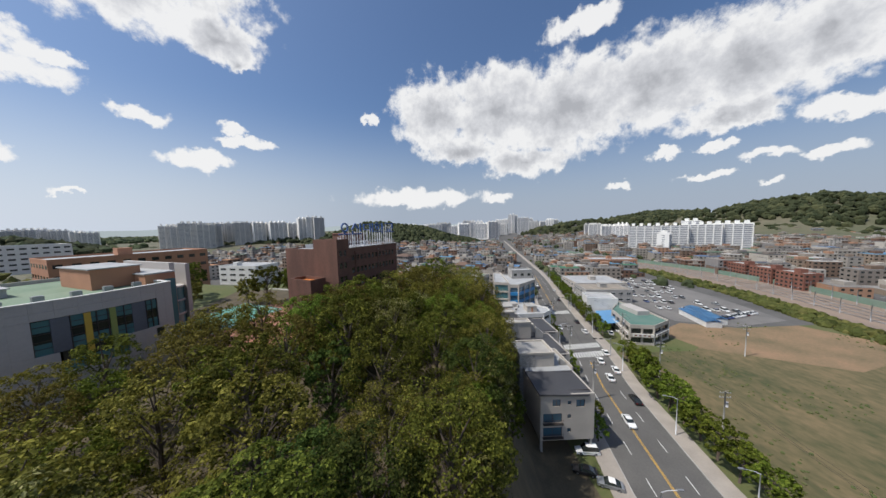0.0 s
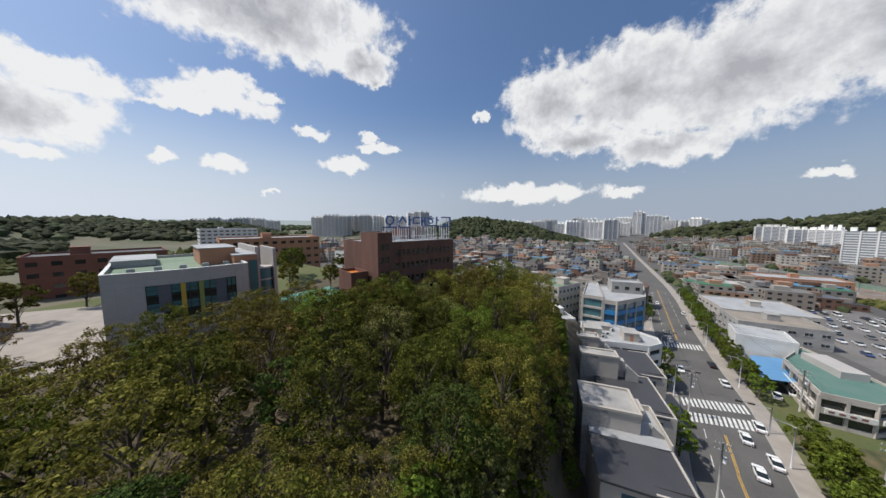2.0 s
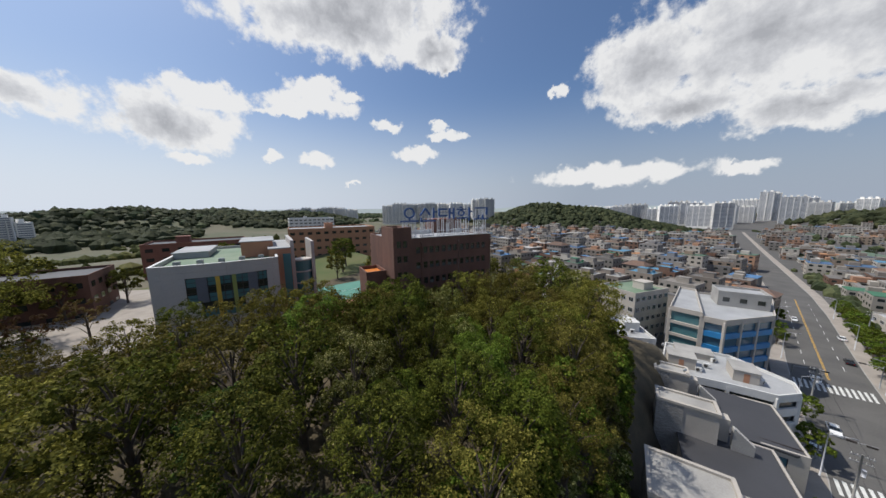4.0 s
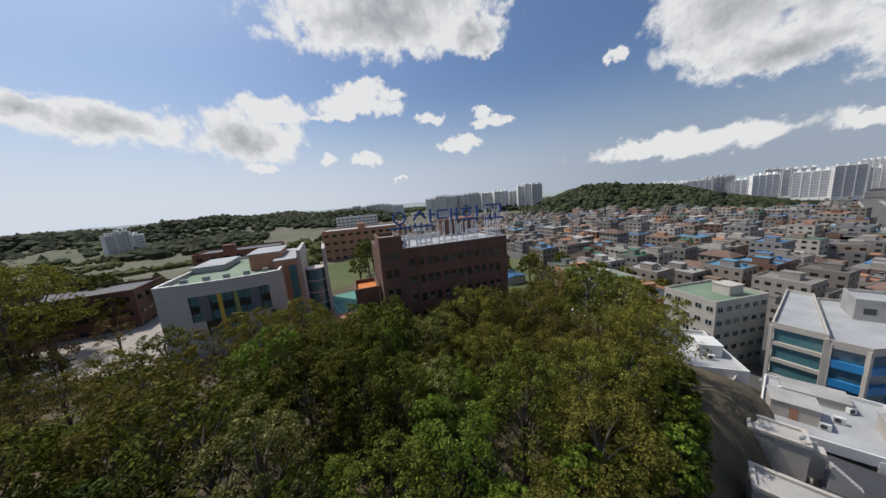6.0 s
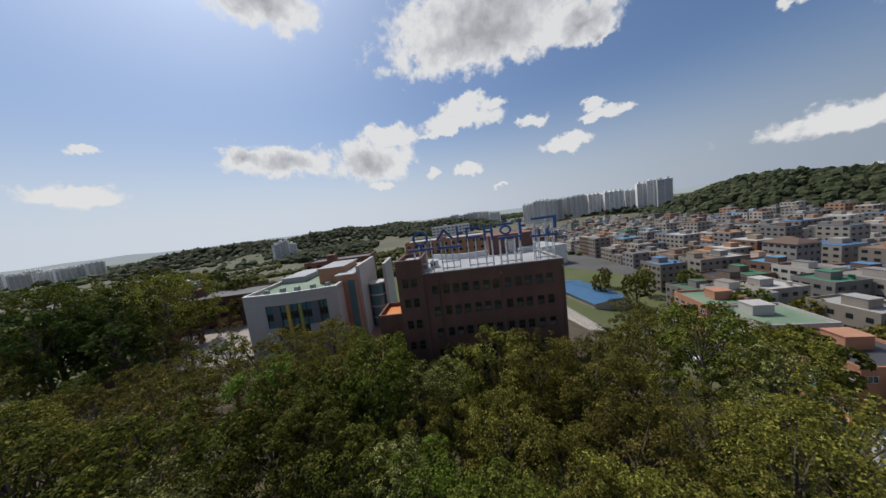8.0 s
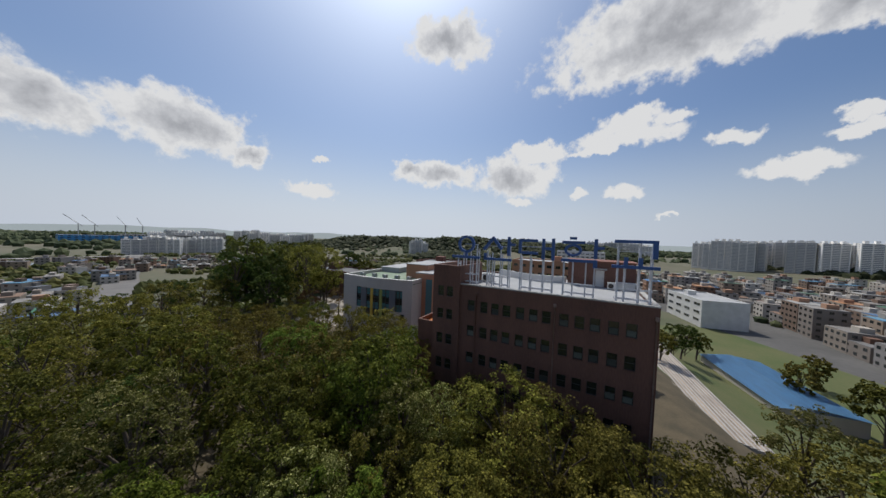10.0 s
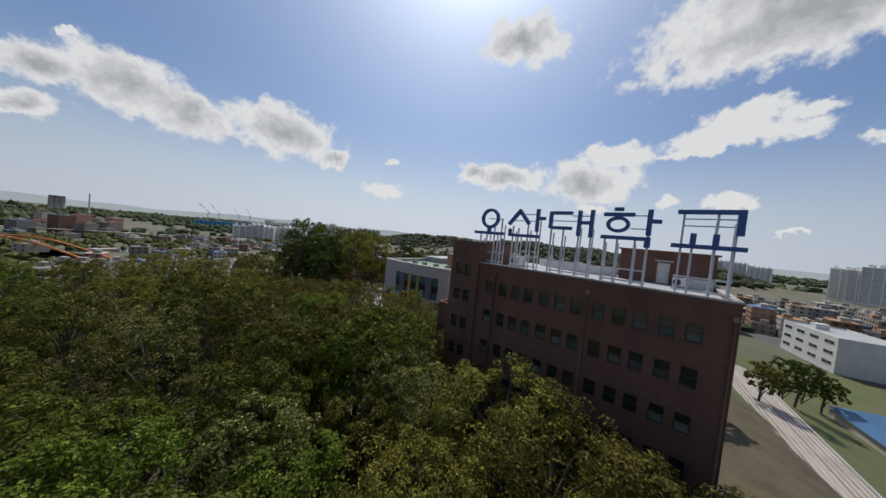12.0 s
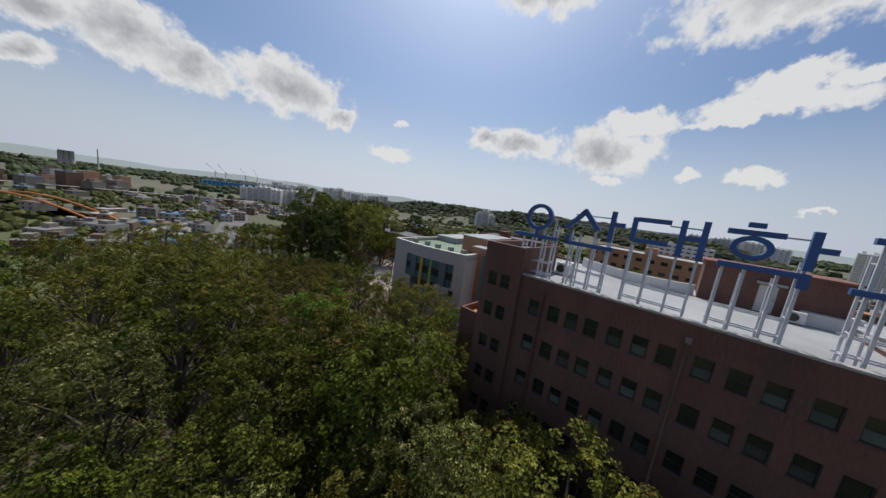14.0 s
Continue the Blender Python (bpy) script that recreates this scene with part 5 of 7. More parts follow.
def dish(x, y, z):
    d = thing("satellite_dish", pose(x, y, z, 0, 0, 40), "Small white satellite dish on a roof bracket", "satellite dish", "satellite dishes")
    bm = bmesh.new()
    prev = None
    for r in range(5):
        rr, zz = 0.11 * r, 0.055 * r * r * 0.11
        now = [bm.verts.new((rr * math.cos(k * 0.5236), -0.25 + zz * 2, 0.75 + rr * math.sin(k * 0.5236))) for k in range(12)] if r else [bm.verts.new((0, -0.25, 0.75))] * 12
        if prev:
            for k in range(12):
                q = [prev[k], prev[(k + 1) % 12], now[(k + 1) % 12], now[k]]
                q = list(dict.fromkeys(q))
                if len(q) > 2:
                    bm.faces.new(q)
        prev = now
    part("bowl", bm, M["white_paint"], d)
    bm = bmesh.new()
    tube(bm, [(0, 0, 0), (0, 0, 0.7), (0, -0.2, 0.75)], [0.03, 0.03, 0.03], 6)
    part("mast", bm, M["steel_grey"], d)
    return d


for p in ((30.5, 71, 14.2), (32.3, 90.6, 14.2), (28.6, 99.5, 17.0), (27.0, 118, 13.8)):
    dish(*p)


# white corner houses and the blue glass-fronted block
def poly_block(name, pts, z0, floors, fh, wall, roof, label, glass="glass_teal", band=0.8, blue=False, parapet=0.8, fin_step=4.2):
    """A block over a free plan: floor bands, glass set back between them, upright fins."""
    b = thing(name, Matrix(), label, "building")
    pts = [lean(*p) for p in pts]
    n = len(pts)

    def inset(k):
        out = []
        for i in range(n):
            p, q, r = Vector(pts[i - 1]), Vector(pts[i]), Vector(pts[(i + 1) % n])
            d1, d2 = (q - p).normalized(), (r - q).normalized()
            n1, n2 = Vector((-d1.y, d1.x)), Vector((-d2.y, d2.x))
            m = (n1 + n2).normalized()
            out.append(tuple(q + m * k / max(0.35, m.dot(n1))))
        return out

    core = inset(0.45)
    top = z0 + floors * fh
    bm = bmesh.new()
    prism(bm, core, z0 - 1.5, top)
    part("glazing", bm, M[glass], b)
    for f in range(floors + 1):
        z = z0 + f * fh
        bm = bmesh.new()
        prism(bm, pts, z - band / 2 if f else z - 1.5, z + band / 2 if f < floors else z + 0.1)
        part("floor_band", bm, M["blue_clad"] if blue and 0 < f < floors else wall, b)
    bm = bmesh.new()
    inn = inset(0.25)
    for i in range(n):
        p, q, r, s = pts[i], pts[(i + 1) % n], inn[(i + 1) % n], inn[i]
        prism(bm, [p, q, r, s], top + 0.1, top + parapet)
    part("parapet", bm, wall, b)
    bm = bmesh.new()
    prism(bm, inset(0.27), top + 0.1, top + 0.18)
    part("roof", bm, roof, b)
    for i in range(n):
        p, q = Vector(pts[i]), Vector(pts[(i + 1) % n])
        k = max(1, int((q - p).length / fin_step))
        d = (q - p).normalized()
        m = Vector((-d.y, d.x))
        for j in range(k):
            c = p.lerp(q, j / k)
            bm = bmesh.new()
            a = [c - d * 0.28 - m * 0.08, c + d * 0.28 - m * 0.08, c + d * 0.28 + m * 0.5, c - d * 0.28 + m * 0.5]
            prism(bm, [tuple(v) for v in a], z0 - 1.0, top + 0.09)
            part("pier", bm, wall, b)
    return b


poly_block("glass_block", [(22.0, 132.5), (29.0, 130.2), (28.2, 158), (23.7, 160)], 1.5, 5, 3.7, M["stucco"], M["roof_white"], "Five-storey pale framed block with teal windows", parapet=0.9)
poly_block("blue_block", [(29.2, 130.0), (33.5, 129.0), (44.2, 140.5), (46.5, 160), (28.5, 158)], 0.0, 5, 3.85, M["stucco"], M["roof_white"], "Five-storey corner block with bright blue cladding bands", "glass_sky", 1.5, True)
block("roof_house", pose(42, 146, 0), 11, 8, 19.4, 1, 4.0, M["concrete"], M["roof_white"], "Grey plant house on the corner block's roof", "roof structure", singles=False, faces="f", roof_house=False)
poly_block("white_block", [(21.2, 107.6), (32.5, 108.5), (39.5, 108.6), (43.2, 112), (43.2, 116.5), (34.5, 124), (21.8, 124.5)], -0.8, 4, 3.2, M["white_paint"], M["roof_white"], "White four-storey block with rounded corner and parapet", "glass_dark", 1.7)
block("white_house", pose(10.5, 130.2, 0, 0, 0, yaw_of(6.4, -15)), 16.5, 9.5, 1.0, 4, 3.4, M["white_paint"], M["roof_white"], "White four-storey house with a pale flat roof", ww=1.4)
block("stair_house", pose(18.2, 116.0, 0, 0, 0, yaw_of(5, -1.3)), 5.2, 7.4, -0.8, 4, 3.6, M["stucco"], M["concrete"], "Cream stair block with a flat brown roof", roof_house=False, faces="lf")
bm = bmesh.new()
prism(bm, [(17.0, 93.5), (20.2, 93.0), (23.6, 104.0), (19.4, 106.3), (16.6, 104.4)], -2, 8.6)
tagged(part("retaining_wall", bm, M["concrete"], None), "Stained grey concrete yard wall behind the houses", "wall", kind="structure")

block("shop_house", pose(10.6, 145.9, 0, 0, 0, yaw_of(10.5, -7.6)), 13.0, 16.6, 3.2, 5, 3.55, M["stucco"], M["roof_green"], "Pale five-storey block with arched windows and green roof", gap=2.6, ww=1.6, wh=1.4, seed=2)
block("shop_house", pose(-3.2, 151.5, 0, 0, 0, yaw_of(10.5, -7.6)), 13.5, 13.0, 3.4, 4, 3.4, M["brick_orange"], M["roof_dark"], "Tan brick block with dark roof and shop signs", gap=2.7, seed=3)
block("shop_house", pose(-16.2, 158.5, 0, 0, 0, yaw_of(10.5, -7.6)), 13.5, 14.0, 3.6, 4, 3.7, M["panel_grey"], M["roof_green"], "Grey four-storey block with a green roof", gap=2.7, seed=4)
block("shop_house", pose(-30, 168, 0, 0, 0, yaw_of(10.5, -7.6)), 14, 13.0, 3.6, 4, 3.5, M["brick_orange"], M["roof_green"], "Tan four-storey block with a green roof", gap=2.7, seed=5)
m = pose(-3.2, 151.5, 0, 0, 0, yaw_of(10.5, -7.6))
for x0, x1, z0, z1, mn, lab in ((0.3, 8.2, 9.3, 10.7, "blue_clad", "Long bright blue shop sign board"), (0.3, 5, 4.6, 6.0, "yellow_panel", "Orange-yellow shop sign board"), (8.0, 13.2, 6.2, 7.6, "sign_orange", "Orange shop sign board")):
    if mn not in M:
        M[mn] = mat(mn, (0.62, 0.20, 0.03), (0.55, 0.17, 0.03), 0.5, 0.5, 5, 0.02)
    bm = bmesh.new()
    box(bm, x0, x1, -0.28, -0.06, z0, z1)
    ob = part("shop_sign", bm, M[mn], None)
    ob.matrix_basis = m
    tagged(ob, lab + " on the tan block", "sign", "shop sign boards")
    bm = bmesh.new()
    for k in range(int((x1 - x0) / 0.9)):
        box(bm, x0 + 0.4 + 0.9 * k, x0 + 0.95 + 0.9 * k, -0.30, -0.285, z0 + 0.35, z1 - 0.35)
    part("lettering", bm, M["white_line"], ob)

# east side of the street
M["roof_tan"] = mat("roof_tan", (0.30, 0.26, 0.215), (0.21, 0.185, 0.155), 0.9, 0.2, 4, 0.06)
poly_block("corner_shop", [(74.5, 107.5), (83, 105.5), (93.2, 111.0), (91.5, 128.5), (88.5, 140), (78.0, 127.5)], -0.9, 2, 3.7, M["stucco"], M["roof_teal"], "Two-storey cream shop building with long sign bands and teal roof", "glass_dark", 1.5)
bm = bmesh.new()
box(bm, 90.8, 96.3, 119, 131, 6.6, 8.6)
tagged(part("roof_house", bm, M["panel_grey"], None), "Pale grey roof house on the corner shop", "roof structure")
for a, b, z in (((74.2, 107.9), (77.7, 127.3), 2.6), ((75.2, 107.0), (82.6, 105.2), 2.6), ((83.5, 105.4), (92.6, 110.3), 2.6)):
    p, q = Vector(lean(*a)), Vector(lean(*b))
    d = (q - p).normalized()
    nrm = Vector((d.y, -d.x)) if (q - p).cross(Vector((90, 118)) - p) > 0 else Vector((-d.y, d.x))
    bm = bmesh.new()
    prism(bm, [tuple(p + nrm * 0.1), tuple(q + nrm * 0.1), tuple(q + nrm * 0.4), tuple(p + nrm * 0.4)], z, z + 1.1)
    bmesh.ops.recalc_face_normals(bm, faces=bm.faces)
    s = tagged(part("shop_sign", bm, M["white_paint"], None), "White shop sign band with dark red writing bars", "sign", "shop sign bands")
    bm = bmesh.new()
    k = int((q - p).length / 1.6)
    for j in range(k):
        c = p + d * (0.5 + 1.6 * j) + nrm * 0.41
        prism(bm, [tuple(c), tuple(c + d * 0.95), tuple(c + d * 0.95 + nrm * 0.03), tuple(c + nrm * 0.03)], z + 0.3, z + 0.8)
    part("writing", bm, M["brick_red"], s)
block("white_shop", pose(*lean(71.0, 138.5), 0, 0, 0, -18), 14.0, 12.5, -0.9, 2, 5.0, M["white_paint"], M["roof_white"], "Windowless white gabled shop beside the street", singles=False, faces="", roof_house=False, parapet=1.0)
s = thing("awning_shed", pose(*lean(69.5, 121), 0, 0, 0, -12), "Open shed with a bright blue corrugated roof", "shed")
bm = bmesh.new()
v = [bm.verts.new(p) for p in ((0, 0, 2.6), (7.5, 0, 3.4), (10.5, 16, 4.4), (3.0, 16, 3.6), (0, 0, 2.72), (7.5, 0, 3.52), (10.5, 16, 4.52), (3.0, 16, 3.72))]
for f in ((3, 2, 1, 0), (4, 5, 6, 7), (0, 1, 5, 4), (1, 2, 6, 5), (2, 3, 7, 6), (3, 0, 4, 7)):
    bm.faces.new([v[i] for i in f])
part("roof", bm, M["blue_roof"], s)
for x, y, z in ((0.3, 0.3, 2.7), (7.2, 0.3, 3.3), (3.2, 15.5, 3.6), (10.2, 15.5, 4.3)):
    bm = bmesh.new()
    box(bm, x - 0.08, x + 0.08, y - 0.08, y + 0.08, -1, z)
    part("post", bm, M["steel_grey"], s)
block("flat_block", pose(*lean(82, 166), 0, 0, 0, -8), 27, 19, -0.9, 2, 3.7, M["concrete"], M["roof_tan"], "Long two-storey grey block with a flat concrete roof", gap=4.5, ww=2.4)
block("flat_block", pose(*lean(84, 188), 0, 0, 0, -6), 34, 30, -0.9, 2, 3.3, M["stucco"], M["roof_white"], "Wide two-storey hall with a flat roof", gap=5.0, ww=2.4)
block("brick_block", pose(*lean(130, 268), 0, 0, 0, -12), 42, 20, -0.9, 3, 4.0, M["brick_orange"], M["roof_white"], "Tan brick three-storey works with flat roof", gap=5.0, ww=2.4)
for k in range(2):
    s = thing("lot_shed", pose(*lean(119.5 + 6.0 * k, 121.5 + 3.4 * k), 0, 0, 0, -14), "Low white site shed with a bright blue roof", "shed", "blue-roofed site sheds")
    bm = bmesh.new()
    box(bm, 0, 6.2, 0, 20, -1.0, 1.7)
    part("wall", bm, M["white_paint"], s)
    bm = bmesh.new()
    for x0, x1, z0, z1 in ((-0.3, 3.1, 1.72, 2.5), (3.1, 6.5, 2.5, 1.72)):
        v = [bm.verts.new(p) for p in ((x0, -0.3, z0), (x1, -0.3, z1), (x1, 20.3, z1), (x0, 20.3, z0))]
        bm.faces.new(v)
    bmesh.ops.solidify(bm, geom=bm.faces[:], thickness=0.08)
    part("roof", bm, M["blue_roof"], s)

# field, soil, car park, railway
def flat_patch(name, pts, z, mname, label, cat, kind="structure"):
    bm = bmesh.new()
    bm.faces.new([bm.verts.new((x, y, z)) for x, y in pts])
    bmesh.ops.recalc_face_normals(bm, faces=bm.faces)
    if bm.faces[:][0].normal.z < 0:
        bmesh.ops.reverse_faces(bm, faces=bm.faces[:])
    return tagged(part(name, bm, M[mname], None), label, cat, kind=kind)


M["field"] = mat("field", (0.048, 0.058, 0.020), (0.165, 0.122, 0.062), 0.95, 0.045, 0.6, 0.5, glaze=0.8, stretch=(1, 0.6, 1))
M["lot"] = mat("lot", (0.185, 0.175, 0.165), (0.125, 0.12, 0.115), 0.95, 0.08, 1.5, 0.1)
M["ballast"] = mat("ballast", (0.27, 0.20, 0.15), (0.19, 0.15, 0.12), 0.95, 0.1, 2.5, 0.3, stretch=(1, 0.2, 1))
flat_patch("field", [lean(*p) for p in ((56, 30), (200, -40), (240, 60), (170, 98), (112, 112), (95, 100), (66, 101))], -0.985, "field", "Dry overgrown field with patchy yellowing grass", "field")
flat_patch("soil", [lean(*p) for p in ((100, 101), (135, 82), (176, 92), (162, 120), (134, 119), (112, 128), (94, 118))], -0.975, "soil", "Bare orange soil with vehicle tracks", "soil")
flat_patch("car_park", [lean(*p) for p in ((112, 131), (134, 121), (164, 126), (168, 170), (160, 250), (118, 245), (108, 180))], -0.97, "lot", "Worn grey asphalt car park", "car park")
RAIL = [lean(*p) for p in ((150, -120), (186, 30), (197, 120), (207, 180), (202, 250), (178, 340), (150, 440), (140, 560))]


def rail_at(t):
    k = min(len(RAIL) - 2, int(t))
    a, b = Vector(RAIL[k]), Vector(RAIL[k + 1])
    return a.lerp(b, t - k), (b - a).normalized()


rs = [i * 0.25 for i in range(4 * (len(RAIL) - 1) + 1)]
strip("railway_bed", [(rail_at(min(t, 6.99))[0].x - 9, rail_at(min(t, 6.99))[0].y) for t in rs], [(rail_at(min(t, 6.99))[0].x + 30, rail_at(min(t, 6.99))[0].y) for t in rs], -0.4, M["ballast"], "Brown ballasted railway bed", "railway")
for off in (2, 3.5, 8, 9.5, 14, 15.5, 20, 21.5):
    bm = bmesh.new()
    pts = [rail_at(min(t, 6.99))[0] for t in rs]
    for p, q in zip(pts, pts[1:]):
        bar(bm, (p.x + off, p.y, -0.25), (q.x + off, q.y, -0.25), 0.09)
    tagged(part("rail", bm, M["steel_grey"], None), "Long brown-grey steel railway rail", "rail", "railway rails", "structure")
M["wall_green"] = mat("wall_green", (0.13, 0.22, 0.17), (0.20, 0.25, 0.20), 0.7, 0.1, 2, 0.05)
bm = bmesh.new()
pts = [rail_at(min(t, 6.99))[0] for t in rs]
for p, q in zip(pts, pts[1:]):
    prism(bm, [(p.x + 30, p.y), (p.x + 30.4, p.y), (q.x + 30.4, q.y), (q.x + 30, q.y)], -1, 3.2)
tagged(part("noise_wall", bm, M["wall_green"], None), "Long green noise barrier along the railway", "wall", kind="structure")


def catenary(x, y, yaw):
    c = thing("catenary_pole", pose(x, y, -0.6, 0, 0, yaw), "Grey steel railway mast with a bracket arm", "pole", "railway masts")
    bm = bmesh.new()
    tube(bm, [(0, 0, 0), (0, 0, 8.5)], [0.2, 0.15], 6)
    part("mast", bm, M["steel_grey"], c)
    bm = bmesh.new()
    bar(bm, (0, 0, 7.2), (4.0, 0, 7.6), 0.07)
    bar(bm, (0, 0, 8.2), (3.6, 0, 7.6), 0.05)
    part("arm", bm, M["steel_grey"], c)
    return c


first = None
for i in range(26):
    p, d = rail_at(1.2 + i * 0.2)
    for off, turn in ((0, 0), (25, 180)):
        if first is None:
            first = catenary(p.x + off, p.y, turn)
        else:
            copy_thing(first, pose(p.x + off, p.y, -0.6, 0, 0, turn))

# ---- campus ----
C_YAW = yaw_of(UX, UY)
block("tan_hall", CAMPUS @ pose(-122, 100, 0, 0, 0, C_YAW), 42, 22, 25, 4, 3.8, M["brick_orange"], M["roof_white"], "Long tan brick hall with rows of windows", gap=3.6, ww=2.0, seed=6, singles=False)
block("white_hall", pose(-178.3, 232.4, 0, 0, 0, -14.7), 37.3, 22, 1.0, 4, 4.5, M["white_paint"], M["roof_white"], "White four-storey hall with dark ribbon windows", gap=9.3, ww=5.6, wh=1.5, seed=7, parapet=0.8, faces="f")
block("brown_hall", CAMPUS @ pose(-100, 8, 0, 0, 0, 70), 32, 16, 24, 3, 3.6, M["brick_dark"], M["roof_dark"], "Low dark brick hall among the trees", gap=4, ww=2, singles=False, seed=8)
block("brown_hall", CAMPUS @ pose(-128, 52, 0, 0, 0, 70), 30, 18, 24, 4, 3.4, M["brick_red"], M["roof_dark"], "Dark red brick hall behind the grey hall", gap=4, ww=2, singles=False, seed=9)
block("white_hall", CAMPUS @ pose(-330, 205, 0, 0, 0, 66), 52, 30, 20, 5, 4.0, M["white_paint"], M["roof_white"], "Large white hall with long window rows", gap=5, ww=3.2, singles=False, seed=10)
block("orange_porch", HALL @ pose(-9.4, 3.0, 0), 3.6, 6.0, 26, 4, 3.0, M["brick_dark"], M["sign_orange"], "Small brick porch with an orange roof beside the hall", singles=False, faces="", roof_house=False)
flat_patch("plaza", [on_campus(*p) for p in ((-92, 18), (-62, 26), (-58, 40), (-70, 62), (-100, 60), (-120, 40))], 19.38, "paving", "Pale paved campus plaza", "plaza")
flat_patch("tree_court", [on_campus(*p) for p in ((-62, 66), (-44, 60), (-26, 66), (-22, 84), (-48, 98), (-60, 84))], 19.38, "red_paving", "Red brick-paved campus court", "plaza")
flat_patch("sports_court", [on_campus(*p) for p in ((-66, 76), (-50, 72), (-44, 90), (-60, 98))], 19.42, "court", "Green hard sports court with white lines", "sports court")
for a, b in (((-65, 76.7), (-50.6, 73)), ((-50.6, 73), (-45, 89.6)), ((-45, 89.6), (-59.4, 97)), ((-58, 74.8), (-52, 93.4))):
    bm = bmesh.new()
    bar(bm, (*on_campus(*a), 19.44), (*on_campus(*b), 19.44), 0.06)
    tagged(part("court_line", bm, M["white_line"], None), "White painted court line", "court line", "court lines", "structure")
# tiers of benches on the north slope
t = thing("stand_steps", pose(-32, 119, -5.6, 0, 0, yaw_of(-0.93, 0.37)), "Long weathered stepped stand going down the slope", "steps")
bm = bmesh.new()
for k in range(13):
    box(bm, 0, 62, -0.9 * k - 0.9, -0.9 * k, 5, 24.5 - 0.2 * k)
tagged(part("tier", bm, M["concrete"], t), kind="stuff")
for k in range(13):
    bm = bmesh.new()
    box(bm, 0.2, 61.5, -0.9 * k - 0.5, -0.9 * k - 0.1, 24.5 - 0.2 * k, 24.58 - 0.2 * k)
    part("bench_plank", bm, M["wood_pale"], t)
t = thing("tent_hall", pose(-91, 176, -4.2, 0, 0, yaw_of(0.95, -0.31)), "Long low hall with a bright blue tarpaulin roof", "hall")
bm = bmesh.new()
box(bm, 0, 36, 0, 17, 5, 12.4)
part("wall", bm, M["panel_grey"], t)
bm = bmesh.new()
for y0, y1, z0, z1 in ((-0.5, 8.5, 12.4, 13.6), (8.5, 17.5, 13.6, 12.4)):
    bm.faces.new([bm.verts.new(p) for p in ((-0.5, y0, z0), (36.5, y0, z0), (36.5, y1, z1), (-0.5, y1, z1))])
bmesh.ops.solidify(bm, geom=bm.faces[:], thickness=0.15)
part("roof", bm, M["blue_roof"], t)

# ---- town ----
town_rng = random.Random(21)


far_parts = {"wall": [], "roof": [], "pane": []}


def far_house(x, y, w, d, floors, yaw):
    """Boxes of one far house, kept for the joined mesh of the distant town."""
    m = pose(x, y, height(x, y), 0, 0, yaw)
    top = floors * 3.2
    far_parts["wall"].append((m, (0, w, 0, d, -4, top)))
    far_parts["roof"].append((m, (0.15, w - 0.15, 0.15, d - 0.15, top, top + 0.3)))
    x0, y0 = town_rng.uniform(0.1, 0.5) * w, town_rng.uniform(0.1, 0.5) * d
    far_parts["wall"].append((m, (x0, x0 + w * 0.35, y0, y0 + d * 0.35, top + 0.3, top + 2.6)))
    for f in range(floors):
        z = f * 3.2 + 1.1
        for k in range(max(1, int(w / 3.4))):
            c = (k + 0.5) * w / max(1, int(w / 3.4))
            far_parts["pane"].append((m, (c - 0.9, c + 0.9, -0.06, 0.02, z, z + 1.3)))
        for k in range(max(1, int(d / 3.4))):
            c = (k + 0.5) * d / max(1, int(d / 3.4))
            far_parts["pane"].append((m, (w - 0.02, w + 0.06, c - 0.8, c + 0.8, z, z + 1.3)))
            far_parts["pane"].append((m, (-0.06, 0.02, c - 0.8, c + 0.8, z, z + 1.3)))


def join_far_town():
    corner = np.array([(a, b, c) for c in (0, 1) for a, b in ((0, 0), (1, 0), (1, 1), (0, 1))])
    quads = np.array([(4, 5, 6, 7), (0, 1, 5, 4), (1, 2, 6, 5), (2, 3, 7, 6), (3, 0, 4, 7)])
    vs, fs, mi, off = [], [], [], 0
    for n, key in enumerate(("wall", "roof", "pane")):
        for m, (x0, x1, y0, y1, z0, z1) in far_parts[key]:
            p = corner * (x1 - x0, y1 - y0, z1 - z0) + (x0, y0, z0)
            a = np.array(m)
            vs.append(p @ a[:3, :3].T + a[:3, 3])
            q = quads
            if key == "pane":
                q = quads[1:2] if y1 < 1 and y1 - y0 < 0.1 else quads[2:3] if x0 > 1 else quads[4:5]
            fs.append(q + off)
            mi += [n] * len(q)
            off += 8
    me = bpy.data.meshes.new("distant_town")
    me.from_pydata(np.concatenate(vs).tolist(), [], np.concatenate(fs).tolist())
    for k in ("town_wall_far", "town_roof_far", "glass_dark"):
        me.materials.append(M[k])
    me.polygons.foreach_set("material_index", mi)
    tagged(new("distant_town", me), "Dense low-rise town of pale flat-roofed houses", "town", kind="stuff")


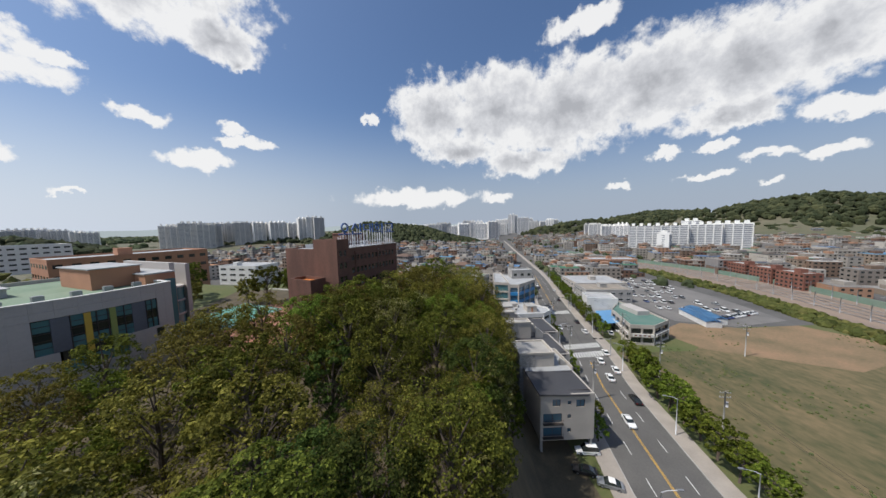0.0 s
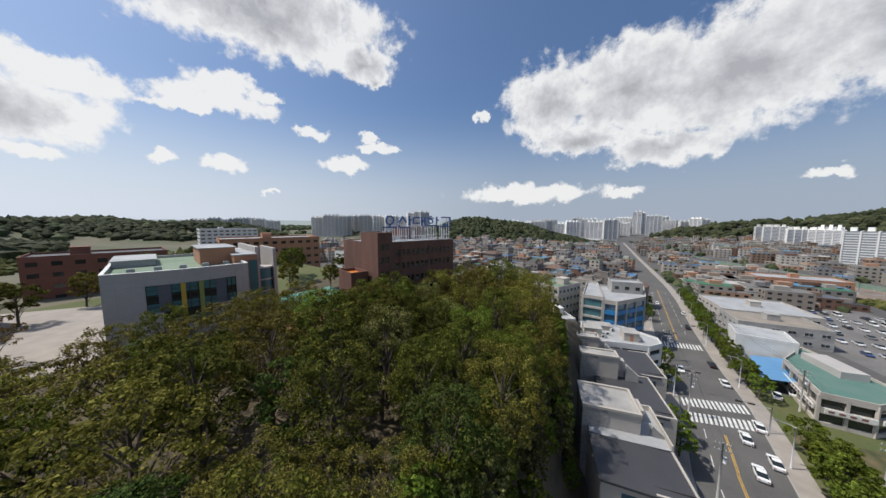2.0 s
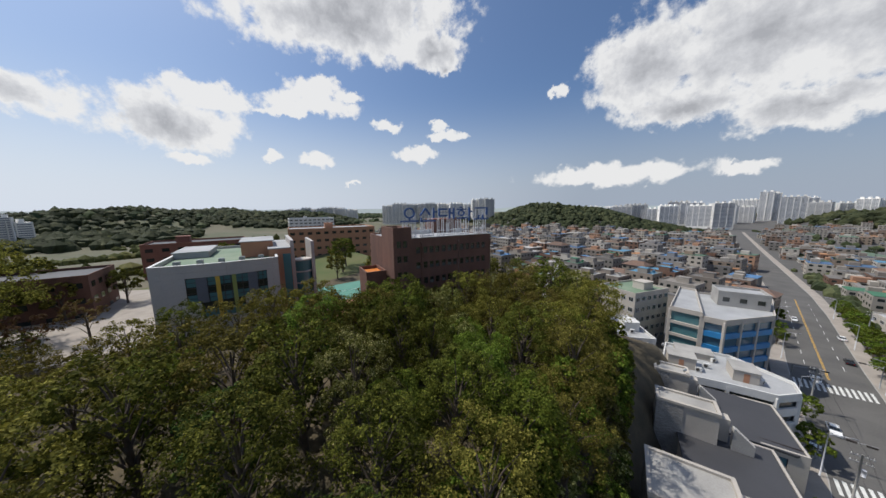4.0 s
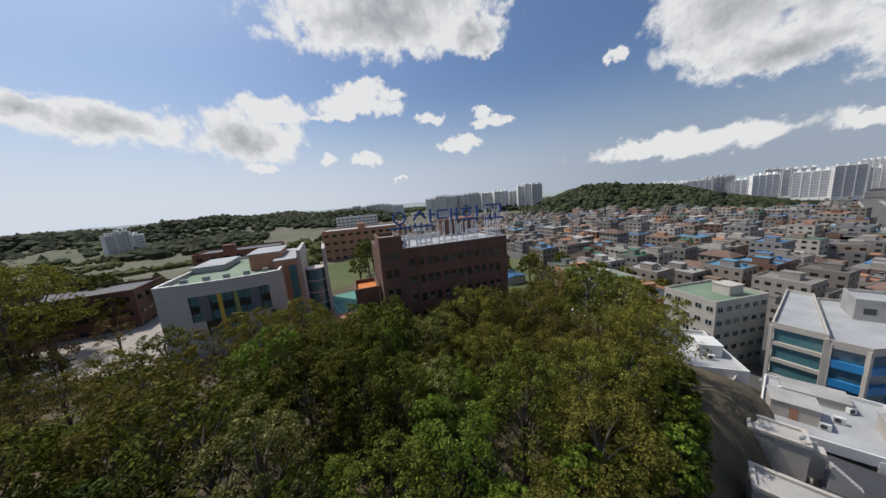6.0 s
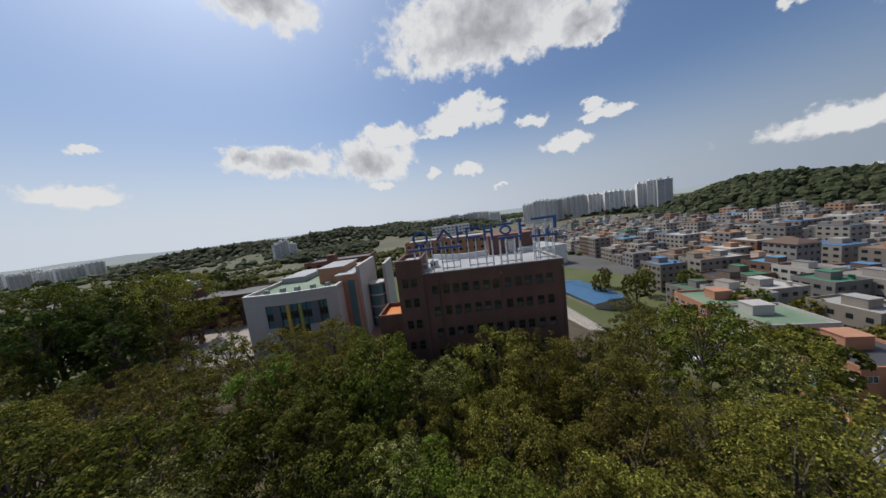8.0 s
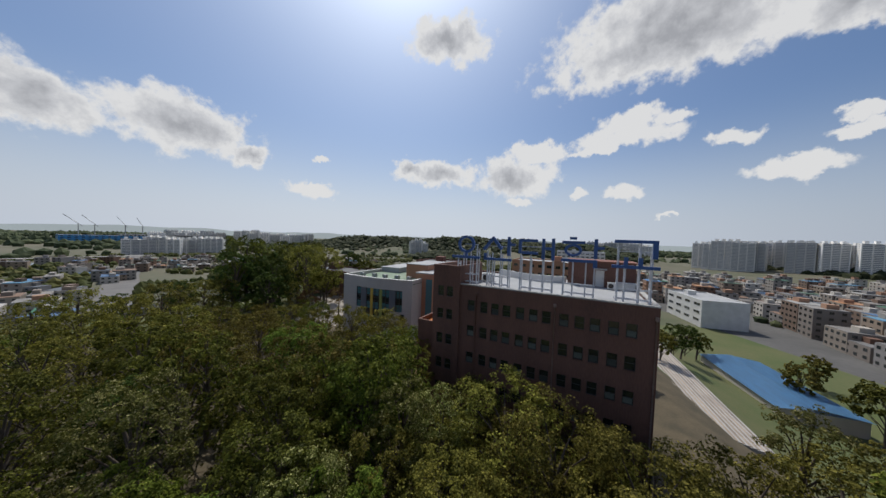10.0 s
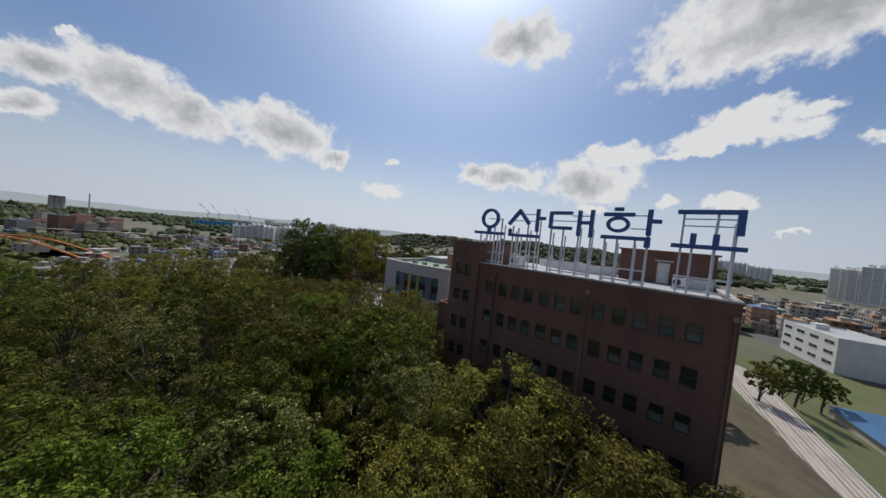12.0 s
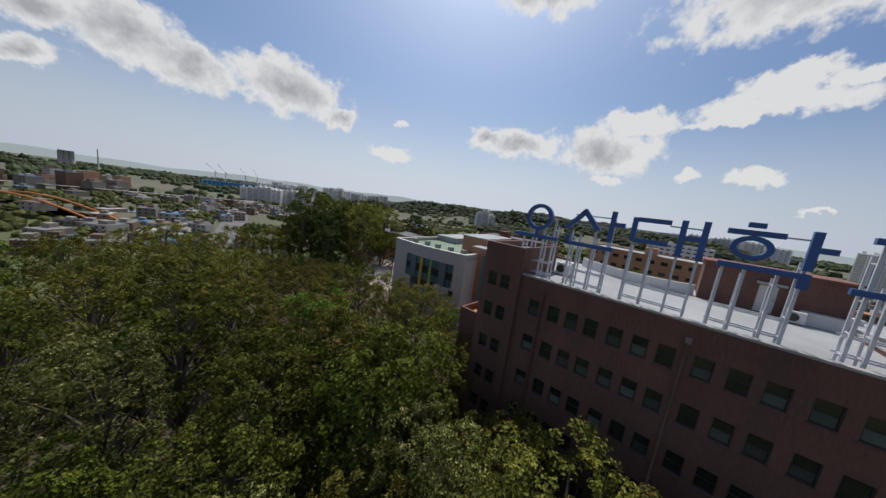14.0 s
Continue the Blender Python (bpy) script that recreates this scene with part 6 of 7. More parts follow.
def town_house(x, y, w, d, floors, yaw, far):
    if far:
        return far_house(x, y, w, d, floors, yaw)
    z = height(x, y)
    kind = town_rng.random()
    b = thing("town_house", pose(x, y, z, 0, 0, yaw), "Low flat-roofed town building with small windows" if kind > 0.2 else "Low town house with a dark pitched roof", "building", "town buildings")
    top = floors * 3.2
    bm = bmesh.new()
    box(bm, 0, w, 0, d, -4, top)
    if not far and kind > 0.2:
        for p in ((-0.02, w + 0.02, -0.02, 0.2), (-0.02, w + 0.02, d - 0.2, d + 0.02), (-0.02, 0.2, 0.2, d - 0.2), (w - 0.2, w + 0.02, 0.2, d - 0.2)):
            box(bm, *p, top, top + 0.8)
    if kind > 0.2:
        x0, y0 = town_rng.uniform(0.1, 0.5) * w, town_rng.uniform(0.1, 0.5) * d
        box(bm, x0, x0 + w * 0.35, y0, y0 + d * 0.35, top, top + 2.5)
    part("wall", bm, M["town_wall"], b)
    bm = bmesh.new()
    if kind > 0.2:
        box(bm, 0.2, w - 0.2, 0.2, d - 0.2, top + 0.01, top + 0.12)
        box(bm, x0 - 0.1, x0 + w * 0.35 + 0.1, y0 - 0.1, y0 + d * 0.35 + 0.1, top + 2.5, top + 2.62)
        if town_rng.random() < 0.6:
            tx, ty = town_rng.uniform(0.6, 0.85) * w, town_rng.uniform(0.6, 0.85) * d
            tube(bm, [(tx, ty, top), (tx, ty, top + 1.6)], [0.7, 0.7], 8)
        part("roof", bm, M["town_roof"], b)
    else:
        o = 0.5
        v = [bm.verts.new(p) for p in ((-o, -o, top), (w + o, -o, top), (w + o, d + o, top), (-o, d + o, top), (w * 0.25, d / 2, top + 2.2), (w * 0.75, d / 2, top + 2.2))]
        for f in ((0, 1, 5, 4), (1, 2, 5), (2, 3, 4, 5), (3, 0, 4), (3, 2, 1, 0)):
            bm.faces.new([v[i] for i in f])
        part("roof", bm, M["roof_brown"], b)
    bm = bmesh.new()
    gap = 2.7 if not far else 3.4
    for f in range(floors):
        zz = f * 3.2 + 1.1
        for k in range(max(1, int(w / gap))):
            c = (k + 0.5) * w / max(1, int(w / gap))
            hw = town_rng.choice((0.6, 0.8, 1.0))
            box(bm, c - hw, c + hw, -0.05, 0.02, zz, zz + 1.25)
            if not far:
                box(bm, c - hw, c + hw, d - 0.02, d + 0.05, zz, zz + 1.25)
        for k in range(max(1, int(d / gap))):
            c = (k + 0.5) * d / max(1, int(d / gap))
            hw = town_rng.choice((0.5, 0.7, 0.9))
            box(bm, w - 0.02, w + 0.05, c - hw, c + hw, zz, zz + 1.25)
            box(bm, -0.05, 0.02, c - hw, c + hw, zz, zz + 1.25)
    tagged(part("window_panes", bm, M["glass_dark"], b), kind="stuff")
    return b


M["roof_brown"] = mat("roof_brown", (0.16, 0.095, 0.065), (0.11, 0.075, 0.06), 0.8, 0.3, 5, 0.1, vary=0.3)


def town_ok(x, y):
    if y + 0.25 * x < 165 and x < 60:
        return False
    if x > road_right(y) - 30 and x < road_right(y) + 6:
        return False
    if -16 < x < 56 and y < 176:
        return False
    if -200 < x < -45 and y < (240 if x < -74 else 200) - 0.29 * (x + 57):
        return False
    for hx, hy, rx, ry, hh in HILLS:
        if math.hypot((x - hx) / rx, (y - hy) / ry) < 0.86:
            return False
    return True


# rows of houses on the grid north of the hill
for i in range(-18, 32):
    for j in range(-38, 24):
        a, b = i * 15.2 + 190 + (4 if i % 2 else 0), j * 15.6 + (4 if j % 3 == 0 else 0)
        x, y = a * UX + b * UY, a * UY - b * UX
        if not (-330 < x < road_right(y) - 30 and 120 < y < 560) or not town_ok(x, y) or town_rng.random() < 0.08:
            continue
        far = math.hypot(x - 10, y - 60) > 215
        town_house(x, y, town_rng.uniform(10.5, 14.6), town_rng.uniform(9.5, 12.5), town_rng.choice((2, 3, 4, 4, 4, 4) if y < 240 else (2, 2, 3, 3, 4, 5)), C_YAW - 90 + town_rng.choice((0, 0, 0, 2)), far)
# works and low roofs between street and railway, and the town beyond the railway
for k in range(300):
    y = town_rng.uniform(232, 640)
    x = road_right(y) + town_rng.uniform(10, 80)
    if x < rail_at(min(6.9, 4 + (y - 250) / 75))[0].x - 22 and not (146 < x < 207 and 255 < y < 296):
        town_house(x, y, town_rng.uniform(12, 22), town_rng.uniform(10, 18), town_rng.choice((1, 2, 2, 3)), -12, True)
for k in range(1700):
    x, y = town_rng.uniform(262, 900), town_rng.uniform(60, 900)
    if y < 0.25 * x or not town_ok(x, y) or (335 < x < 495 and 390 < y < 490):
        continue
    town_house(x, y, town_rng.uniform(10, 24), town_rng.uniform(9, 17), town_rng.choice((1, 1, 2, 2, 3, 4)), town_rng.choice((-20, 70)) + town_rng.uniform(-4, 4), True)
for k in range(4):
    block("brick_flats", pose(*lean(244 + 1.5 * k, 172 + 21 * k), 0, 0, 0, 80 - 3 * k), 18, 11, -0.5, 4, 2.8, M["brick_red"], M["concrete"], "Red brick four-storey flats beyond the railway", group="red brick flats", singles=False, gap=2.8, seed=30 + k)
# low houses on the plain south-west of the wood
for k in range(230):
    a, r = radians(town_rng.uniform(104, 170)), town_rng.uniform(230, 620)
    x, y = 10 - math.sin(a) * r, 60 + math.cos(a) * r
    if y < -75 and noise.noise((x * 0.008, y * 0.008, 4)) > -0.1:
        town_house(x, y, town_rng.uniform(9, 20), town_rng.uniform(8, 16), town_rng.choice((1, 1, 2, 2, 3)), town_rng.choice((20, 50)), True)
for k in range(190):
    y = town_rng.uniform(290, 680)
    x = road_right(y) + (town_rng.uniform(-60, -31) if k % 2 else town_rng.uniform(6, 46))
    town_house(x, y, town_rng.uniform(9, 13), town_rng.uniform(9, 13), town_rng.choice((1, 2, 2, 3, 4)), -14, True)
for k in range(26):
    town_house(town_rng.uniform(-340, -150), town_rng.uniform(-700, -520), town_rng.uniform(14, 24), town_rng.uniform(10, 14), town_rng.choice((3, 5, 6, 8)), 20, True)
for k in range(60):
    town_house(town_rng.uniform(-430, -300), town_rng.uniform(-380, -220), town_rng.uniform(8, 16), town_rng.uniform(8, 12), town_rng.choice((1, 2, 2, 3)), 40, True)
join_far_town()


# ---- apartment towers ----
def apartment(x, y, w, h, yaw, d=13.0, z=None, label="Tall pale apartment slab with rows of balconies", paint="apartment"):
    z = height(x, y) if z is None else z
    a = thing("apartment_slab", pose(x, y, z, 0, 0, yaw), label, "apartment block", "apartment towers")
    bm = bmesh.new()
    box(bm, -w / 2, w / 2, 0, d, -6, h)
    n = max(2, int(w / 9))
    for k in range(n + 1):
        c = -w / 2 + w * k / n
        box(bm, c - 0.5, c + 0.5, -0.9, d + 0.9, -6, h + 0.6)
    for k in range(n):
        c = -w / 2 + w * (k + 0.5) / n
        box(bm, c - 2.2, c + 2.2, d * 0.3, d * 0.8, h, h + 4.5)
    part("body", bm, M[paint], a)
    bm = bmesh.new()
    f = 0
    while f * 2.9 < h - 2:
        for k in range(n):
            c = -w / 2 + w * (k + 0.5) / n
            hw = w / n / 2 - 0.9
            box(bm, c - hw, c + hw, -0.35, 0.02, f * 2.9 + 1.1, f * 2.9 + 2.5)
            box(bm, c - hw * 0.6, c + hw * 0.6, d - 0.02, d + 0.2, f * 2.9 + 1.1, f * 2.9 + 2.3)
        box(bm, w / 2 + 0.5, w / 2 + 0.56, d * 0.35, d * 0.6, f * 2.9 + 1.1, f * 2.9 + 2.2)
        box(bm, -w / 2 - 0.56, -w / 2 - 0.5, d * 0.35, d * 0.6, f * 2.9 + 1.1, f * 2.9 + 2.2)
        f += 1
    tagged(part("window_panes", bm, M["apartment_band"], a), kind="stuff")
    return a


def far_row(yaw0, yaw1, dist, count, h0, h1, base, w=34, seed=0, depth=60):
    """A row of slabs seen between two bearings from the hill."""
    rng = random.Random(seed)
    for k in range(count):
        a = radians(yaw0 + (yaw1 - yaw0) * (k + 0.5) / count + rng.uniform(-0.3, 0.3))
        r = dist + rng.uniform(-depth, depth)
        x, y = 10 - math.sin(a) * r, 45 + math.cos(a) * r
        apartment(x, y, w * rng.uniform(0.75, 1.2), rng.uniform(h0, h1), math.degrees(a) + rng.uniform(-25, 25), z=base)


far_row(46, 28, 860, 22, 52, 60, 8, 38, 1, 30)
far_row(27.5, 23.5, 820, 3, 68, 74, 8, 28, 2, 10)
far_row(6, -13, 900, 15, 34, 58, 4, 38, 3, 70)
far_row(-12, -25, 1150, 13, 40, 70, 4, 34, 4, 120)
far_row(-15.5, -17, 1150, 2, 78, 84, 4, 24, 14, 20)
far_row(-31, -37, 900, 7, 32, 38, 4, 34, 5, 30)
far_row(64, 52, 1250, 13, 46, 58, 4, 36, 6, 60)
far_row(139, 129, 780, 11, 30, 36, -2, 34, 7, 25)
far_row(128, 116, 1500, 18, 40, 60, -2, 34, 8, 120)
far_row(137, 129, 1550, 9, 36, 50, -2, 40, 15, 120)
far_row(94.5, 92.5, 640, 3, 30, 44, 8, 22, 10, 10)
for x, y, w, h, yaw in ((334, 455, 44, 40, -42), (368, 442, 44, 40, -40), (404, 425, 46, 41, -38), (437, 408, 42, 42, -36), (352, 425, 26, 28, 42), (418, 456, 22, 47, -30)):
    apartment(x + 25, y, w, h, yaw, 14, 0, "Bright white apartment slab with stacked balconies", "apartment_white")


# ---- distant woods, as many small jagged crowns ----
def blob_mesh(points, name, label, seed, material="wood_far", sub=1):
    rng = np.random.default_rng(seed)
    tmp = bmesh.new()
    bmesh.ops.create_icosphere(tmp, subdivisions=sub, radius=1.0)
    base_v = np.array([v.co[:] for v in tmp.verts])
    base_f = np.array([[v.index for v in f.verts] for f in tmp.faces])
    tmp.free()
    vs, fs, off = [], [], 0
    for x, y, z, r in points:
        jit = base_v * (1 + rng.normal(size=(len(base_v), 1)) * 0.16)
        vs.append(jit * (r, r, r * rng.uniform(0.8, 1.15)) + (x, y, z + r * 0.35))
        fs.append(base_f + off)
        off += len(base_v)
    me = bpy.data.meshes.new(name)
    me.from_pydata(np.concatenate(vs).tolist(), [], np.concatenate(fs).tolist())
    me.materials.append(M[material])
    return tagged(new(name, me), label, "woodland", kind="stuff")


wr = random.Random(77)
pts_near, pts_far = [], []
for n, (hx, hy, rx, ry, hh) in enumerate(HILLS):
    near = n in (0, 1)
    want = (1100 if near else 1000) if n != 9 else 300
    for _ in range(want):
        a, r = wr.uniform(0, 6.2832), math.sqrt(wr.random()) * 0.9
        x, y = hx + math.cos(a) * r * rx, hy + math.sin(a) * r * ry
        (pts_near if near else pts_far).append((x, y, height(x, y), wr.uniform(4, 7) if near else wr.uniform(6, 10)))
blob_mesh(pts_near, "wooded_hill", "Dense dark green wood covering the hill behind the town", 1, sub=2)
blob_mesh(pts_far, "far_wood", "Distant dark green woods on low hills", 2)
pts = []
for _ in range(3600):  # broken belts of trees on the plain and west of the campus
    x, y = wr.uniform(-700, -60), wr.uniform(-520, 160)
    if x > -150 and y > -160 or abs((x + 189) * 0.747 - (y + 182) * 0.665) < 14:
        continue
    if noise.noise((x * 0.012, y * 0.012, 7)) > -0.12 and not (-175 < x < -90 and 0 < y < 75):
        pts.append((x, y, height(x, y), wr.uniform(2.6, 4.8)))
blob_mesh(pts, "tree_belts", "Broken belts of olive-green trees on the plain", 3, "wood_olive", 1)
pts = []
for _ in range(9500):
    x, y = wr.uniform(-2400, 100), wr.uniform(-2600, 1900)
    if (x < -650 or y < -520 or y > 900) and noise.noise((x * 0.005, y * 0.005, 9)) > -0.05:
        pts.append((x, y, height(x, y), wr.uniform(5, 9) * (1 + math.hypot(x, y) / 3000)))
blob_mesh(pts, "tree_belts", "Far scattered trees on the hazy plain", 4)
pts = []
for _ in range(1500):  # street trees and small groves among the houses
    x, y = wr.uniform(-320, 850), wr.uniform(190, 850)
    if town_ok(x, y) and abs(x - rail_at(min(6.9, max(0, 3 + (y - 180) / 70)))[0].x - 10) > 26:
        pts.append((x, y, height(x, y), wr.uniform(2.0, 5.0)))
for _ in range(260):
    y = wr.uniform(226, 330)
    pts.append((road_right(y) + wr.uniform(7, 34), y, -1, wr.uniform(1.8, 3.6)))
blob_mesh(pts, "town_trees", "Small green trees scattered among the town's houses", 6)
pts = []
for t_ in range(900):
    p, d = rail_at(wr.uniform(1.4, 5.6))
    pts.append((p.x - wr.uniform(11, 26), p.y + wr.uniform(-4, 4), -1.2, wr.uniform(0.8, 2.3)))
blob_mesh(pts, "hedge_trees", "Thick green belt of trees beside the railway", 5, "wood_olive", 2)

# campus and street trees
for x, y, k, s in ((-66, 72, 0, 1.0), (-58, 96, 1, 0.9), (-52, 96, 0, 1.0), (-44, 98, 0, 0.9), (-70, 90, 1, 0.9), (-78, 98, 0, 1.0), (-84, 104, 0, 1.0), (-38, 100, 1, 0.9), (-62, 30, 3, 0.95), (-68, 36, 3, 0.8), (-82, 26, 0, 0.9), (-90, 34, 1, 0.9),
                   (-74, 18, 2, 1.0), (-66, 12, 2, 1.1), (-80, 6, 2, 1.1), (-58, 20, 2, 1.0), (-90, 16, 0, 1.1), (-96, 44, 0, 0.8), (-104, 56, 1, 0.9), (-110, 30, 0, 1.0), (-120, 20, 2, 1.1), (-106, 70, 0, 1.0), (-70, 2, 0, 1.2), (-86, -8, 1, 1.2), (-100, -4, 2, 1.2),
                   (-48, 116, 1, 0.7), (-60, 128, 2, 0.7), (-66, 136, 2, 0.75), (-72, 146, 0, 0.7), (-24, 128, 1, 0.7), (0, 118, 0, 1.0), (4, 108, 0, 1.1), (-52, 152, 1, 0.9), (-38, 150, 0, 1.0), (-24, 148, 1, 1.0), (-12, 146, 0, 1.0), (-60, 166, 1, 0.8), (-44, 166, 1, 1.0), (-30, 164, 0, 0.9), (-16, 160, 1, 1.0), (-4, 154, 1, 1.0), (6, 146, 1, 1.0)):
    plant(MID[k], x, y, s, "campus trees", campus=True)
for y in range(44, 96, 5):
    plant(STREET[y % 2], road_right(y) + 5.4 + trng.uniform(-0.5, 0.8), y, trng.uniform(1.05, 1.3), "street trees", z=-0.9)
for y in range(116, 236, 6):
    plant(STREET[y % 2], road_right(y) + 4.3 + trng.uniform(-0.3, 0.3), y, trng.uniform(0.85, 1.1), "street trees", z=-0.9)
for y in (60, 66, 84, 90, 112, 126, 178, 190, 205):
    plant(STREET[y % 2], road_right(y) - 17.3, y, trng.uniform(0.8, 1.05), "street trees", z=-0.9)

# roof houses on the white corner block
for x, y, w, d, hgt in ((22.5, 112, 5, 4, 2.6), (33.5, 112, 4, 5, 2.4), (24, 119, 7, 4, 1.4)):
    r = thing("roof_house", pose(*lean(x, y), 12.2), "Small white roof house with a flat concrete top", "roof structure", "white roof houses")
    bm = bmesh.new()
    box(bm, 0, w, 0, d, 0, hgt)
    part("wall", bm, M["stucco"], r)
    bm = bmesh.new()
    box(bm, -0.15, w + 0.15, -0.15, d + 0.15, hgt, hgt + 0.15)
    part("roof", bm, M["concrete"], r)
    bm = bmesh.new()
    box(bm, w * 0.4, w * 0.4 + 0.9, -0.05, 0.02, 0, min(2.0, hgt - 0.2))
    part("door", bm, M["brick_orange"], r, "brown door")

# ---- vehicles ----
def car(name, paint, label, length=4.5, tall=1.45, van=False):
    c = thing(name, pose(0, 0, -200), label, "car")
    k = length / 4.5
    bm = bmesh.new()

    def loft(profile, halves, mi=0):
        left = [bm.verts.new((-h, y, z)) for (y, z), h in zip(profile, halves)]
        right = [bm.verts.new((h, y, z)) for (y, z), h in zip(profile, halves)]
        n = len(profile)
        for i in range(n):
            bm.faces.new((left[i], left[(i + 1) % n], right[(i + 1) % n], right[i])).material_index = mi
        bm.faces.new(left[::-1]).material_index = mi
        bm.faces.new(right).material_index = mi

    body = [(-2.2 * k, 0.28), (2.15 * k, 0.28), (2.25 * k, 0.55), (2.15 * k, 0.74), (1.05 * k, 0.90), (-1.85 * k, 0.95), (-2.22 * k, 0.85), (-2.27 * k, 0.5)]
    loft(body, [0.84, 0.84, 0.80, 0.80, 0.90, 0.90, 0.84, 0.86])
    bmesh.ops.recalc_face_normals(bm, faces=bm.faces)
    part("body", bm, paint, c)
    bm = bmesh.new()
    back = -2.1 * k if van else -1.75 * k
    cab = [(1.0 * k, 0.90), (0.35 * k, tall - 0.06), (-0.9 * k if not van else -1.8 * k, tall - 0.05), (back, 0.95)]
    loft(cab, [0.82, 0.66, 0.66, 0.78])
    bmesh.ops.recalc_face_normals(bm, faces=bm.faces)
    part("glasshouse", bm, M["glass_dark"], c, "dark tinted glass cabin")
    bm = bmesh.new()
    r0, r1 = 0.30 * k, (-0.9 if not van else -1.8) * k
    loft([(r0, tall - 0.07), (r0 - 0.15, tall), (r1 + 0.15, tall), (r1, tall - 0.06)], [0.665, 0.62, 0.62, 0.665])
    bmesh.ops.recalc_face_normals(bm, faces=bm.faces)
    part("roof", bm, paint, c)
    bm = bmesh.new()
    tube(bm, [(-0.11, 0, 0), (0.11, 0, 0)], [0.32, 0.32], 14)
    me = mesh_of("wheel", bm, [M["tyre"]])
    bm = bmesh.new()
    tube(bm, [(-0.125, 0, 0), (0.125, 0, 0)], [0.19, 0.19], 10)
    rim = mesh_of("rim", bm, [M["steel_grey"]])
    for sx in (-0.78, 0.78):
        for sy in (-1.35 * k, 1.38 * k):
            w = share("wheel", me, pose(sx, sy, 0.32), c)
            share("rim", rim, Matrix(), w, "grey alloy rim")
    for sx in (-0.62, 0.62):
        bm = bmesh.new()
        box(bm, sx - 0.16, sx + 0.16, 2.12 * k, 2.24 * k, 0.58, 0.70)
        part("headlight", bm, M["glass_sky"], c)
        bm = bmesh.new()
        box(bm, sx - 0.16, sx + 0.16, -2.27 * k, -2.2 * k, 0.62, 0.78)
        part("tail_light", bm, M["tail_red"], c)
    return c


M["tail_red"] = mat("tail_red", (0.35, 0.02, 0.02), (0.28, 0.02, 0.02), 0.3, 1, 6, 0.0)
WHITE = car("car", M["car_white"], "White saloon car on the asphalt street")
BLACK = car("car", M["car_black"], "Black saloon car on the asphalt street")
ANY = car("parked_car", M["car_paint"], "Parked saloon car with dark windows")
VAN = car("parked_van", M["car_white"], "White parked van with dark windows", 4.9, 1.95, True)


def park(kind, x, y, yaw, z=-0.93, group=""):
    m = pose(*(lean(x, y) if x > 30 else (x, y)), z, 0, 0, yaw)
    if kind.name not in rooted:
        rooted.add(kind.name)
        kind.matrix_basis = m
        ob = kind
    else:
        ob = copy_thing(kind, m)
    if group:
        ob["group"] = group
    return ob


for x, y, kind, flip in ((46.3, 65.0, WHITE, 180), (53.9, 73.0, BLACK, 0), (57.6, 88.2, WHITE, 0), (53.4, 84.0, WHITE, 0), (60.4, 100.2, WHITE, 0), (55.6, 94.6, WHITE, 0), (61.9, 120.5, WHITE, 0), (63.3, 133.0, BLACK, 0),
                         (56.0, 152, WHITE, 180), (66.5, 172, BLACK, 0), (70.5, 196, WHITE, 0), (62, 214, WHITE, 180), (47.6, 118.5, WHITE, 180), (52.4, 126, WHITE, 180)):
    park(kind, x, y, road_point(0, y)[2] + flip, group="cars on the street")
for x, y, kind, yaw in ((31.4, 57.2, VAN, 82), (29.6, 52.6, BLACK, 70), (31.6, 49.6, ANY, 66), (77.5, 121, WHITE, -30), (79, 116, ANY, -50), (72.5, 118, WHITE, -25)):
    park(kind, x, y, yaw, group="cars beside the houses")
prng = random.Random(12)
for row in range(7):
    for k in range(9):
        if prng.random() < 0.30:
            continue
        x, y = 118 + 4.4 * k + row * 0.6 + prng.uniform(-0.4, 0.4), 150 + 13 * row + prng.uniform(-0.5, 0.5) - 1.2 * k
        park(prng.choice([ANY, ANY, ANY, VAN]), x, y, prng.choice((-12, 168)) + prng.uniform(-3, 3), group="cars in the car park")
for k in range(8):
    park(ANY, 138 + 2.9 * k, 131.5 + 0.8 * k, 10, group="cars in the car park")
for k in range(14):
    park(ANY, -22 + 5.2 * k + (2 if k > 6 else 0), 150.5 - 3.75 * k + 0.0, yaw_of(10.5, -7.6) - 90, z=height(-22 + 5.2 * k, 150.5 - 3.75 * k) + 0.05, group="cars along the side street") if k not in (3, 7, 8, 11) and (-22 + 5.2 * k) < 8 else None
for k in range(10):
    x, y = 34 + 2.2 * k, 172 + 4.6 * k
    if x < road_right(y) - 22:
        park(ANY, x, y, -26, z=height(x, y) + 0.05, group="cars along the side street")


# ---- street furniture ----
def street_lamp(x, y, yaw, z=-0.8, tall=8.8):
    l = thing("street_lamp", pose(x, y, z, 0, 0, yaw), "Grey steel street lamp with a long curved arm", "street lamp", "street lamps")
    bm = bmesh.new()
    tube(bm, [(0, 0, 0), (0, 0, tall * 0.55), (0, 0, tall)], [0.12, 0.1, 0.07], 8)
    part("pole", bm, M["steel_white"], l)
    bm = bmesh.new()
    tube(bm, [(0, 0, tall - 0.05), (0.8, 0, tall + 0.35), (2.6, 0, tall + 0.6)], [0.06, 0.05, 0.045], 6)
    part("arm", bm, M["steel_white"], l)
    bm = bmesh.new()
    box(bm, 2.3, 3.1, -0.14, 0.14, tall + 0.5, tall + 0.68)
    part("lantern", bm, M["steel_grey"], l)
    bm = bmesh.new()
    box(bm, -0.2, 0.2, -0.2, 0.2, -0.3, 0.12)
    part("base", bm, M["concrete"], l)
    return l


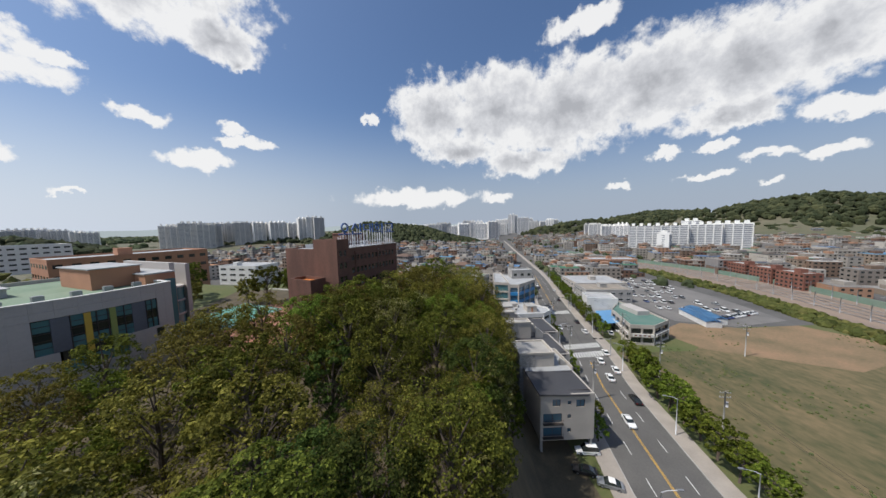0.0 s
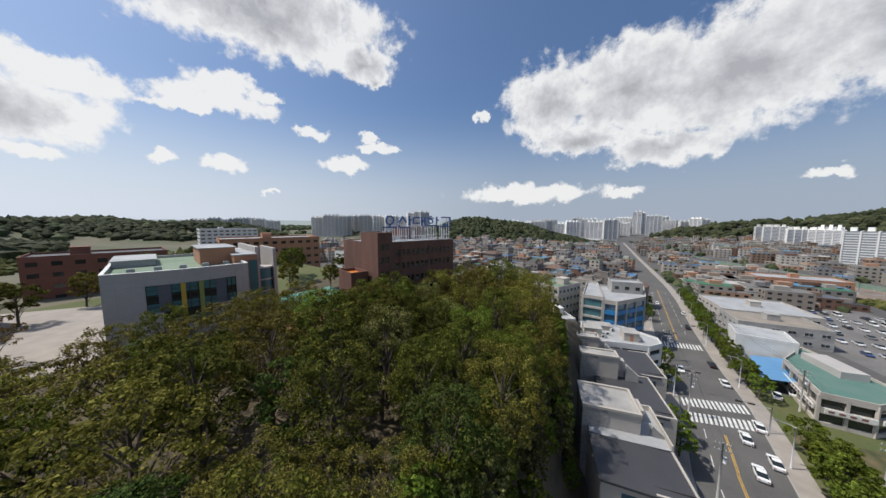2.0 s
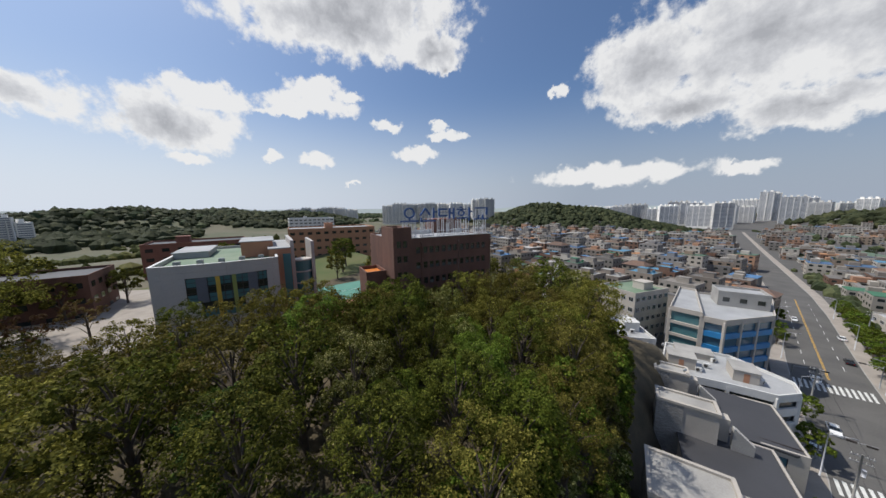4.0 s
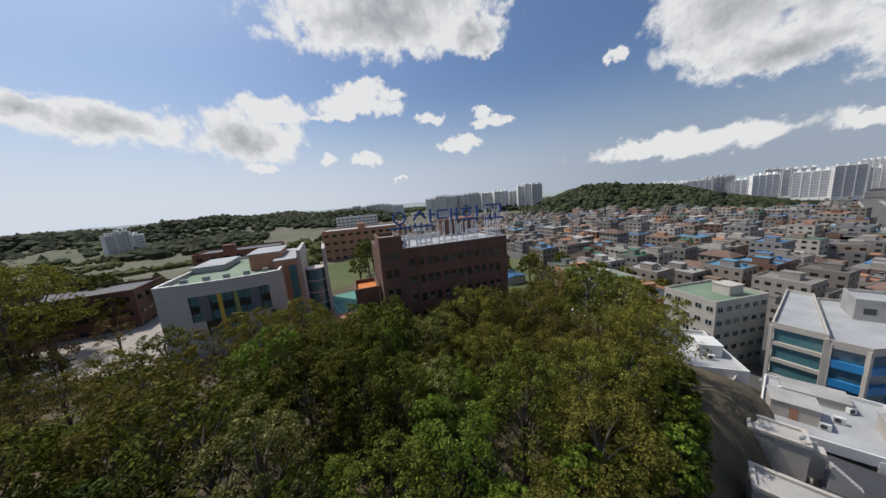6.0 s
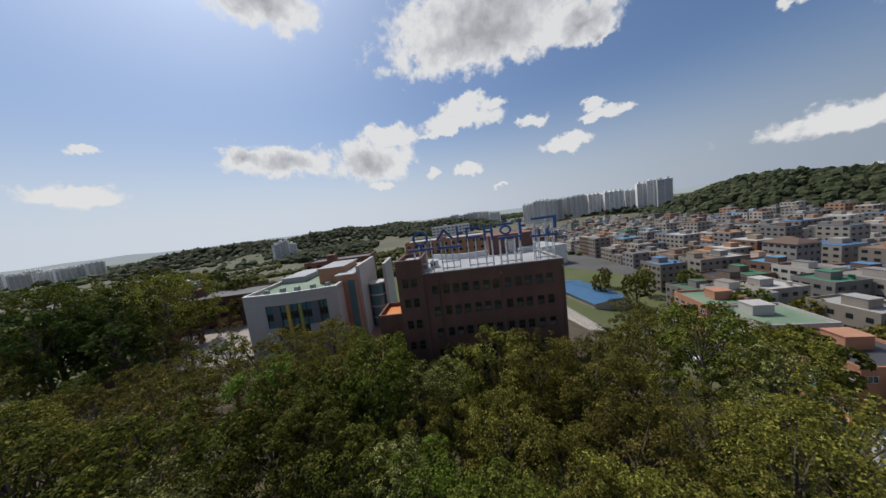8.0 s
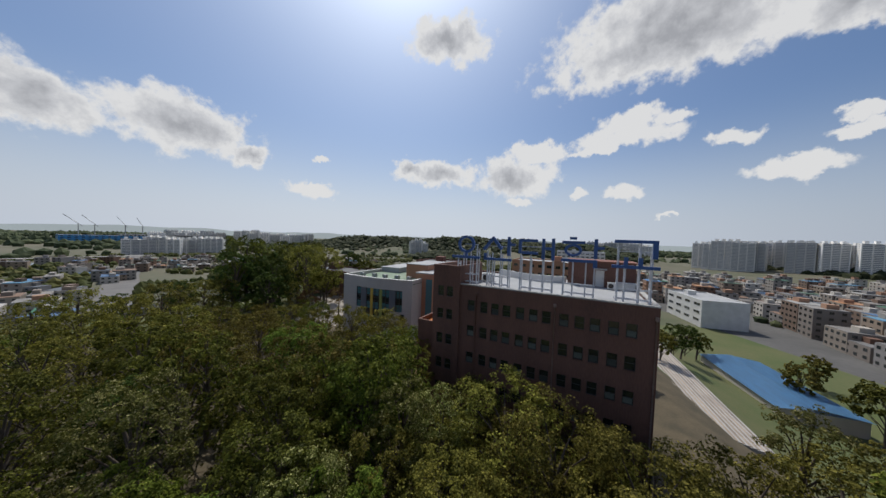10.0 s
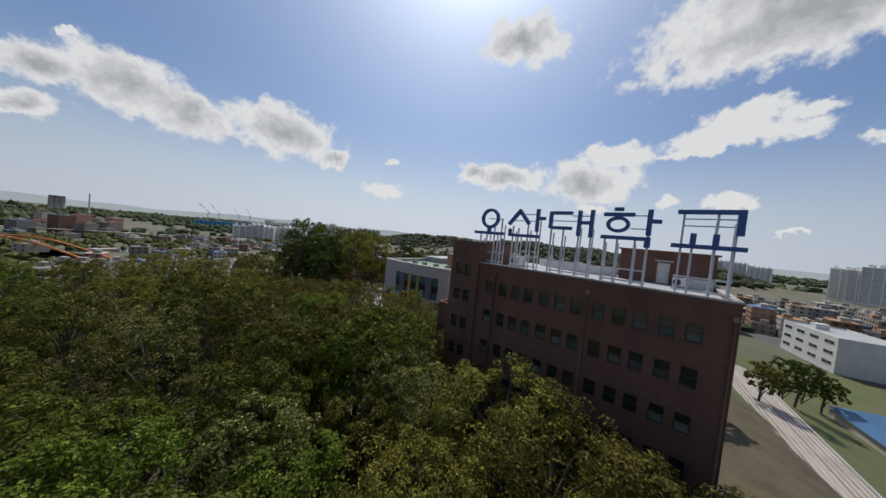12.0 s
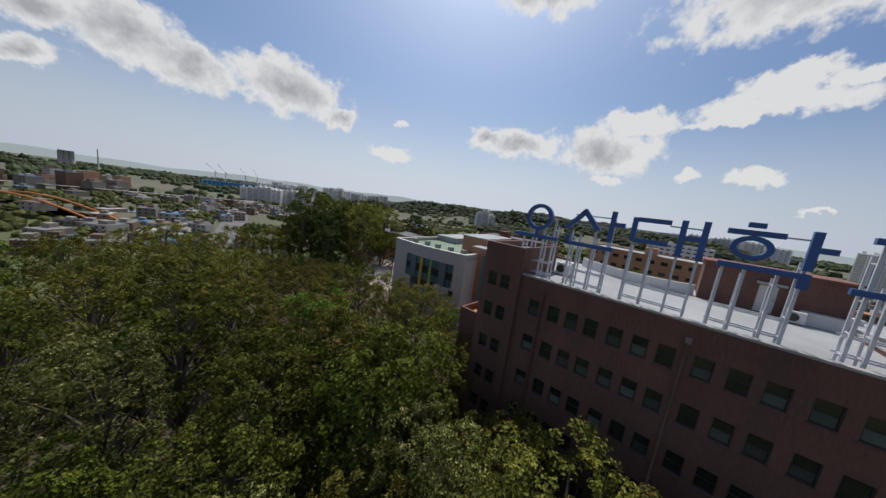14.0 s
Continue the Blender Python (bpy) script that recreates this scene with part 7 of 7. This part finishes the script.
lamp = street_lamp(road_right(60.7) + 1.2, 60.7, 168)
for y, side in ((88, 1), (119.3, 1), (152, 1), (186, 1), (224, 1), (42, 1), (132, -1), (165, -1), (200, -1), (108, -1), (40, -1)):
    copy_thing(lamp, pose(road_right(y) + (1.2 if side > 0 else -16.6), y, -0.8, 0, 0, 168 if side > 0 else -8))


def power_pole(x, y, yaw, z=-1.0, tall=11.5):
    p = thing("power_pole", pose(x, y, z, 0, 0, yaw), "Pale concrete power pole with crossarms and insulators", "pole", "power poles")
    bm = bmesh.new()
    tube(bm, [(0, 0, 0), (0, 0, tall)], [0.19, 0.12], 8)
    part("pole", bm, M["concrete"], p)
    for zz in (tall - 0.4, tall - 1.5):
        bm = bmesh.new()
        box(bm, -1.15, 1.15, -0.06, 0.06, zz, zz + 0.12)
        part("crossarm", bm, M["steel_grey"], p)
        for xx in (-1.0, -0.45, 0.45, 1.0):
            bm = bmesh.new()
            tube(bm, [(xx, 0, zz + 0.12), (xx, 0, zz + 0.38)], [0.06, 0.045], 6)
            part("insulator", bm, M["white_paint"], p)
    bm = bmesh.new()
    tube(bm, [(0.42, 0, tall - 3.6), (0.42, 0, tall - 2.5)], [0.26, 0.26], 10)
    part("transformer", bm, M["steel_white"], p, "grey drum transformer")
    return p


pole = power_pole(*lean(63.6, 59.0), -10)
spots = [(58.8, 26), (69.4, 84.0), (109, 94.6), (42.8, 74.5), (46.6, 100), (74.0, 112), (72.5, 160), (50.5, 133), (77, 200)]
for x, y in spots:
    copy_thing(pole, pose(*lean(x, y), -1.0, 0, 0, -10))


def cable(a, b, sag, label="Thin black overhead power cable"):
    bm = bmesh.new()
    pts = []
    for i in range(13):
        t_ = i / 12
        p = Vector(a).lerp(Vector(b), t_)
        p.z -= sag * 4 * t_ * (1 - t_)
        pts.append(p)
    tube(bm, pts, [0.018] * 13, 4)
    return tagged(part("cable", bm, M["tyre"], None), label, "cable", "overhead cables")


for a, b in (((58.8, 26), (63.6, 59)), ((63.6, 59), (69.4, 84)), ((69.4, 84), (74, 112)), ((42.8, 74.5), (46.6, 100)), ((46.6, 100), (50.5, 133)), ((74, 112), (72.5, 160)), ((72.5, 160), (77, 200))):
    a, b = lean(*a), lean(*b)
    for dx, z in ((-1.0, 10.6), (0.45, 10.6), (1.0, 9.5)):
        cable((a[0] + dx, a[1], z), (b[0] + dx, b[1], z), 0.7)


def signal(x, y, yaw):
    s = thing("traffic_signal", pose(x, y, -0.8, 0, 0, yaw), "Grey traffic signal mast with a long arm", "traffic signal", "traffic signals")
    bm = bmesh.new()
    tube(bm, [(0, 0, 0), (0, 0, 6.6)], [0.14, 0.1], 8)
    part("mast", bm, M["steel_grey"], s)
    bm = bmesh.new()
    tube(bm, [(0, 0, 6.0), (6.2, 0, 6.5)], [0.08, 0.05], 6)
    part("arm", bm, M["steel_grey"], s)
    for xx in (3.4, 5.6):
        bm = bmesh.new()
        box(bm, xx - 0.6, xx + 0.6, -0.15, 0.1, 6.05, 6.4)
        part("signal_head", bm, M["frame_dark"], s)
    return s


sg = signal(road_right(113) - 16.3, 113, -8)
copy_thing(sg, pose(road_right(99) + 0.9, 99, -0.8, 0, 0, 172))
copy_thing(sg, pose(road_right(145) - 16.2, 145, -0.8, 0, 0, -4))
copy_thing(sg, pose(road_right(156) + 0.9, 156, -0.8, 0, 0, 174))

# street stalls with bright tarpaulins
for x, y, w, d in ((75.5, 180, 3, 4), (76.5, 205, 4, 5), (80.5, 228, 4, 5), (73, 170, 3, 3)):
    s = thing("market_stall", pose(*lean(x, y), -0.8, 0, 0, -6), "Small street stall under a bright blue tarpaulin", "stall", "tarpaulin stalls")
    bm = bmesh.new()
    v = [bm.verts.new(p) for p in ((0, 0, 2.2), (w, 0, 2.2), (w, d, 2.2), (0, d, 2.2), (w / 2, 0, 2.9), (w / 2, d, 2.9))]
    for f in ((0, 4, 5, 3), (4, 1, 2, 5), (0, 1, 4), (3, 5, 2)):
        bm.faces.new([v[i] for i in f])
    part("tarpaulin", bm, M["blue_roof"], s)
    for px, py in ((0.1, 0.1), (w - 0.1, 0.1), (0.1, d - 0.1), (w - 0.1, d - 0.1)):
        bm = bmesh.new()
        box(bm, px - 0.05, px + 0.05, py - 0.05, py + 0.05, 0, 2.25)
        part("post", bm, M["steel_grey"], s)

# ---- roof plant on the brick hall and the street roofs ----
def air_unit(m, label="White air-conditioning unit on the roof"):
    u = thing("air_unit", m, label, "air conditioner", "rooftop air units")
    bm = bmesh.new()
    box(bm, -0.45, 0.45, -0.2, 0.2, 0.08, 0.85)
    part("case", bm, M["white_paint"], u)
    bm = bmesh.new()
    tube(bm, [(-0.12, -0.205, 0.46), (-0.12, -0.225, 0.46)], [0.28, 0.28], 14)
    part("fan_grille", bm, M["frame_dark"], u)
    for x in (-0.35, 0.3):
        bm = bmesh.new()
        box(bm, x, x + 0.06, -0.22, 0.22, 0, 0.08)
        part("foot", bm, M["steel_grey"], u)
    return u


unit = air_unit(HALL @ pose(12.9, 9.6, 44.26))
for m in (HALL @ pose(-0.8, 5.4, 44.26), HALL @ pose(-0.8, 6.4, 44.26), pose(*lean(28, 112), 12.2), pose(*lean(29.5, 115), 12.2), pose(*lean(24, 120), 12.2), pose(*lean(31, 119), 12.2, 0, 0, 40), pose(*lean(38, 113), 12.2, 0, 0, 60), pose(20.5, 121, 14.72, 0, 0, 20)):
    copy_thing(unit, m)
bm = bmesh.new()
box(bm, 13.4, 15.2, 10.2, 13.4, 44.26, 45.0)
box(bm, 13.3, 15.3, 10.1, 13.5, 45.0, 45.1)
ob = part("roof_hatch", bm, M["white_paint"], None)
ob.matrix_basis = HALL
tagged(ob, "Low white roof hatch on the flat roof", "roof hatch")

# ---- far marks on the plain ----
def bearing(yaw, dist, z=0.0):
    a = radians(yaw)
    return Vector((5 - math.sin(a) * dist, 66 + math.cos(a) * dist, z))


w = bearing(146, 1350)
block("blue_works", pose(w.x, w.y, 0, 0, 0, 150), 190, 60, -2, 5, 5.0, M["blue_clad"], M["roof_white"], "Very large blue-clad works far across the plain", singles=False, gap=12, ww=6, wh=2, roof_house=False)
w = bearing(141, 1400)
block("grey_works", pose(w.x, w.y, 0, 0, 0, 150), 240, 60, -2, 6, 5.0, M["concrete"], M["roof_white"], "Long grey building shell far across the plain", singles=False, gap=9, ww=5, wh=3, roof_house=False)
for yaw, dist in ((159.0, 1900), (158.6, 1900), (158.2, 1900), (156.2, 2100)):
    p = bearing(yaw, dist)
    bm = bmesh.new()
    tube(bm, [(p.x, p.y, -2), (p.x, p.y, 62 if yaw > 157 else 90)], [9 if yaw > 157 else 3, 7 if yaw > 157 else 1.5], 10)
    tagged(part("chimney", bm, M["concrete"], None), "Tall grey chimney far across the plain", "chimney", "far chimneys")
for yaw in (144.5, 143.2, 140.6, 139.0):
    p = bearing(yaw, 1420)
    c = thing("tower_crane", pose(p.x, p.y, 25, 0, 0, yaw * 7), "Thin tower crane over the far works", "crane", "tower cranes")
    bm = bmesh.new()
    bar(bm, (0, 0, 0), (0, 0, 34), 1.2)
    part("mast", bm, M["steel_grey"], c)
    bm = bmesh.new()
    bar(bm, (-10, 0, 26), (34, 0, 62), 0.9)
    part("jib", bm, M["steel_grey"], c)


def line_on_ground(name, pts, width, mname, label, cat, z):
    bm = bmesh.new()
    prev = None
    for i, p in enumerate(pts):
        d = (pts[min(i + 1, len(pts) - 1)] - pts[max(i - 1, 0)]).normalized()
        s = Vector((-d.y, d.x, 0)) * width / 2
        now = (bm.verts.new((p.x + s.x, p.y + s.y, z)), bm.verts.new((p.x - s.x, p.y - s.y, z)))
        if prev:
            bm.faces.new((prev[0], prev[1], now[1], now[0]))
        prev = now
    bmesh.ops.recalc_face_normals(bm, faces=bm.faces)
    return tagged(part(name, bm, M[mname], None), label, cat, kind="structure")


M["water"] = mat_glass("water", (0.04, 0.06, 0.06), 0.12)
line_on_ground("river", [Vector(p) for p in ((-110, -345, 0), (-165, -318, 0), (-204, -304, 0), (-243, -318, 0), (-290, -370, 0), (-330, -470, 0))], 26, "water", "Slow grey river winding across the plain", "water", -0.6)
line_on_ground("far_road", [bearing(142, 230), bearing(141, 420), bearing(139.4, 760), bearing(138.5, 1150)], 22, "lot", "Straight pale road across the plain", "road", -0.4)
line_on_ground("railway_bed", [Vector(p) for p in ((-150, -560, 0), (-260, -500, 0), (-340, -455, 0), (-430, -415, 0))], 10, "concrete", "Long pale bridge deck over the river", "bridge", 6.0)
# orange arch bridge
br = thing("arch_bridge", Matrix(), "Orange steel arch bridge over the river", "bridge")
a, b = Vector((-128, -420, 0)), Vector((-131, -224, 0))
for off in (-7, 7):
    bm = bmesh.new()
    d = (b - a).normalized()
    s = Vector((-d.y, d.x, 0)) * off
    tube(bm, [a.lerp(b, i / 16) + s + Vector((0, 0, 2 + 9 * math.sin(math.pi * i / 16))) for i in range(17)], [0.8] * 17, 6)
    part("arch", bm, M["sign_orange"], br)
bm = bmesh.new()
s = Vector((-d.y, d.x, 0)) * 8
v = [bm.verts.new(p) for p in (a - s + Vector((0, 0, 2)), b - s + Vector((0, 0, 2)), b + s + Vector((0, 0, 2)), a + s + Vector((0, 0, 2)))]
bm.faces.new(v)
bmesh.ops.solidify(bm, geom=bm.faces[:], thickness=1.5)
part("deck", bm, M["concrete"], br)

# tufts and low scrub on the field
pts = []
for _ in range(2500):
    x, y = wr.uniform(62, 190), wr.uniform(10, 125)
    if noise.noise((x * 0.05, y * 0.05, 2)) > 0.1 and x < 175 and y < 0.5 * x + 60 and not (118 < x < 140 and y > 118):
        pts.append((x, y, -1.05, wr.uniform(0.15, 0.45)))
blob_mesh(pts, "scrub", "Low green scrub and tufts on the dry field", 8, "grass", 1)

# pale ridges on the horizon, far behind everything; the haze is an added glow
def haze_glow_ridge():
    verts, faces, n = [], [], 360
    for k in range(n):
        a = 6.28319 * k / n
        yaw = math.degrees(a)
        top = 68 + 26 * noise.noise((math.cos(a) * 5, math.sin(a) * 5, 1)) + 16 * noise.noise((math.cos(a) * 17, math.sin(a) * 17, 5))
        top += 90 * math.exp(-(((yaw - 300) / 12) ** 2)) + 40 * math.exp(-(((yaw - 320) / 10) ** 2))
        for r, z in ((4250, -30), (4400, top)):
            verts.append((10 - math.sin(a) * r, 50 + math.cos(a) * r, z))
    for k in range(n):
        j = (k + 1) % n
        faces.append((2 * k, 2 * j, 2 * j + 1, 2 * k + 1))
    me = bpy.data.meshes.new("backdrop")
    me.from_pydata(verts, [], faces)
    m = bpy.data.materials.new("haze_glow_ridge")
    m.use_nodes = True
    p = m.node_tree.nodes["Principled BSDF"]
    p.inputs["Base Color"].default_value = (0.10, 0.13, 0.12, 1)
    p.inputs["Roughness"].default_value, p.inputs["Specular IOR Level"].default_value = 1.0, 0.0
    # blue-grey emission puts the haze of distance into the ridge's colour
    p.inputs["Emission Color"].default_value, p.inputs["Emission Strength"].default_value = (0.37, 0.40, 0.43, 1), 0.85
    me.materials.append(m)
    tagged(new("backdrop", me), "Mountain ridges far on the horizon, pale blue-grey from an added haze glow", "mountains", kind="structure")


haze_glow_ridge()
